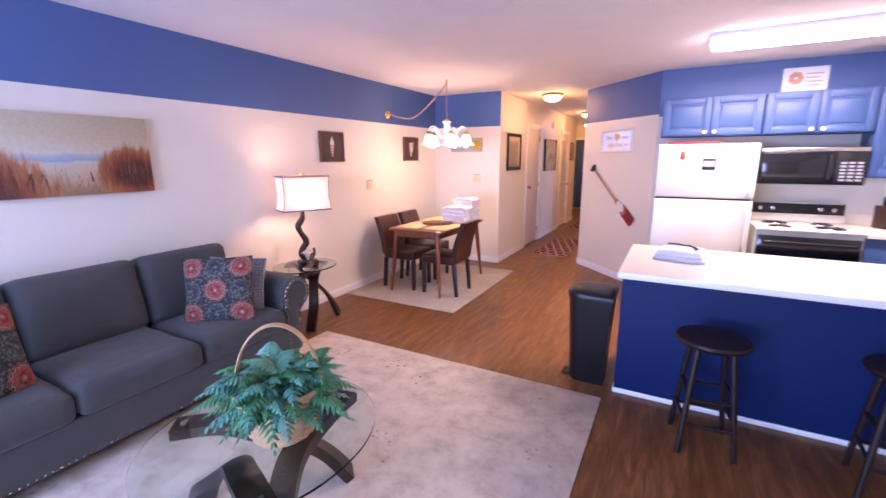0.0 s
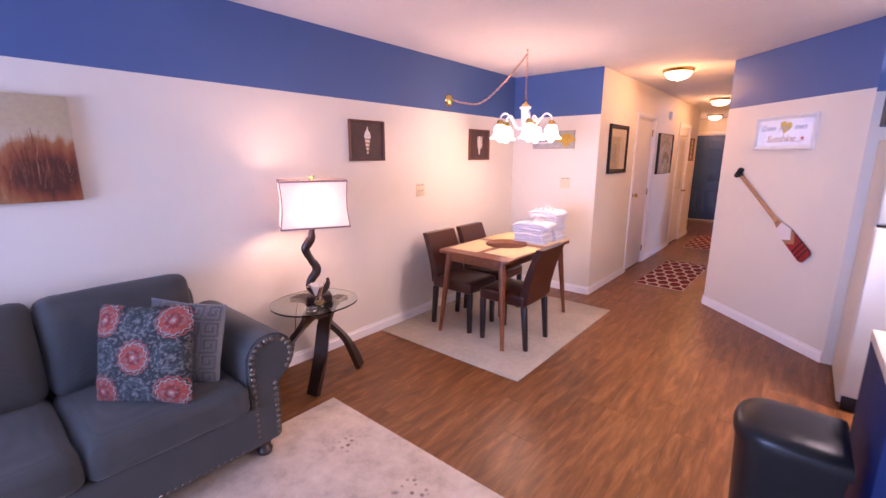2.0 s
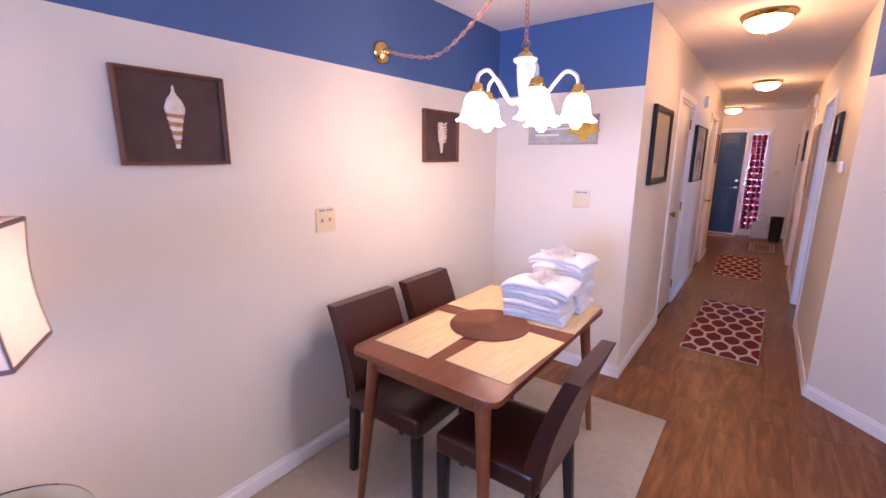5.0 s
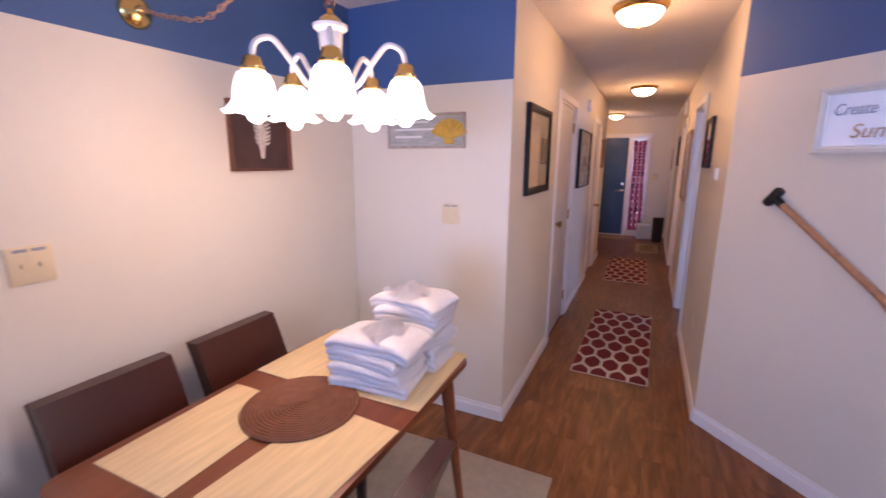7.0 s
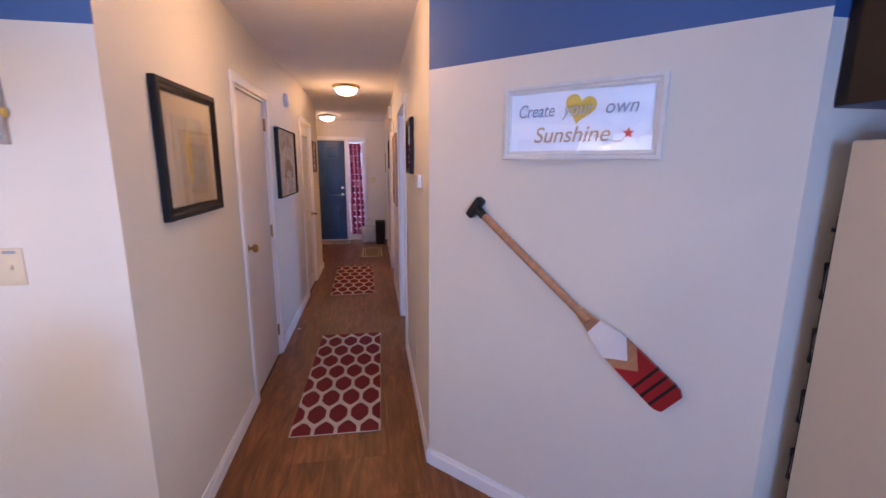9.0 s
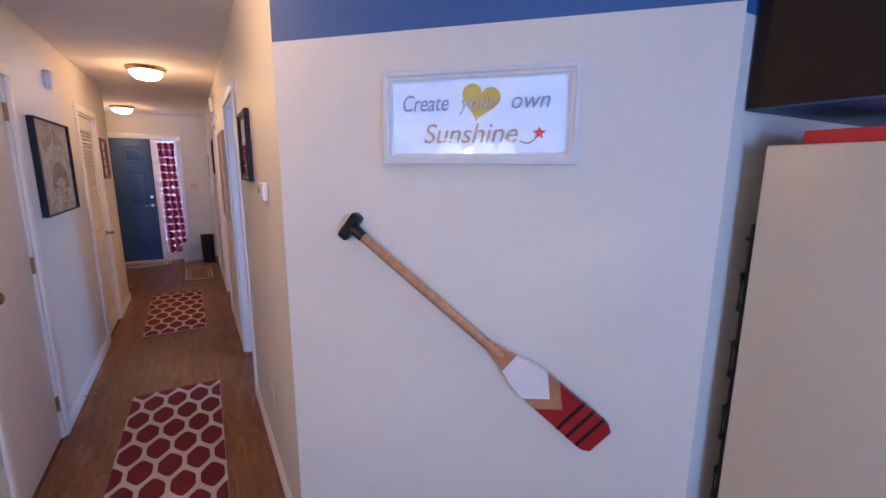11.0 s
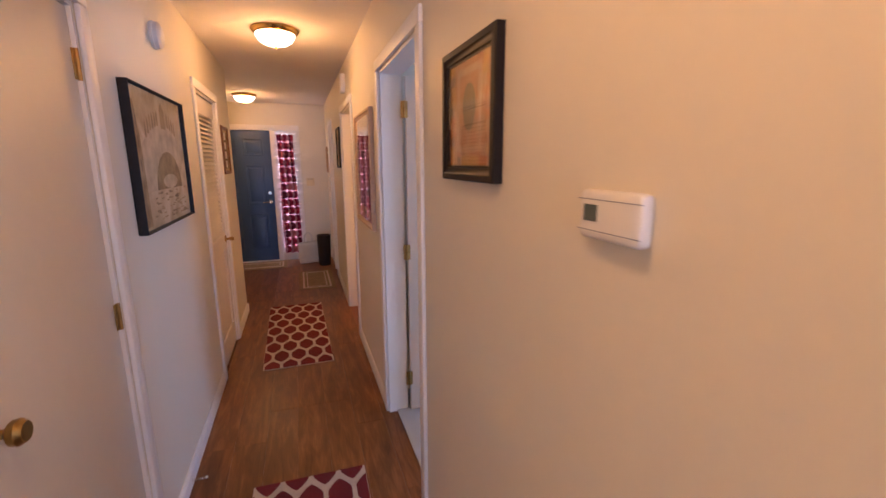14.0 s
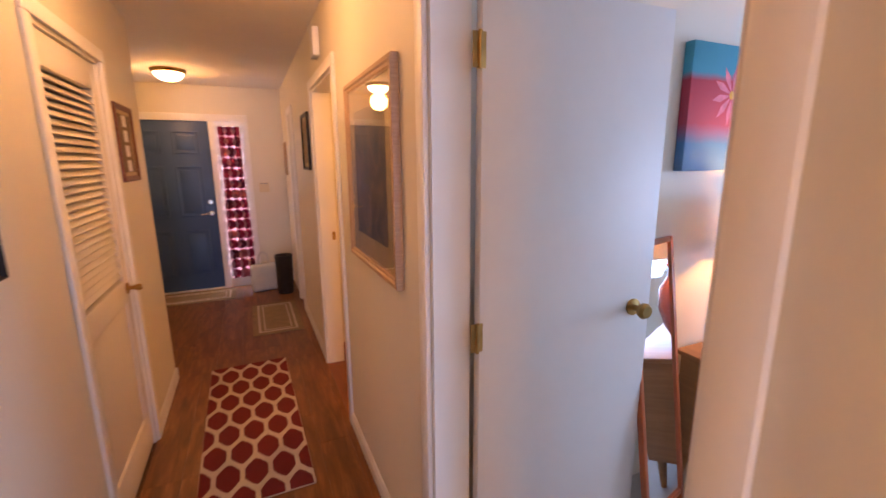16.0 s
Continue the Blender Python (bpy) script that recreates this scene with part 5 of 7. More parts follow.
def kitchen_back():
    c = upper_cabinet("wall_cabinet", 0.17, 1.01, 1.735, 2.11, 2)
    box("side_panel", (-0.0025, -0.305, 0.004), (-0.0003, -0.004, 0.371), M_DARKFRAME, 0, c, label="thin near-black side panel")
    upper_cabinet("wall_cabinet", 1.02, 1.80, 1.735, 2.11, 2)
    upper_cabinet("wall_cabinet", 1.81, 2.65, 1.35, 2.11, 2)
    m = thing("microwave", pose(1.035, KB - 0.002, 1.285), "black over-range microwave with glass door", "microwave")
    box("body", (0, -0.36, 0), (0.755, 0, 0.33), M_BLACK, 0.004, m)
    box("vent", (0.0, -0.372, 0.292), (0.755, -0.361, 0.328), M_NICKEL, 0.003, m, label="pale vent strip")
    box("door_glass", (0.008, -0.376, 0.02), (0.545, -0.361, 0.285), M_BLACKGLASS, 0.004, m)
    box("control_panel", (0.552, -0.374, 0.02), (0.75, -0.361, 0.285), M_BLACK, 0.003, m)
    bm = bmesh.new()
    for r in range(6):
        for k in range(3):
            add_box(bm, (0.575 + k * 0.055, -0.3755, 0.035 + r * 0.03), (0.615 + k * 0.055, -0.3738, 0.052 + r * 0.03))
    finish(bm, "buttons", M_GREY, m, 0)
    box("handle", (0.49, -0.405, 0.05), (0.51, -0.39, 0.26), M_BLACK, 0.005, m)
    s = thing("range", pose(1.035, KB - 0.004, 0.0), "white electric range with coil burners and black oven door", "stove")
    box("body", (0, -0.62, 0.02), (0.755, 0, 0.885), M_FRIDGE, 0.004, s)
    box("cooktop", (-0.004, -0.65, 0.886), (0.759, -0.05, 0.905), M_FRIDGE, 0.006, s)
    box("oven_door", (0.015, -0.655, 0.20), (0.74, -0.621, 0.84), M_BLACKGLASS, 0.006, s)
    box("drawer", (0.015, -0.65, 0.03), (0.74, -0.621, 0.185), M_FRIDGE, 0.006, s)
    bm = bmesh.new()
    add_tube(bm, [(0.06, -0.655, 0.79), (0.06, -0.69, 0.79), (0.695, -0.69, 0.79), (0.695, -0.655, 0.79)], 0.012, 10)
    finish(bm, "oven_handle", M_BLACK, s, 50)
    box("backguard", (0.0, -0.07, 0.906), (0.755, -0.001, 1.10), M_FRIDGE, 0.008, s)
    box("control_panel", (0.015, -0.078, 0.985), (0.74, -0.0705, 1.085), M_BLACK, 0.003, s)
    for x in (0.09, 0.19, 0.56, 0.66):
        bm = bmesh.new()
        add_lathe(bm, capped([(0.02, 0), (0.018, 0.018), (0.012, 0.02)]), 16)
        finish(bm, "dial", M_NICKEL, s, 40, "", pose(x, -0.078, 1.035, 90))
    for x, y, r in ((0.20, -0.20, 0.095), (0.56, -0.20, 0.075), (0.20, -0.47, 0.075), (0.56, -0.47, 0.095)):
        bm = bmesh.new()
        add_lathe(bm, capped([(r + 0.016, 0.906), (r + 0.014, 0.909), (r, 0.907)]), 28, pose(x, y, 0), 1)
        add_tube(bm, [(x + (0.018 + (r - 0.018) * t) * math.cos(a), y + (0.018 + (r - 0.018) * t) * math.sin(a), 0.914) for t, a in [(k / 80, 2 * math.pi * 4 * k / 80) for k in range(81)]], 0.0045, 6)
        finish(bm, "burner", [M_BLACK, M_NICKEL], s, 50, "black coil burner")
    for nm, x0, x1 in (("base_cabinet", 1.80, RW - 0.004),):
        b = thing(nm, pose(x0, KB - 0.004, 0.0), "blue base cabinet under a cream laminate counter", "cabinet")
        box("body", (0, -0.60, 0.09), (x1 - x0, 0, 0.862), M_CAB, 0.002, b)
        box("toe_kick", (0, -0.54, 0.0), (x1 - x0, 0, 0.089), M_BLACK, 0, b)
        box("countertop", (-0.002, -0.64, 0.863), (x1 - x0, 0, 0.902), M_COUNTER, 0.004, b)
        box("splashback", (-0.002, -0.02, 0.903), (x1 - x0, 0, 1.0), M_COUNTER, 0.004, b)
    sg = thing("kitchen_sign", pose(1.33, KB - 0.0125, 2.24), "small white canvas with faded orange flower motif", "sign")
    box("canvas", (-0.17, -0.01, -0.115), (0.17, 0.01, 0.115), M_PAPER, 0.002, sg)
    bm = bmesh.new()
    for k in range(7):
        a = 2 * math.pi * k / 7
        add_lathe(bm, capped([(0.024, 0), (0.022, 0.0015)]), 12, pose(-0.07 + 0.036 * math.cos(a), -0.0102, 0.02 + 0.036 * math.sin(a), 90))
    finish(bm, "motif", mat("faded_orange", (0.75, 0.36, 0.22), 0.8, vary=0.2), sg, 0, "faded orange blossom")
    bm = bmesh.new()
    for k in range(4):
        add_box(bm, (0.0, -0.0115, 0.05 - 0.035 * k), (0.13 - 0.02 * (k % 2), -0.0102, 0.06 - 0.035 * k))
    finish(bm, "lettering_bars", M_SANDMAT, sg, 0)
    l = thing("fluorescent_fixture", pose(1.1, 4.22, CEIL), "lit boxed fluorescent ceiling fixture with white diffuser", "ceiling light")
    box("housing", (-0.62, -0.165, -0.03), (0.62, 0.165, 0.0), M_TRIM, 0.003, l)
    bm = bmesh.new()
    add_round_box(bm, (-0.60, -0.15, -0.082), (0.60, 0.15, -0.031), 0.03, 8)
    finish(bm, "diffuser", M_TUBE, l, 50, "glowing white acrylic diffuser")
    k = thing("knife_block", pose(2.02, 5.25, 0.903, 0, 0, 20), "dark wooden knife block on the counter", "knife block")
    bm = bmesh.new()
    add_box(bm, (-0.05, -0.08, 0.0), (0.05, 0.07, 0.2), 0.006)
    finish(bm, "block", M_BENT, k, 35)
    bm = bmesh.new()
    for i in range(3):
        add_box(bm, (-0.035 + i * 0.028, -0.02, 0.2), (-0.02 + i * 0.028, 0.01, 0.28), 0.003)
    finish(bm, "handles", M_BLACK, k, 35)


peninsula()
counter_papers()
trash_can()
fridge()
kitchen_back()


# ---- dining corner ----
tagged(box("dining_rug", (-2.905, 3.707, 0.0015), (-1.503, 5.555, 0.011), M_RUGD, 0.004), "plain beige low-pile rug under the dining table", "rug")


def dining_table():
    t = thing("dining_table", pose(-2.168, 4.615, 0.011), "walnut dining table with tapered splayed legs", "table")
    bm = bmesh.new()
    a, b, r, poly = 0.352, 0.58, 0.045, []
    for cx, cy, q in ((a - r, b - r, 0), (-a + r, b - r, 90), (-a + r, -b + r, 180), (a - r, -b + r, 270)):
        for k in range(7):
            an = radians(q + 15 * k)
            poly.append((cx + r * math.cos(an) * 1.0, cy + r * math.sin(an)))
    poly = [(x * (1 + 0.012 * (1 - (y / b) ** 2)), y * (1 + 0.012 * (1 - (x / a) ** 2))) for x, y in poly]
    add_prism(bm, poly, 0.716, 0.74, bevel=0.006)
    finish(bm, "top", M_TABLE, t, 35)
    bm = bmesh.new()
    for s in (-1, 1):
        add_box(bm, (s * 0.27 - 0.011, -0.52, 0.645), (s * 0.27 + 0.011, 0.52, 0.715), 0.002)
        add_box(bm, (-0.26, s * 0.52 - 0.011, 0.645), (0.26, s * 0.52 + 0.011, 0.715), 0.002)
    finish(bm, "apron", M_TABLE, t, 35)
    for sx in (-1, 1):
        for sy in (-1, 1):
            bm = bmesh.new()
            add_tube(bm, [(sx * 0.325, sy * 0.575, 0.0), (sx * 0.265, sy * 0.515, 0.715)], [0.0155, 0.030], 14)
            finish(bm, "leg", M_TABLE, t, 50)


def dining_chair(m):
    c = thing("dining_chair", m, "dark brown leather parsons dining chair", "chair", "chairs round the dining table")
    bm = bmesh.new()
    add_round_box(bm, (-0.215, -0.205, 0.36), (0.215, 0.205, 0.455), 0.02, 10, 0.012)
    finish(bm, "seat", M_LEATHER, c, 50)
    bm = bmesh.new()
    n, w = 12, 0.198
    prof = []
    for k in range(n + 1):
        t = k / n
        prof.append((-0.195 - 0.120 * t ** 1.5, 0.40 + 0.440 * t))
    rings = []
    for i, (x, z) in enumerate(prof):
        th = 0.036 - 0.010 * i / n
        rings.append([bm.verts.new((x + dx, y, z)) for dx, y in ((-th, -w), (th, -w), (th + 0.004, 0), (th, w), (-th, w), (-th - 0.004, 0))])
    for a, b in zip(rings, rings[1:]):
        for k in range(6):
            bm.faces.new((a[k], a[(k + 1) % 6], b[(k + 1) % 6], b[k]))
    bm.faces.new(rings[0][::-1])
    bm.faces.new(rings[-1])
    bmesh.ops.bevel(bm, geom=[e for e in bm.edges if e.calc_face_angle(0) > 0.9], offset=0.011, segments=3, affect="EDGES")
    finish(bm, "backrest", M_LEATHER, c, 50)
    for sg in (-1, 1):
        bm = bmesh.new()
        add_tube(bm, [(x - 0.028 + 0.003 * i / n, sg * (w + 0.0005), z) for i, (x, z) in enumerate(prof)], 0.0028, 5)
        finish(bm, "seam_piping", M_LEATHER, c, 50)
    for x, y, lean in ((0.19, 0.178, 0.0), (0.19, -0.178, 0.0), (-0.195, 0.178, -0.03), (-0.195, -0.178, -0.03)):
        bm = bmesh.new()
        vs = add_box(bm, (x - 0.021, y - 0.021, 0.0), (x + 0.021, y + 0.021, 0.362), 0.003)
        for v in vs:
            t = 1 - v.co.z / 0.362
            v.co.x = x + (v.co.x - x) * (1 - 0.22 * t) + lean * t
            v.co.y = y + (v.co.y - y) * (1 - 0.22 * t)
        finish(bm, "leg", M_LEG, c, 35)
    return c


dining_table()
chair = dining_chair(pose(-2.445, 4.335, 0.011))
copy_thing(chair, pose(-2.45, 4.835, 0.011, 0, 0, 2))
copy_thing(chair, pose(-1.925, 4.335, 0.011, 0, 0, 181))


def placemats():
    for x, y, rz in ((-2.343, 4.383, 1), (-1.975, 4.41, -3), (-2.365, 4.945, -1), (-1.968, 4.97, 2)):
        p = tagged(box("placemat", (-0.145, -0.23, 0), (0.145, 0.23, 0.003), M_STRAW, 0.001, None, pose(x, y, 0.7515, 0, 0, rz)), "striped straw-coloured woven placemat on the table", "placemat", "placemats on the table")
    bm = bmesh.new()
    for k in range(15):
        add_tube(bm, [(0.0125 * (k + 0.6) * math.cos(2 * math.pi * i / 44), 0.0125 * (k + 0.6) * math.sin(2 * math.pi * i / 44), 0.0058) for i in range(44)], 0.0062, 5, True)
    add_lathe(bm, capped([(0.188, 0.0004), (0.188, 0.005)]), 44)
    tagged(finish(bm, "round_mat", M_ROUND, None, 60, "", pose(-2.175, 4.60, 0.7552)), "round brown woven mat in the middle of the table", "placemat")


def towel_stack(x, y, rz, layers, w, d, seed):
    s = thing("towel_stack", pose(x, y, 0.7551, 0, 0, rz), "stack of folded white terry towels on the table", "towels", "towel stacks on the table")
    rnd = random.Random(seed)
    z = 0.0
    for k in range(layers):
        h = rnd.uniform(0.040, 0.049)
        dx, dy = rnd.uniform(-0.012, 0.012), rnd.uniform(-0.012, 0.012)
        bm = bmesh.new()
        for f in range(2):
            add_round_box(bm, (-w / 2 - 0.004 * f, -d / 2 - 0.004 * f, f * h * 0.5), (w / 2 + 0.006 * f, d / 2 + 0.004 * f, (f + 1) * h * 0.5 + 0.004), h * 0.27, 12, 0.007, seed=seed + k * 2 + f)
        for v in bm.verts:
            v.co.z -= 0.9 * max(0.0, abs(v.co.x) / (w / 2) - 0.72) * h * min(1.0, 0.25 + 0.25 * k)
        for v in bm.verts:
            q = Vector((v.co.x * 7, v.co.y * 7, k * 3.1 + seed))
            v.co += noise.noise_vector(q) * 0.009
            if k == layers - 1:
                v.co.x *= 1.12
                v.co.z -= 0.16 * max(0.0, abs(v.co.x) - w * 0.40)
        finish(bm, "towel", M_TOWEL, s, 60, "", pose(dx, dy, z, rnd.uniform(-1.5, 1.5), rnd.uniform(-1.5, 1.5), rnd.uniform(-8, 8)))
        z += h
    return s, z


def washcloth(par, x, y, z, seed):
    """A loosely knotted washcloth on top of a stack."""
    rnd = random.Random(seed)
    bm = bmesh.new()
    n = 20
    g = []
    for j in range(n + 1):
        row = []
        for i in range(n + 1):
            u, v = -1 + 2 * i / n, -1 + 2 * j / n
            r = math.hypot(u, v)
            zz = 0.05 * math.exp(-r * r * 2.2) + 0.016 * math.sin(5 * math.atan2(v, u) + seed) * r * math.exp(-r) + 0.018 * noise.noise(Vector((u * 2.5, v * 2.5, seed)))
            row.append(bm.verts.new((u * 0.085, v * 0.085, max(0.004, zz + 0.01))))
        g.append(row)
    fs = []
    for j in range(n):
        for i in range(n):
            fs.append(bm.faces.new((g[j][i], g[j][i + 1], g[j + 1][i + 1], g[j + 1][i])))
    bmesh.ops.solidify(bm, geom=fs, thickness=0.008)
    finish(bm, "washcloth", M_TOWEL, par, 60, "", pose(x, y, z, 0, 0, seed * 31))


placemats()
st1, zt1 = towel_stack(-2.05, 4.855, 3, 4, 0.30, 0.20, 21)
washcloth(st1, 0.03, 0.02, zt1 - 0.004, 2)
st2, zt2 = towel_stack(-2.015, 5.075, -6, 6, 0.27, 0.19, 33)
washcloth(st2, -0.01, 0.0, zt2 - 0.004, 5)


def chain(bm, pts, link=0.026, r=0.0022):
    """Oval links, each turned a quarter from the last, along a line of points."""
    pts = [Vector(p) for p in pts]
    d, k = 0.0, 0
    seglen = [(b - a).length for a, b in zip(pts, pts[1:])]
    total = sum(seglen)
    while d < total:
        rest = d
        for (a, b), L in zip(zip(pts, pts[1:]), seglen):
            if rest <= L:
                break
            rest -= L
        t = (b - a).normalized()
        c = a + t * min(rest, L)
        s = t.cross(Vector((0.3, 0.8, 0.5))).normalized()
        if k % 2:
            s = t.cross(s).normalized()
        add_tube(bm, [c + t * link * 0.66 * math.cos(q) + s * link * 0.33 * math.sin(q) for q in [2 * math.pi * i / 10 for i in range(10)]], r, 5, True)
        d += link
        k += 1


def chandelier():
    c = thing("chandelier", pose(-2.148, 4.795, 0.0), "white and brass chandelier with five lit glass bells", "chandelier")
    bm = bmesh.new()
    add_lathe(bm, capped([(0.008, 1.755), (0.020, 1.765), (0.028, 1.785), (0.018, 1.80), (0.026, 1.815), (0.033, 1.88), (0.037, 1.945), (0.052, 1.955), (0.054, 1.965), (0.036, 1.972)]), 28)
    finish(bm, "column", M_PORCELAIN, c, 40, "white turned column")
    bm = bmesh.new()
    add_lathe(bm, capped([(0.038, 1.972), (0.030, 1.985), (0.012, 1.998), (0.010, 2.012)]), 24)
    add_tube(bm, [(0.018 * math.cos(a), 0.0, 2.026 + 0.018 * math.sin(a)) for a in [2 * math.pi * k / 16 for k in range(16)]], 0.003, 6, True)
    add_lathe(bm, capped([(0.012, 1.742), (0.018, 1.75), (0.010, 1.758)]), 20)
    finish(bm, "brass_cap", M_BRASS, c, 40, "polished brass cap and loop")
    for k in range(5):
        a = radians(21 + 72 * k)
        d = Vector((math.cos(a), math.sin(a), 0))
        bm = bmesh.new()
        pts = bezier([d * 0.02 + Vector((0, 0, 1.80)), d * 0.075 + Vector((0, 0, 1.785)), d * 0.135 + Vector((0, 0, 1.86)), d * 0.180 + Vector((0, 0, 1.905)), d * 0.226 + Vector((0, 0, 1.885)), d * 0.235 + Vector((0, 0, 1.835))], 6)
        add_tube(bm, pts, 0.0085, 10)
        finish(bm, "arm", M_PORCELAIN, c, 60, "white curved arm")
        bm = bmesh.new()
        m = pose(d.x * 0.235, d.y * 0.235, 0.010, 0, 0, math.degrees(a))
        add_lathe(bm, capped([(0.012, 1.842), (0.024, 1.835), (0.030, 1.812), (0.034, 1.808), (0.034, 1.800), (0.028, 1.796)]), 22, m)
        finish(bm, "socket_cup", M_BRASS, c, 40, "brass socket cup")
        bm = bmesh.new()

        def wave(q, i):
            f = max(0, (i - 4) / 4)
            return 1 + 0.045 * f * math.cos(6 * q), 0.006 * f * math.cos(6 * q)

        prof = [(0.028, 1.798), (0.042, 1.790), (0.052, 1.772), (0.057, 1.748), (0.061, 1.722), (0.068, 1.702), (0.080, 1.688), (0.090, 1.682)]
        add_lathe(bm, prof, 36, m, 0, wave)
        add_lathe(bm, [(r - 0.003, z - 0.001) for r, z in prof], 36, m, 0, wave)
        finish(bm, "glass_bell", M_BELL, c, 50, "glowing frosted glass bell with scalloped rim")
        bm = bmesh.new()
        add_lathe(bm, capped([(0.012, 1.79), (0.014, 1.76), (0.026, 1.71), (0.030, 1.685), (0.024, 1.662), (0.010, 1.650)]), 18, m)
        finish(bm, "bulb", M_BELL, c, 50, "lit frosted bulb")
    bm = bmesh.new()
    chain(bm, [(0, 0, 2.042), (0, 0, 2.41)])
    hook = Vector((LW + 0.055 + 2.148, 4.675 - 4.795, 2.070))
    sag = bezier([hook, hook + Vector((0.12, 0.01, -0.035)), hook + Vector((0.30, 0.03, -0.05)), hook + Vector((0.48, 0.05, 0.06)), hook + Vector((0.67, 0.07, 0.235)), Vector((0, 0, 2.405))], 10)
    chain(bm, sag)
    finish(bm, "chain", M_COPPER, c, 60, "copper-coloured chain")
    bm = bmesh.new()
    add_tube(bm, [p + Vector((0, 0.004, 0.003)) for p in sag], 0.0028, 5)
    finish(bm, "flex", mat("gold_flex", (0.55, 0.38, 0.25), 0.4), c, 60)
    bm = bmesh.new()
    add_lathe(bm, capped([(0.010, CEIL), (0.009, CEIL - 0.006), (0.004, CEIL - 0.01)]), 14)
    add_tube(bm, [(0, 0, CEIL - 0.006), (0.0, 0, CEIL - 0.02), (0.012, 0, CEIL - 0.028), (0.0, 0, CEIL - 0.04), (-0.008, 0, CEIL - 0.034)], 0.0025, 6)
    finish(bm, "ceiling_hook", M_BRASS, c, 50)
    bm = bmesh.new()
    m = pose(LW + 2.148, 4.675 - 4.795, 2.070, 0, 90)
    add_lathe(bm, capped([(0.058, 0.0005), (0.058, 0.010), (0.045, 0.026), (0.018, 0.036), (0.014, 0.05), (0.006, 0.056)]), 28, m)
    finish(bm, "wall_canopy", M_BRASS, c, 40, "polished brass wall canopy")


chandelier()
lamp("POINT", "chandelier_bulbs", pose(-2.148, 4.795, 1.64), 21, (1.0, 0.64, 0.37), radius=0.12)


def shell_shape(bm, kind, s, mi):
    """A painted shell in x, z, about s high, facing +y."""
    rnd = random.Random(7)
    if kind == "spire":
        for k in range(8):
            t = k / 7
            w = s * (0.04 + 0.11 * t)
            z = s * (-0.44 + 0.50 * t)
            add_lathe(bm, capped([(w * 0.75, -0.045 * s), (w, 0), (w * 0.85, 0.04 * s)]), 14, pose(0, 0, z, 0, 10) @ Matrix.Diagonal((1, 0.12, 1, 1)), mi + k % 2)
        add_lathe(bm, capped([(0.145 * s, 0.08 * s), (0.165 * s, 0.18 * s), (0.12 * s, 0.30 * s), (0.035 * s, 0.42 * s), (0.012 * s, 0.54 * s)]), 14, pose(0.01 * s, 0, 0) @ Matrix.Diagonal((1, 0.12, 1, 1)), mi)
    else:
        add_lathe(bm, capped([(0.08 * s, -0.18 * s), (0.15 * s, -0.02 * s), (0.14 * s, 0.12 * s), (0.08 * s, 0.28 * s), (0.015 * s, 0.44 * s)]), 14, Matrix.Diagonal((1, 0.10, 1, 1)), mi)
        for k in range(7):
            z, w = s * (-0.16 + 0.085 * k), s * (0.10 + 0.05 * math.sin(math.pi * (k + 1) / 8))
            for sg in (-1, 0, 1):
                ln = s * rnd.uniform(0.09, 0.15)
                root, tip = Vector((sg * w * 0.75, -0.004, z)), Vector((sg * (w + ln * 0.8) + (0 if sg else rnd.uniform(-0.03, 0.03) * s), -0.008, z + ln * 0.6))
                add_tube(bm, [root, (root + tip) / 2 + Vector((0, 0, -0.01 * s)), tip], [0.034 * s, 0.026 * s, 0.008 * s], 6, mi=mi)
        add_lathe(bm, capped([(0.05 * s, -0.48 * s), (0.07 * s, -0.34 * s), (0.10 * s, -0.18 * s)]), 12, Matrix.Diagonal((1, 0.12, 1, 1)), mi)


def framed(name, m, w, h, frame_m, fw, ft, label, fill, matw=0.0, category="framed picture", glass=False):
    """A picture hung flat: own x along the wall, own -y out of it, own origin at its centre on the wall."""
    p = thing(name, m, label, category)
    bm = bmesh.new()
    prof = [(0.0, -0.001), (0.0, -ft * 0.86), (fw * 0.07, -ft), (fw * 0.42, -ft), (fw * 0.56, -ft * 0.82), (fw * 0.80, -ft * 0.78), (fw * 0.86, -ft * 0.66), (fw, -ft * 0.60), (fw, -ft * 0.40)]
    rings = [[bm.verts.new((sx * (w / 2 - d), y, sz * (h / 2 - d))) for sx, sz in ((-1, -1), (1, -1), (1, 1), (-1, 1))] for d, y in prof]
    for a, b in zip(rings, rings[1:]):
        for k in range(4):
            bm.faces.new((a[k], a[(k + 1) % 4], b[(k + 1) % 4], b[k]))
    finish(bm, "frame", frame_m, p, 35)
    box("backing", (-w / 2 + fw * 0.6, -ft * 0.45, -h / 2 + fw * 0.6), (w / 2 - fw * 0.6, -0.0015, h / 2 - fw * 0.6), M_MATBOARD if matw else fill, 0, p)
    if matw:
        box("image", (-w / 2 + fw + matw, -ft * 0.5, -h / 2 + fw + matw), (w / 2 - fw - matw, -ft * 0.46, h / 2 - fw - matw), fill, 0, p)
    if glass:
        g = box("glass", (-w / 2 + fw * 0.9, -ft * 0.66, -h / 2 + fw * 0.9), (w / 2 - fw * 0.9, -ft * 0.62, h / 2 - fw * 0.9), M_PICGLASS, 0, p)
        g.visible_shadow = False
    return p


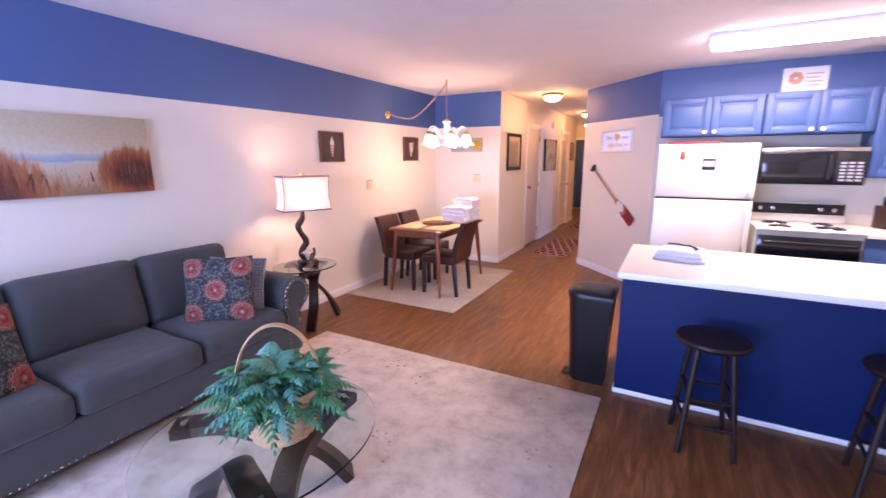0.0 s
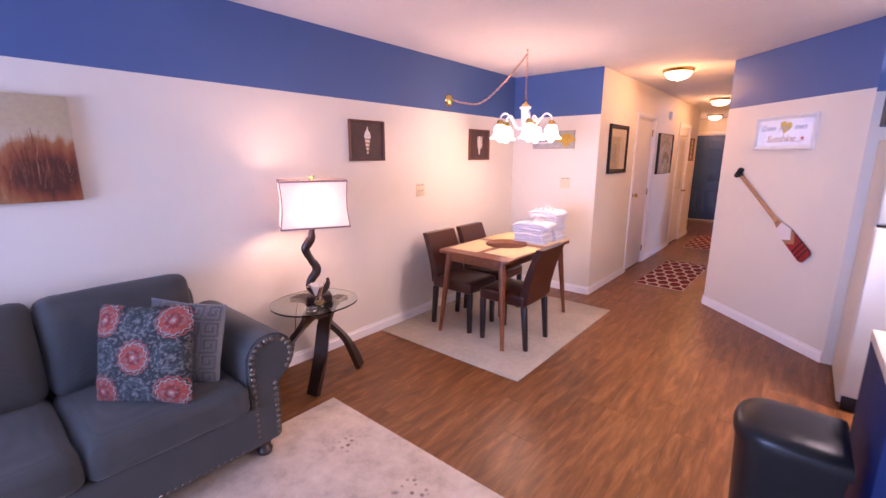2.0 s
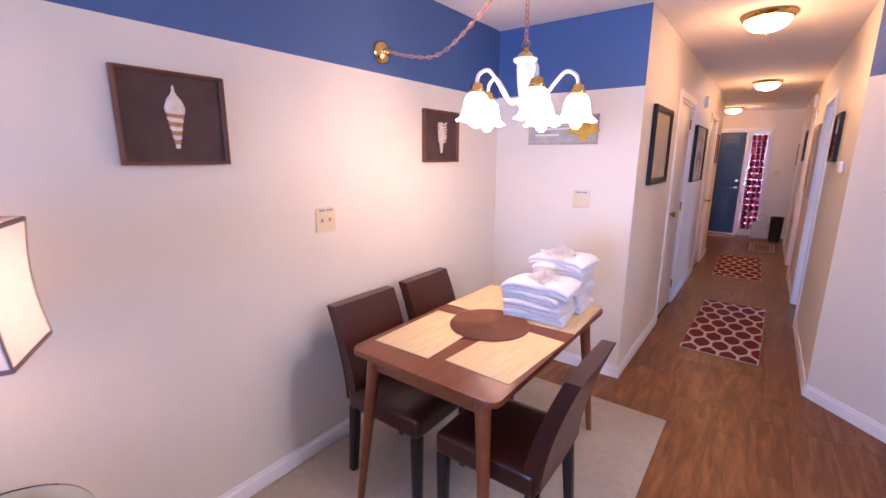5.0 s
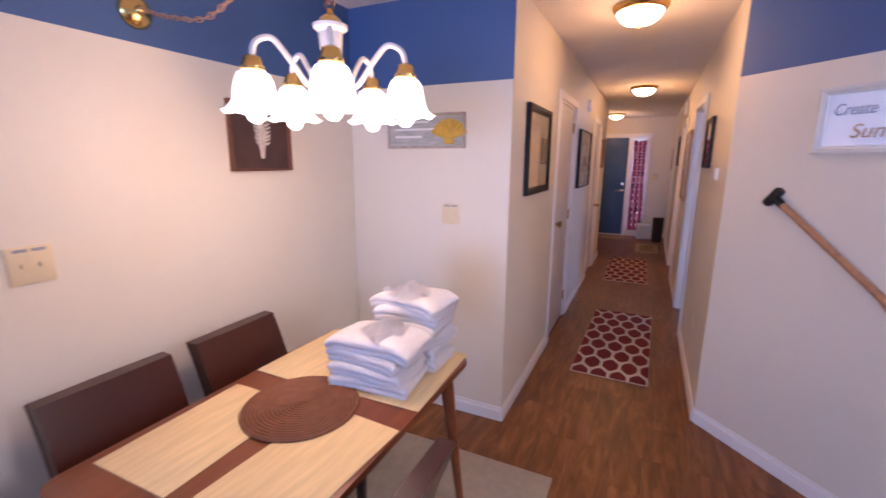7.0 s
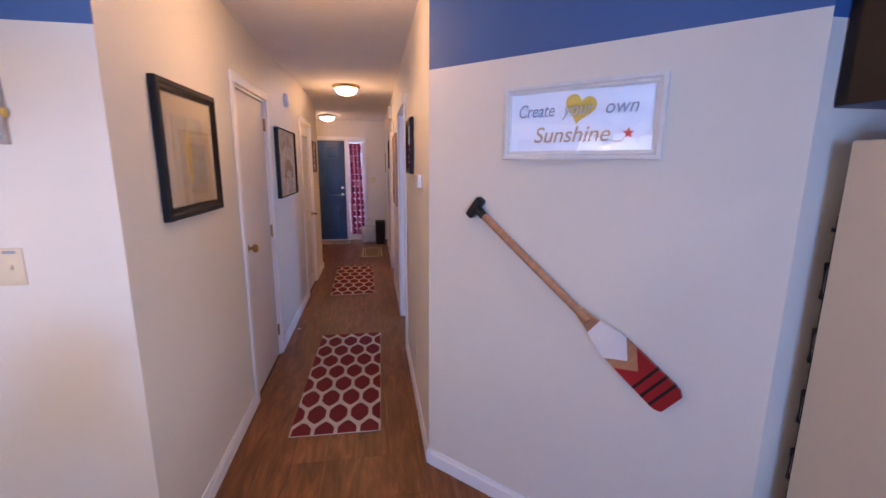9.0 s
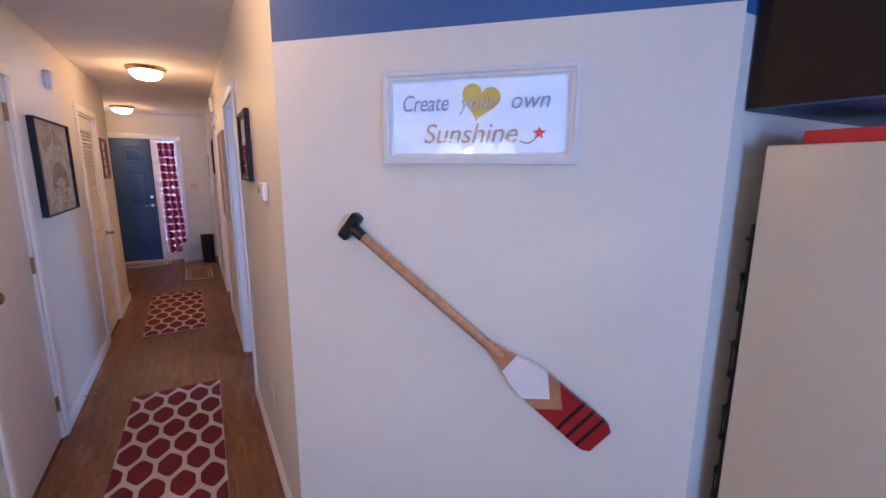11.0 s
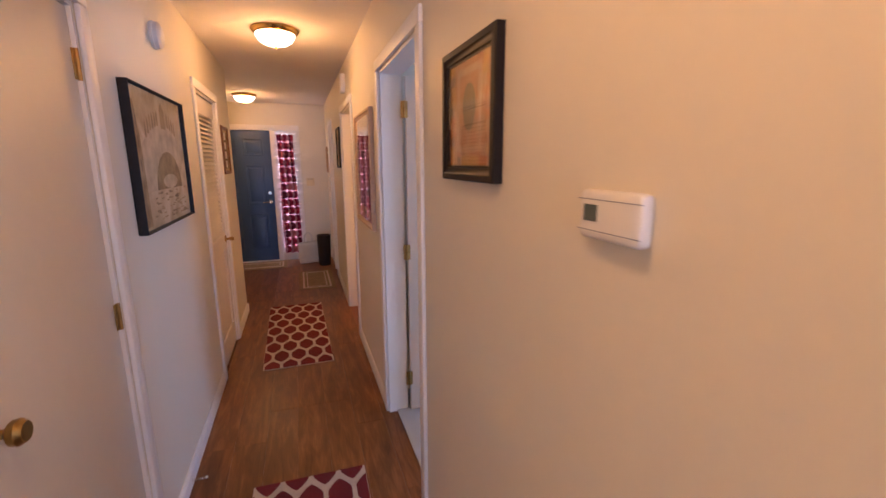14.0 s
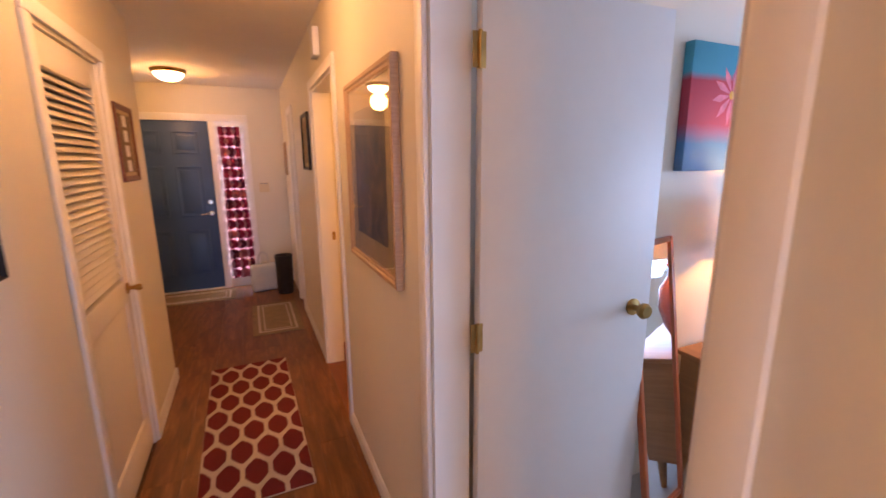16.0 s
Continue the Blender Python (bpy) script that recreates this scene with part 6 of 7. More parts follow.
WEST, EAST = 90, -90   # turns of pictures on walls that look to +x and to -x
for kind, y0, y1 in (("spire", 3.45, 3.805), ("murex", 5.01, 5.365)):
    p = framed("shell_picture", pose(LW, (y0 + y1) / 2, 1.660, 0, 0, WEST), y1 - y0, 0.318, M_BROWNFRAME, 0.012, 0.03, "brown framed shell painting on dark ground", M_SLATE)
    bm = bmesh.new()
    shell_shape(bm, kind, 0.21, 0)
    finish(bm, "shell", [M_SHELLW, M_SHELLB], p, 50, "pale painted seashell", pose(0, -0.016, 0.0))


def shell_sign():
    p = framed("shell_sign", pose(-2.405, AL, 1.722, 0, 0, 0), 0.50, 0.195, M_SANDMAT, 0.014, 0.02, "pale driftwood sign with a golden scallop shell", mat("washed_teal_board", (0.42, 0.44, 0.42), 0.7, vary=0.2, scale=12, stretch=(1, 1, 6)), category="sign")
    bm = bmesh.new()
    cx, cz, r = 0.155, -0.055, 0.115
    for k in range(9):
        a0, a1 = radians(20 + 140 * k / 9), radians(20 + 140 * (k + 1) / 9)
        am = (a0 + a1) / 2
        pts = [(cx, cz), (cx + r * math.cos(a0), cz + r * math.sin(a0)), (cx + r * 1.06 * math.cos(am), cz + r * 1.06 * math.sin(am)), (cx + r * math.cos(a1), cz + r * math.sin(a1))]
        vs = [bm.verts.new((x, -0.013 - (0.008 if i in (0, 2) else 0), z)) for i, (x, z) in enumerate(pts)]
        bm.faces.new(vs)
    add_box(bm, (cx - 0.03, -0.02, cz - 0.02), (cx + 0.03, -0.0095, cz + 0.012), 0.004)
    finish(bm, "scallop", M_GOLD, p, 0, "golden scallop shell")
    bm = bmesh.new()
    for k, w in enumerate((0.22, 0.26, 0.18)):
        add_box(bm, (-0.20, -0.0105, 0.045 - 0.042 * k), (-0.20 + w, -0.0092, 0.058 - 0.042 * k))
    finish(bm, "lettering_bars", M_PAPER, p, 0, "worn white lettering")


def switch_plate(m, name="switch_plate"):
    s = thing(name, m, "ivory double switch plate with two toggles", "light switch", "switch plates")
    box("plate", (-0.058, -0.006, -0.06), (0.058, -0.0005, 0.06), M_IVORY, 0.002, s)
    for x in (-0.023, 0.023):
        box("toggle", (x - 0.005, -0.016, -0.008), (x + 0.005, -0.005, 0.008), M_IVORY, 0.002, s)
        box("label_tape", (x - 0.018, -0.0068, 0.042), (x + 0.018, -0.0058, 0.052), M_GREY, 0, s)
    return s


shell_sign()
sw = switch_plate(pose(LW, 4.262, 1.228, 0, 0, WEST))
copy_thing(sw, pose(-2.238, AL, 1.25, 0, 0, 0))
copy_thing(sw, pose(-1.10, DOORY, 1.25, 0, 0, 0))


# ---- slanting wall ----
SLANT = pose(*DA, 0, 0, 0, DANG)


def sunshine_sign():
    p = framed("sunshine_sign", SLANT @ pose(0.683, 0, 1.735), 0.588, 0.277, M_WHITEFRAME, 0.034, 0.024, "white framed lettered sign with a gold heart", M_PAPER, category="sign", glass=True)
    d = -0.0135
    text_mesh("lettering_create", "Create", 0.068, M_GREY, p, pose(-0.235, d, 0.02, 90) @ Matrix.Diagonal((0.78, 1, 1, 1)), 0.25)
    text_mesh("lettering_your", "your", 0.066, mat("pale_grey_ink", (0.46, 0.47, 0.52), 0.6), p, pose(-0.05, d - 0.0015, 0.02, 90) @ Matrix.Diagonal((0.85, 1, 1, 1)), 0.25)
    text_mesh("lettering_own", "own", 0.068, M_GREY, p, pose(0.098, d, 0.02, 90) @ Matrix.Diagonal((0.94, 1, 1, 1)), 0.25)
    text_mesh("lettering_sunshine", "Sunshine", 0.078, M_OCHRE, p, pose(-0.165, d, -0.075, 90) @ Matrix.Diagonal((1.04, 1.05, 1, 1)), 0.25)
    bm = bmesh.new()
    poly = []
    for k in range(40):
        t = 2 * math.pi * k / 40
        poly.append((0.0036 * 16 * math.sin(t) ** 3, 0.0036 * (13 * math.cos(t) - 5 * math.cos(2 * t) - 2 * math.cos(3 * t) - math.cos(4 * t))))
    add_prism(bm, poly, 0, 0.0008, pose(0.012, d + 0.0012, 0.045, 90, 12))
    finish(bm, "heart", M_GOLD, p, 0, "gold heart")
    bm = bmesh.new()
    poly = [((0.02 if k % 2 == 0 else 0.009) * math.cos(math.pi * k / 5 + 0.3), (0.02 if k % 2 == 0 else 0.009) * math.sin(math.pi * k / 5 + 0.3)) for k in range(10)]
    add_prism(bm, poly, 0, 0.001, pose(0.185, d, -0.05, 90))
    finish(bm, "star", M_REDINK, p, 0, "small red star")
    bm = bmesh.new()
    add_tube(bm, bezier([(0.13, d, -0.072), (0.155, d, -0.078), (0.175, d, -0.066)], 6), 0.002, 5)
    finish(bm, "swash", M_OCHRE, p, 50)


def paddle():
    top, end = Vector((0.260, 1.397)), Vector((1.094, 0.757))
    L = (end - top).length
    ang = math.degrees(math.atan2(-(end - top).y, (end - top).x))
    p = thing("canoe_paddle", SLANT @ pose(top.x, -0.023, top.y, 0, ang), "wooden paddle with black grip and striped red blade", "paddle")
    bm = bmesh.new()
    add_tube(bm, bezier([(0.03, 0, 0), (0.20, 0, 0), (0.5, 0, 0), (0.66, 0, 0)], 6), [0.0165] * 17 + [0.018, 0.019], 14)
    finish(bm, "shaft", M_OAR, p, 60, "honey-coloured wooden shaft")
    bm = bmesh.new()
    add_round_box(bm, (-0.012, -0.022, -0.05), (0.026, 0.022, 0.05), 0.011, 8)
    add_tube(bm, [(0.02, 0, 0), (0.065, 0, 0)], [0.021, 0.018], 14)
    finish(bm, "grip", M_BLACK, p, 50, "black painted grip")

    def half(x):
        t = (x - 0.62) / (L - 0.62)
        return 0.018 + 0.042 * max(0, min(1, t / 0.34)) ** 1.3 if t < 0.34 else 0.060 + 0.004 * (t - 0.34) - 0.016 * max(0, (t - 0.93) / 0.07) ** 2

    def slab(x0, x1, mt, name, label, thick=0.007, grow=0.0, v0=0.0, v1=0.0):
        """A stretch of the blade; v0 and v1 draw its ends out to a point along the middle line."""
        bm = bmesh.new()
        xs = [x0 + (x1 - x0) * k / 10 for k in range(11)]
        poly = [(x, -half(x) - grow) for x in xs] + ([(x1 + v1, 0.0)] if v1 else []) + [(x, half(x) + grow) for x in xs[::-1]] + ([(x0 + v0, 0.0)] if v0 else [])
        add_prism(bm, poly, -thick, thick, pose(0, 0, 0, 90), bevel=0.0 if v0 or v1 else 0.003)
        finish(bm, name, mt, p, 40, label)

    slab(0.615, L - 0.002, M_OAR, "blade", "bare honey-coloured blade")
    slab(0.69, 0.795, M_PORCELAIN, "white_panel", "white painted arrow panel", 0.0074, 0.0004, 0.0, 0.060)
    slab(0.842, L, M_REDPAINT, "red_tip", "red painted tip with a notched edge", 0.0074, 0.0004, 0.062, 0.0)
    for k in range(3):
        slab(0.928 + 0.037 * k, 0.942 + 0.037 * k, M_BLACK, "stripe", "black painted stripe", 0.0079, 0.0008)

sunshine_sign()
paddle()


# ---- hall ----
def trellis_rug(m, w, l):
    r = thing("hall_rug", m, "crimson hall rug with cream trellis pattern", "rug", "trellis rugs in the hall")
    box("pile", (-w / 2, -l / 2, 0.0), (w / 2, l / 2, 0.0075), M_CREAMPILE, 0.003, r, label="cream trellis ground")
    bm = bmesh.new()
    a, row = w / 4, l / 8
    hx, hy, ex, ey = a / 2 - 0.0115, row * 0.545, w / 2 - 0.002, l / 2 - 0.002
    for j in range(9):
        for i in range(-1, 5):
            cx, cy = -w / 2 + (i + 0.5 + 0.5 * (j % 2)) * a, -l / 2 + (j + 0.12) * row
            vs = [-1 + k / 9 for k in range(19)]
            wide = [hx * min(1.0, 1.38 * max(0.0, 1 - abs(v)) ** 0.72) for v in vs]
            ring = [(cx + q, cy + hy * v) for v, q in zip(vs, wide)] + [(cx - q, cy + hy * v) for v, q in list(zip(vs, wide))[-2:0:-1]]
            ring = [(max(-ex, min(ex, x)), max(-ey, min(ey, y))) for x, y in ring]
            if max(p[0] for p in ring) - min(p[0] for p in ring) > 0.01 and max(p[1] for p in ring) - min(p[1] for p in ring) > 0.01:
                flat = [p for k, p in enumerate(ring) if p != ring[k - 1]]
                add_prism(bm, flat, 0.0070, 0.0092)
    tagged(finish(bm, "crimson_cells", M_RED, r, 0, "crimson rounded cells of the trellis"), kind="stuff")
    return r


trellis_rug(pose(-1.335, 7.52, 0.0015, 0, 0, -1.0), 0.535, 1.53)
trellis_rug(pose(-1.385, 10.335, 0.0015, 0, 0, 1.0), 0.53, 1.53)


def door_mat(m, w, l):
    d = thing("door_mat", m, "tan woven door mat with pale border lines", "mat", "door mats")
    box("weave", (-w / 2, -l / 2, 0), (w / 2, l / 2, 0.008), M_TAN, 0.002, d)
    bm = bmesh.new()
    for s, t in ((0.05, 0.022), (0.10, 0.012)):
        a, b = w / 2 - s, l / 2 - s
        for p, q in (((-a, -b), (-a + t, b)), ((a - t, -b), (a, b)), ((-a + t, -b), (a - t, -b + t)), ((-a + t, b - t), (a - t, b))):
            add_box(bm, (*p, 0.0075), (*q, 0.0092))
    finish(bm, "border", M_CREAMPILE, d, 0, "pale border lines")
    return d


dm = door_mat(pose(-1.14, 12.145, 0.0015), 0.45, 0.93)
copy_thing(dm, pose(-2.0, 13.22, 0.0015, 0, 0, 90))


def painting_mat(name, stops, scale, distort=1.5):
    m, nt, b = nodes_of(name)
    b.inputs["Roughness"].default_value = 0.6
    n = noise_of(nt, scale, 7)
    n.node.inputs["Distortion"].default_value = distort
    c = ramp(nt, n, stops)
    c = mixed(nt, 0.5, c, ramp(nt, noise_of(nt, scale * 9, 4), ((0.3, (0.75, 0.74, 0.72)), (0.7, (1, 1, 1)))), "MULTIPLY")
    nt.links.new(c, b.inputs["Base Color"])
    return m


M_BRIDGEBG = painting_mat("sepia_wash", ((0.25, (0.28, 0.195, 0.095)), (0.45, (0.43, 0.33, 0.205)), (0.7, (0.58, 0.48, 0.355))), 4)
M_SEPIA = mat("sepia_paint", (0.19, 0.135, 0.08), 0.7, vary=0.4, scale=14)
M_SEPIAL = mat("pale_sepia_paint", (0.46, 0.365, 0.255), 0.7, vary=0.25, scale=14)
M_SEPIAM = mat("mid_sepia_paint", (0.29, 0.205, 0.115), 0.7, vary=0.35, scale=14)


def bridge_picture():
    w, h = 0.81, 0.590
    p = framed("bridge_picture", pose(HL, 8.63, 1.578, 0, 0, WEST), w, h, M_DARKFRAME, 0.007, 0.036, "large sepia print of an arched stone bridge", M_BRIDGEBG)

    def flat(polys, y, mt, nm):
        bm = bmesh.new()
        for poly in polys:
            bm.faces.new([bm.verts.new((x * 0.80, y, z * 0.95)) for x, z in poly])
        o = finish(bm, nm, mt, p, 0)
        if len(polys) > 1:
            tagged(o, kind="stuff")

    def deck(x):
        return 0.055 + 0.115 * (1 - ((x - 0.06) / 0.42) ** 2)

    xs = [-0.36 + 0.84 * k / 24 for k in range(25)]
    arch = [(0.09 + 0.265 * math.cos(a), -0.14 + 0.18 * math.sin(a)) for a in [radians(q) for q in range(180, -1, -12)]]
    body = [(x, deck(x)) for x in xs] + [(0.48, -0.14)] + arch[::-1] + [(-0.36, -0.14)]
    flat([body], -0.0170, M_SEPIAL, "bridge")
    flat([[(-0.18, -0.135), *arch, (0.36, -0.135)]], -0.0168, mat("arch_shade_paint", (0.25, 0.175, 0.09), 0.7, vary=0.5, scale=9), "arch_shade")
    flat([[(x - 0.014, deck(x) - 0.005), (x + 0.014, deck(x) - 0.005), (x + 0.014, deck(x) + 0.052), (x, deck(x) + 0.07), (x - 0.014, deck(x) + 0.052)] for x in (-0.26, -0.215, -0.17, -0.125, -0.08, -0.035, 0.17, 0.215, 0.26, 0.305)], -0.0173, M_SEPIAM, "arcade")
    flat([[(0.03, 0.15), (0.12, 0.15), (0.12, 0.24), (0.075, 0.275), (0.03, 0.24)]], -0.0172, M_SEPIAM, "portico")
    flat([[(-0.48, -0.29), (-0.34, -0.29), (-0.36, 0.1), (-0.40, 0.24), (-0.48, 0.26)]], -0.0175, M_SEPIAM, "house_front")
    flat([[(-0.47 + 0.035 * k, z), (-0.455 + 0.035 * k, z), (-0.455 + 0.035 * k, z + 0.05), (-0.47 + 0.035 * k, z + 0.05)] for k in range(3) for z in (-0.05, 0.05, 0.13)], -0.0178, M_SEPIA, "windows")
    rnd = random.Random(9)
    flat([[(x, z), (x + s, z + rnd.uniform(-0.004, 0.004)), (x + s * 0.9, z + 0.006), (x + 0.004, z + 0.007)] for x, z, s in [(rnd.uniform(-0.3, 0.38), rnd.uniform(-0.28, -0.15), rnd.uniform(0.03, 0.09)) for _ in range(60)]], -0.0174, M_SEPIAM, "ripples")
    flat([[(0.10 + 0.15 * math.cos(a), -0.105 + 0.035 * math.sin(a)) for a in [radians(q) for q in range(0, 360, 20)]]], -0.0169, M_SEPIAL, "far_bank")
    flat([[(0.14, -0.185), (0.20, -0.195), (0.24, -0.185), (0.19, -0.172)]], -0.0179, M_SEPIA, "boat")


bridge_picture()
p = framed("dark_framed_print", pose(HL, 6.50, 1.620, 0, 0, WEST), 0.60, 0.545, M_DARKFRAME, 0.05, 0.03, "dark framed print with wide cream mount", painting_mat("muted_figure_wash", ((0.3, (0.30, 0.26, 0.20)), (0.5, (0.44, 0.37, 0.26)), (0.7, (0.50, 0.44, 0.36))), 5), 0.075, glass=True)
bm = bmesh.new()
bm.faces.new([bm.verts.new((x, -0.0160, z)) for x, z in ((-0.05, -0.13), (-0.02, -0.13), (-0.005, 0.0), (-0.03, 0.12), (-0.06, 0.05))])
finish(bm, "yellow_form", M_GOLD, p, 0, "yellow painted form")

M_TERRA = painting_mat("terracotta_wash", ((0.3, (0.25, 0.07, 0.03)), (0.45, (0.42, 0.14, 0.06)), (0.6, (0.36, 0.20, 0.13)), (0.75, (0.50, 0.26, 0.10))), 9)
p = framed("portal_picture", pose(HR, 7.384, 1.692, 0, 0, EAST), 0.37, 0.355, M_DARKFRAME, 0.042, 0.026, "black framed terracotta print of an oval window", M_TERRA, glass=True)
bm = bmesh.new()
poly = [(0.045 * math.cos(a), 0.061 * math.sin(a)) for a in [2 * math.pi * k / 28 for k in range(28)]]
add_prism(bm, [(x * 1.0, y) for x, y in poly], 0, 0.0006, pose(0.004, -0.0128, 0.016, 90))
finish(bm, "oval_window", mat("dark_bronze_ink", (0.07, 0.05, 0.035), 0.6, vary=0.3, scale=30), p, 0, "dark oval window")
bm = bmesh.new()
for a, b in (((-0.085, -0.085), (-0.065, 0.10)), ((0.065, -0.085), (0.085, 0.10)), ((-0.085, 0.10), (0.085, 0.118)), ((-0.10, -0.10), (0.10, -0.085))):
    add_box(bm, (a[0], -0.0126, a[1]), (b[0], -0.0119, b[1]))
masonry = bmesh.new()
rnd = random.Random(6)
for k in range(10):
    x, z = -0.145 + rnd.uniform(0, 0.015), -0.137 + 0.0275 * k
    while x < 0.125:
        wide = min(rnd.uniform(0.028, 0.055), 0.145 - x)
        if x + wide < -0.092 or x > 0.088 or z < -0.115 or z > 0.115:
            add_box(masonry, (x, -0.0118 - rnd.uniform(0.0002, 0.0006), z), (x + wide - 0.002, -0.0117, z + 0.0255), mi=rnd.randrange(3))
        x += wide
tagged(finish(masonry, "masonry_blocks", [mat("burnt_orange_ink", (0.36, 0.10, 0.03), 0.7, vary=0.3, scale=25), mat("ochre_block_ink", (0.42, 0.22, 0.06), 0.7, vary=0.3, scale=25), mat("grey_block_ink", (0.16, 0.10, 0.08), 0.7, vary=0.3, scale=25)], p, 0, "worn masonry blocks"), kind="stuff")
finish(bm, "stone_surround", mat("dusty_rose_ink", (0.42, 0.25, 0.19), 0.7, vary=0.2, scale=20), p, 0, "rosy stone surround")

framed("tall_print", pose(HR, 9.318, 1.512, 0, 0, EAST), 0.697, 0.762, M_PALEWOOD, 0.04, 0.03, "pale wood framed dark print behind glass", painting_mat("dusk_wash", ((0.3, (0.03, 0.03, 0.045)), (0.5, (0.10, 0.07, 0.07)), (0.7, (0.22, 0.14, 0.12))), 5), 0.085, glass=True)
framed("small_dark_print", pose(HR, 11.25, 1.715, 0, 0, EAST), 0.36, 0.43, M_DARKFRAME, 0.025, 0.022, "small black framed print on the hall wall", M_SEPIAM, 0.03)
framed("slim_wood_print", pose(HR, 13.28, 1.60, 0, 0, EAST), 0.20, 0.39, M_PALEWOOD, 0.02, 0.02, "slim wood framed print near the entrance", M_SEPIAL)
p = framed("square_series_print", pose(HL, 10.59, 1.668, 0, 0, WEST), 0.36, 0.41, M_BROWNFRAME, 0.03, 0.022, "brown framed print of small pale squares", M_SEPIA, 0.02)
bm = bmesh.new()
for k in range(4):
    add_box(bm, (-0.04, -0.0128, -0.15 + 0.08 * k), (0.04, -0.0118, -0.09 + 0.08 * k))
finish(bm, "squares", M_PAPER, p, 0, "pale square panels")


def hall_fixtures():
    base = None
    for x, y in HALL_LIGHTS:
        m = pose(x, y, CEIL)
        if base is None:
            base = thing("ceiling_light", m, "lit frosted dome ceiling light with brass rim", "ceiling light", "hall ceiling lights")
            bm = bmesh.new()
            add_lathe(bm, [(0.0001, 0.0), (0.150, 0.0), (0.155, -0.010), (0.148, -0.022), (0.135, -0.034), (0.118, -0.036)], 36)
            finish(bm, "pan", M_BRASS, base, 40, "polished brass rim")
            bm = bmesh.new()
            add_lathe(bm, [(0.128, -0.033), (0.124, -0.05), (0.108, -0.075), (0.078, -0.095), (0.04, -0.106), (0.0001, -0.109)], 36)
            finish(bm, "dome", M_DOME, base, 60, "glowing ribbed glass dome")
            bm = bmesh.new()
            add_lathe(bm, capped([(0.008, -0.106), (0.010, -0.114), (0.005, -0.122)]), 14)
            finish(bm, "finial", M_BRASS, base, 40)
        else:
            copy_thing(base, m)
    s = thing("smoke_detector", pose(HL, 8.78, 2.155, 0, 90), "round white smoke detector high on the wall", "smoke detector")
    bm = bmesh.new()
    add_lathe(bm, capped([(0.062, 0.0005), (0.064, 0.014), (0.060, 0.016), (0.058, 0.03), (0.045, 0.04), (0.02, 0.043)]), 32)
    finish(bm, "case", M_WHITEPLASTIC, s, 40)
    t = thing("thermostat", pose(HR, 6.80, 1.485, 0, 0, EAST) @ Matrix.Diagonal((0.88, 0.8, 0.80, 1)), "white plastic thermostat with small grey display", "thermostat")
    bm = bmesh.new()
    add_round_box(bm, (-0.078, -0.032, -0.048), (0.078, -0.0005, 0.048), 0.012, 8)
    finish(bm, "case", M_WHITEPLASTIC, t, 50)
    box("display", (-0.06, -0.0335, -0.012), (-0.025, -0.0315, 0.02), mat("lcd_grey", (0.10, 0.12, 0.10), 0.2), 0, t)
    for z in (0.030, -0.030):
        box("groove", (-0.0785, -0.0324, z - 0.001), (0.0785, -0.0316, z + 0.001), M_GREY, 0, t)
    o = thing("outlet", pose(HR, 7.09, 0.40, 0, 0, EAST), "ivory electrical outlet low on the wall", "outlet")
    box("plate", (-0.035, -0.006, -0.057), (0.035, -0.0005, 0.057), M_IVORY, 0.002, o)
    for z in (-0.025, 0.025):
        box("socket", (-0.016, -0.008, z - 0.015), (0.016, -0.0055, z + 0.015), M_IVORY, 0.002, o)
    c = thing("door_chime", pose(HR, 10.46, 2.26, 0, 0, EAST), "small white door chime box on the wall", "chime")
    box("case", (-0.06, -0.04, -0.08), (0.06, -0.0005, 0.08), M_WHITEPLASTIC, 0.006, c)
    v = thing("floor_stop", pose(HL + 0.016, 8.40, 0.04, 0, 90), "spring door stop on the skirting board", "door stop")
    bm = bmesh.new()
    add_tube(bm, [(0.006 * math.cos(k * 0.9), 0.006 * math.sin(k * 0.9), k * 0.0012) for k in range(50)], 0.0012, 5)
    add_lathe(bm, capped([(0.008, 0.058), (0.009, 0.068), (0.006, 0.072)]), 12)
    finish(bm, "spring", M_NICKEL, v, 50)


def entry_things():
    b = thing("tote_bag", pose(-1.20, 13.22, 0.0015, 0, 0, 8), "white canvas tote bag standing on the floor", "bag")
    bm = bmesh.new()
    add_round_box(bm, (-0.15, -0.07, 0.0), (0.15, 0.07, 0.33), 0.03, 10, 0.02, 1, seed=3)
    finish(bm, "body", M_BAG, b, 60)
    bm = bmesh.new()
    add_tube(bm, bezier([(-0.06, 0, 0.32), (-0.05, 0, 0.43), (0.0, 0, 0.48), (0.05, 0, 0.43), (0.06, 0, 0.32)], 6), 0.010, 8, flat=(1.2, 0.4))
    finish(bm, "strap", M_BAG, b, 60)
    c = thing("umbrella_bin", pose(-0.975, 13.0, 0.0), "tall dark woven cylindrical bin", "bin")
    bm = bmesh.new()
    add_lathe(bm, [(0.0001, 0.0), (0.085, 0.0), (0.09, 0.02), (0.098, 0.44), (0.103, 0.45), (0.103, 0.47), (0.092, 0.47), (0.088, 0.05), (0.0001, 0.04)], 32)
    for k in range(14):
        add_tube(bm, [((0.093 + 0.006 * k / 14) * math.cos(2 * math.pi * i / 32), (0.093 + 0.006 * k / 14) * math.sin(2 * math.pi * i / 32), 0.03 + 0.03 * k) for i in range(32)], 0.004, 5, True)
    finish(bm, "basketwork", M_BIN, c, 50)


hall_fixtures()
entry_things()


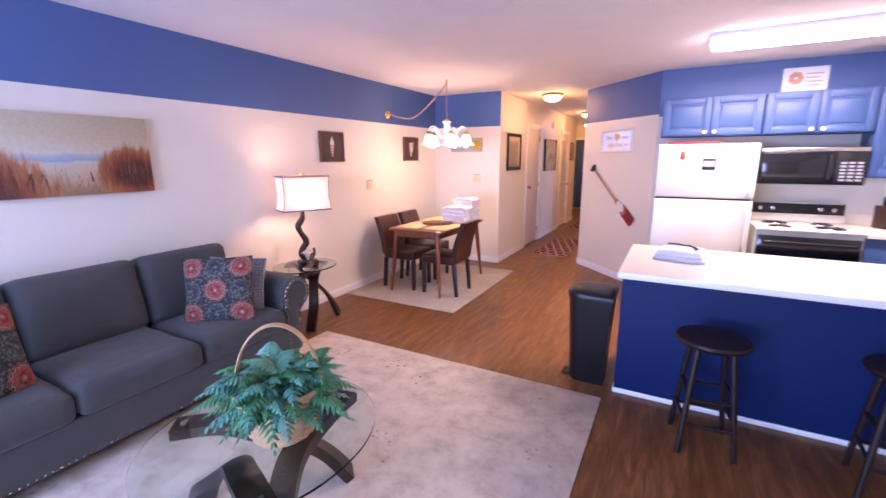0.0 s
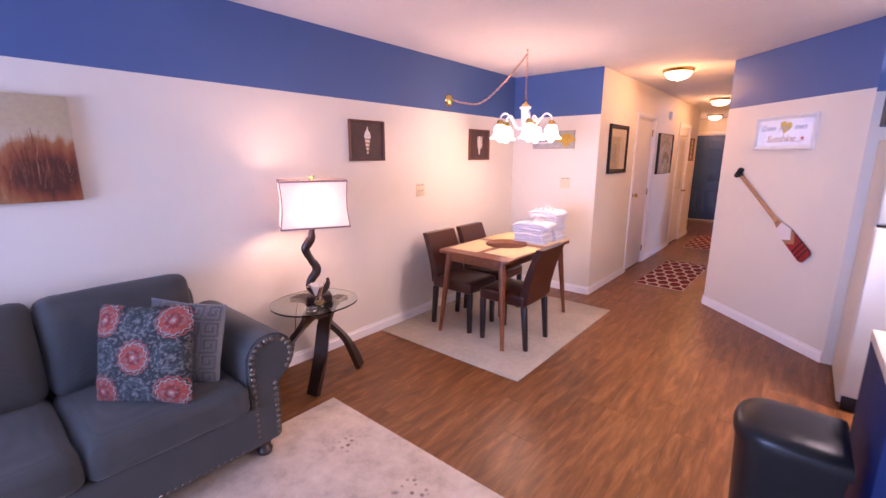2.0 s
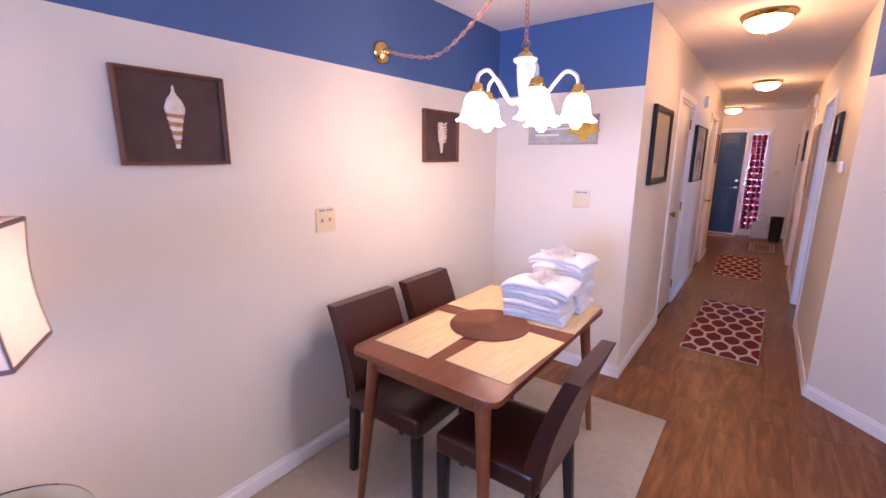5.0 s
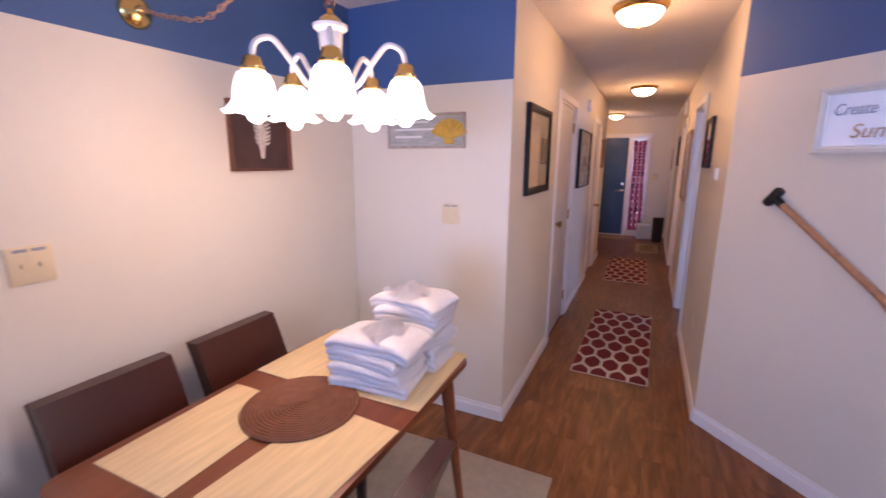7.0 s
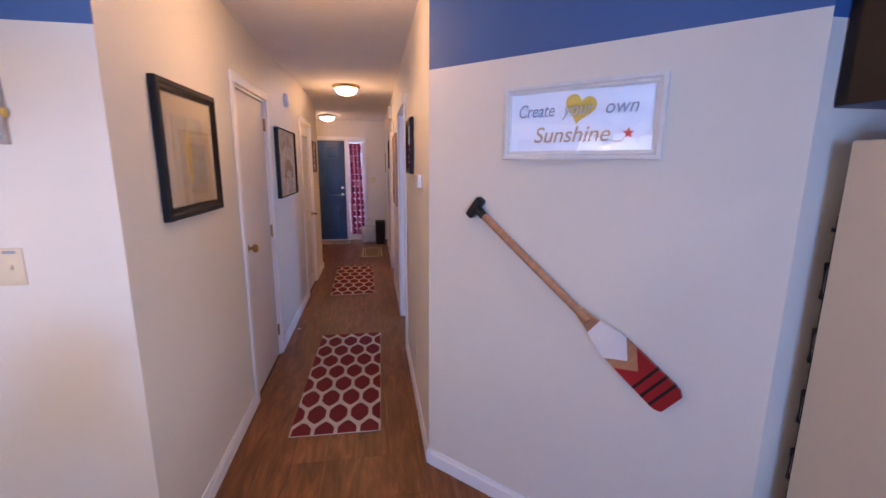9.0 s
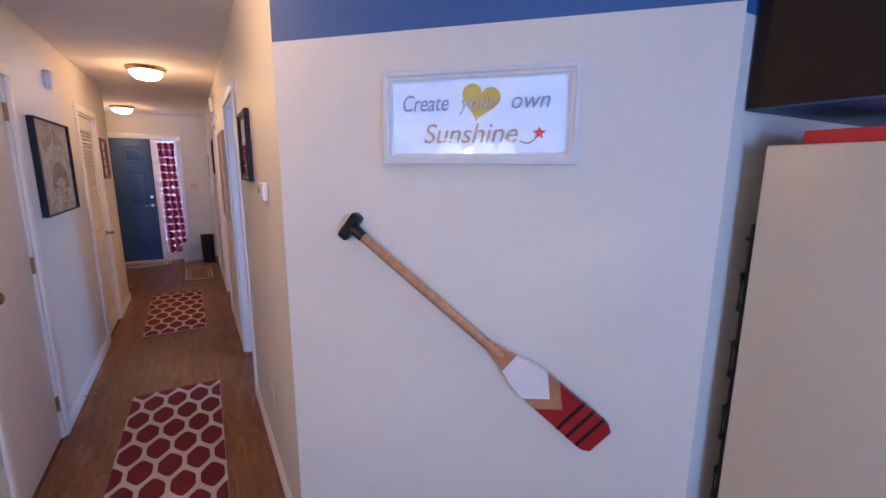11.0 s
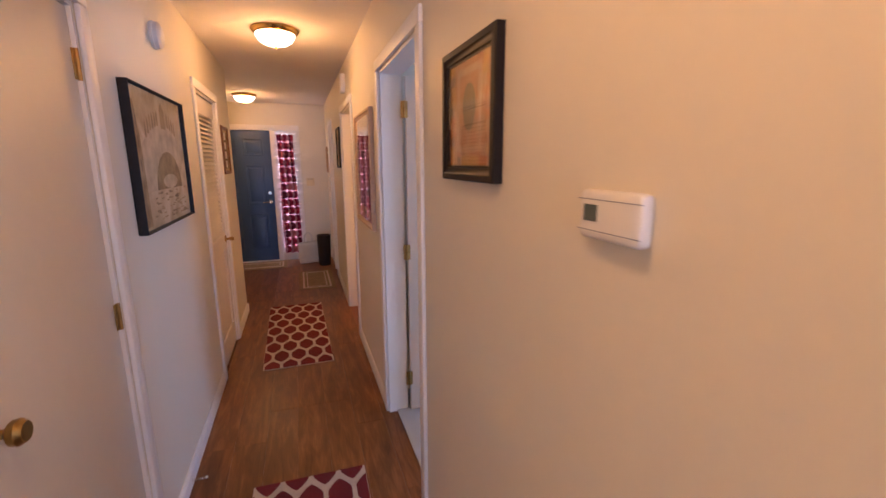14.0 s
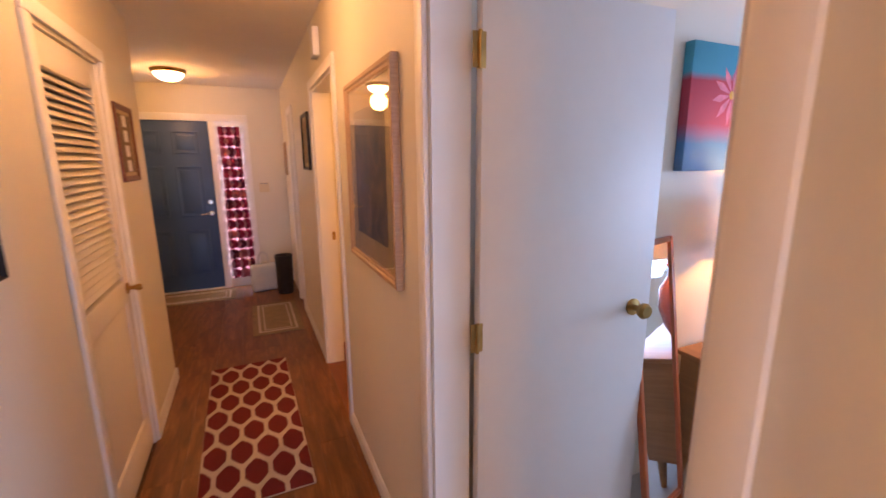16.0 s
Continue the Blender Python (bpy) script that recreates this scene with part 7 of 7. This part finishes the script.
# ---- bedroom seen through the open door ----
def bedroom():
    m, nt, b = nodes_of("painted_flower_ground")
    b.inputs["Roughness"].default_value = 0.6
    co, sp = nt.nodes.new("ShaderNodeTexCoord"), nt.nodes.new("ShaderNodeSeparateXYZ")
    nt.links.new(co.outputs["Object"], sp.inputs[0])
    ad = nt.nodes.new("ShaderNodeMath")
    ad.operation, ad.inputs[1].default_value = "MULTIPLY_ADD", 0.04
    nt.links.new(noise_of(nt, 9, 5), ad.inputs[0])
    nt.links.new(sp.outputs[2], ad.inputs[2])
    mr = nt.nodes.new("ShaderNodeMapRange")
    mr.inputs[1].default_value, mr.inputs[2].default_value = -0.24, 0.28
    nt.links.new(ad.outputs[0], mr.inputs[0])
    c = ramp(nt, mr.outputs[0], ((0.0, (0.10, 0.27, 0.50)), (0.22, (0.06, 0.22, 0.46)), (0.30, (0.25, 0.13, 0.25)), (0.38, (0.42, 0.05, 0.09)), (0.72, (0.40, 0.03, 0.06)), (0.78, (0.02, 0.30, 0.45)), (1.0, (0.015, 0.28, 0.42))))
    nt.links.new(c, b.inputs["Base Color"])
    p = thing("flower_canvas", pose(0.71, BED, 1.775), "blue and red canvas with a pink flower", "painting")
    box("canvas", (-0.30, -0.045, -0.262), (0.30, -0.001, 0.262), m, 0.003, p)
    bm = bmesh.new()
    for k in range(10):
        a = 2 * math.pi * k / 10 + 0.2
        r, w = 0.13, 0.016
        d, s = Vector((math.cos(a), 0, math.sin(a))), Vector((-math.sin(a), 0, math.cos(a)))
        o = Vector((-0.03, -0.0458, 0.06))
        bm.faces.new([bm.verts.new(o + v) for v in (d * 0.01, d * 0.08 - s * w, d * r, d * 0.08 + s * w)])
    finish(bm, "petals", mat("pink_petal", (0.55, 0.16, 0.26), 0.6, vary=0.25, scale=20), p, 0, "pink petals")
    bm = bmesh.new()
    add_lathe(bm, capped([(0.018, 0), (0.014, 0.002)]), 14, pose(-0.03, -0.0458, 0.06, 90))
    finish(bm, "flower_eye", M_GOLD, p, 0, "yellow flower centre")
    d = thing("dresser", pose(0.95, 8.68, 0.012), "honey oak dresser on short tapered legs", "dresser")
    box("body", (-0.42, -0.22, 0.14), (0.45, 0.22, 0.64), M_DRESSER, 0.006, d)
    box("top", (-0.44, -0.24, 0.641), (0.47, 0.235, 0.665), M_DRESSER, 0.006, d)
    for k in range(3):
        bm = bmesh.new()
        add_box(bm, (-0.40, -0.234, 0.16 + 0.16 * k), (0.43, -0.221, 0.305 + 0.16 * k), 0.004)
        finish(bm, "drawer_front", M_DRESSER, d, 35)
    for x in (-0.37, 0.40):
        for y in (-0.17, 0.17):
            bm = bmesh.new()
            add_tube(bm, [(x * 1.05, y * 1.05, 0), (x, y, 0.14)], [0.014, 0.024], 10)
            finish(bm, "leg", M_DRESSER, d, 50)
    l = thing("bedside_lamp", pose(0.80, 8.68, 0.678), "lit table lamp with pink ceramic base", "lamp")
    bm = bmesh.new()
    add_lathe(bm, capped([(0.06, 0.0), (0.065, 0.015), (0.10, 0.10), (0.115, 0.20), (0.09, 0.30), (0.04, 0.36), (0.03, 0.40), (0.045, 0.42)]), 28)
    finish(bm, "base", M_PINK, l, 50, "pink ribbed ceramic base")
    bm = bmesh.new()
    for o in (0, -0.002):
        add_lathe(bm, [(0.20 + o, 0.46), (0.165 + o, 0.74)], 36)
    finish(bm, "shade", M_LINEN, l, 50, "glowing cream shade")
    bm = bmesh.new()
    add_tube(bm, [(0, 0, 0.41), (0, 0, 0.56)], 0.010)
    add_tube(bm, [(-0.165, 0, 0.735), (0.165, 0, 0.735)], 0.003)
    add_tube(bm, [(0, 0.0, 0.54), (0.06, 0, 0.62), (0.04, 0, 0.70), (0, 0, 0.737)], 0.0025)
    finish(bm, "harp", M_OLDBRASS, l, 50)
    g = thing("standing_mirror", pose(0.154, 8.61, 0.012, -8, 0, 13), "tall leaning mirror in an orange wooden frame", "mirror")
    w, h = 0.30, 1.26
    bm = bmesh.new()
    for a, b in (((-w / 2, 0.0), (-w / 2 + 0.022, h)), ((w / 2 - 0.022, 0.0), (w / 2, h)), ((-w / 2 + 0.022, 0.16), (w / 2 - 0.022, 0.182)), ((-w / 2 + 0.022, h - 0.022), (w / 2 - 0.022, h))):
        add_box(bm, (a[0], -0.012, a[1]), (b[0], 0.012, b[1]), 0.003)
    finish(bm, "frame", M_ORANGEWOOD, g, 35)
    box("mirror_glass", (-w / 2 + 0.018, -0.004, 0.178), (w / 2 - 0.018, 0.004, h - 0.018), M_MIRROR, 0, g)


bedroom()


# ---- floor planks, laid along the hall ----
def planks():
    floor = bpy.data.objects["floor"]
    pw, pl = 0.182, 1.22
    shapes = {}

    def plank_mesh(w, l):
        key = (round(w, 3), round(l, 3))
        if key not in shapes:
            bm = bmesh.new()
            add_box(bm, (-w / 2 + 0.0003, -l / 2 + 0.0003, -0.0045), (w / 2 - 0.0003, l / 2 - 0.0003, 0.0))
            top = [f for f in bm.faces if f.normal.z > 0.9]
            bmesh.ops.bevel(bm, geom=list(top[0].edges), offset=0.0008, segments=1, affect="EDGES")
            shapes[key] = mesh_of(bm, "plank", M_PLANK, 0)
        return shapes[key]

    rnd = random.Random(2)
    many = bmesh.new()

    def lay(x0, x1, y0, y1, near):
        n = max(1, round((x1 - x0) / pw))
        w = (x1 - x0) / n
        for i in range(n):
            y = y0 - rnd.choice((0.0, 0.25, 0.5, 0.75)) * pl
            while y < y1:
                a, b = max(y, y0), min(y + pl, y1)
                y += pl
                if b - a < 0.05:
                    continue
                cx, cy = x0 + (i + 0.5) * w, (a + b) / 2
                if near(cx, cy):
                    o = new("plank", plank_mesh(w, b - a))
                    o.parent, o.matrix_basis = floor, pose(cx, cy, 0)
                else:
                    add_box(many, (cx - w / 2 + 0.0003, a + 0.0003, -0.0045), (cx + w / 2 - 0.0003, b - 0.0003, 0.0))

    lay(LW, RW, FW, AL, lambda x, y: x < 1.75 and y > 0.0)
    lay(HL, HR + 0.12, AL, JOG, lambda x, y: True)
    lay(-2.75, HR + 0.12, JOG, DOORY, lambda x, y: True)
    lay(HR + 0.12, RW, AL, 6.5, lambda x, y: False)
    far = finish(many, "planks_far", M_PLANK, floor, 0)
    tagged(far, kind="stuff")


planks()
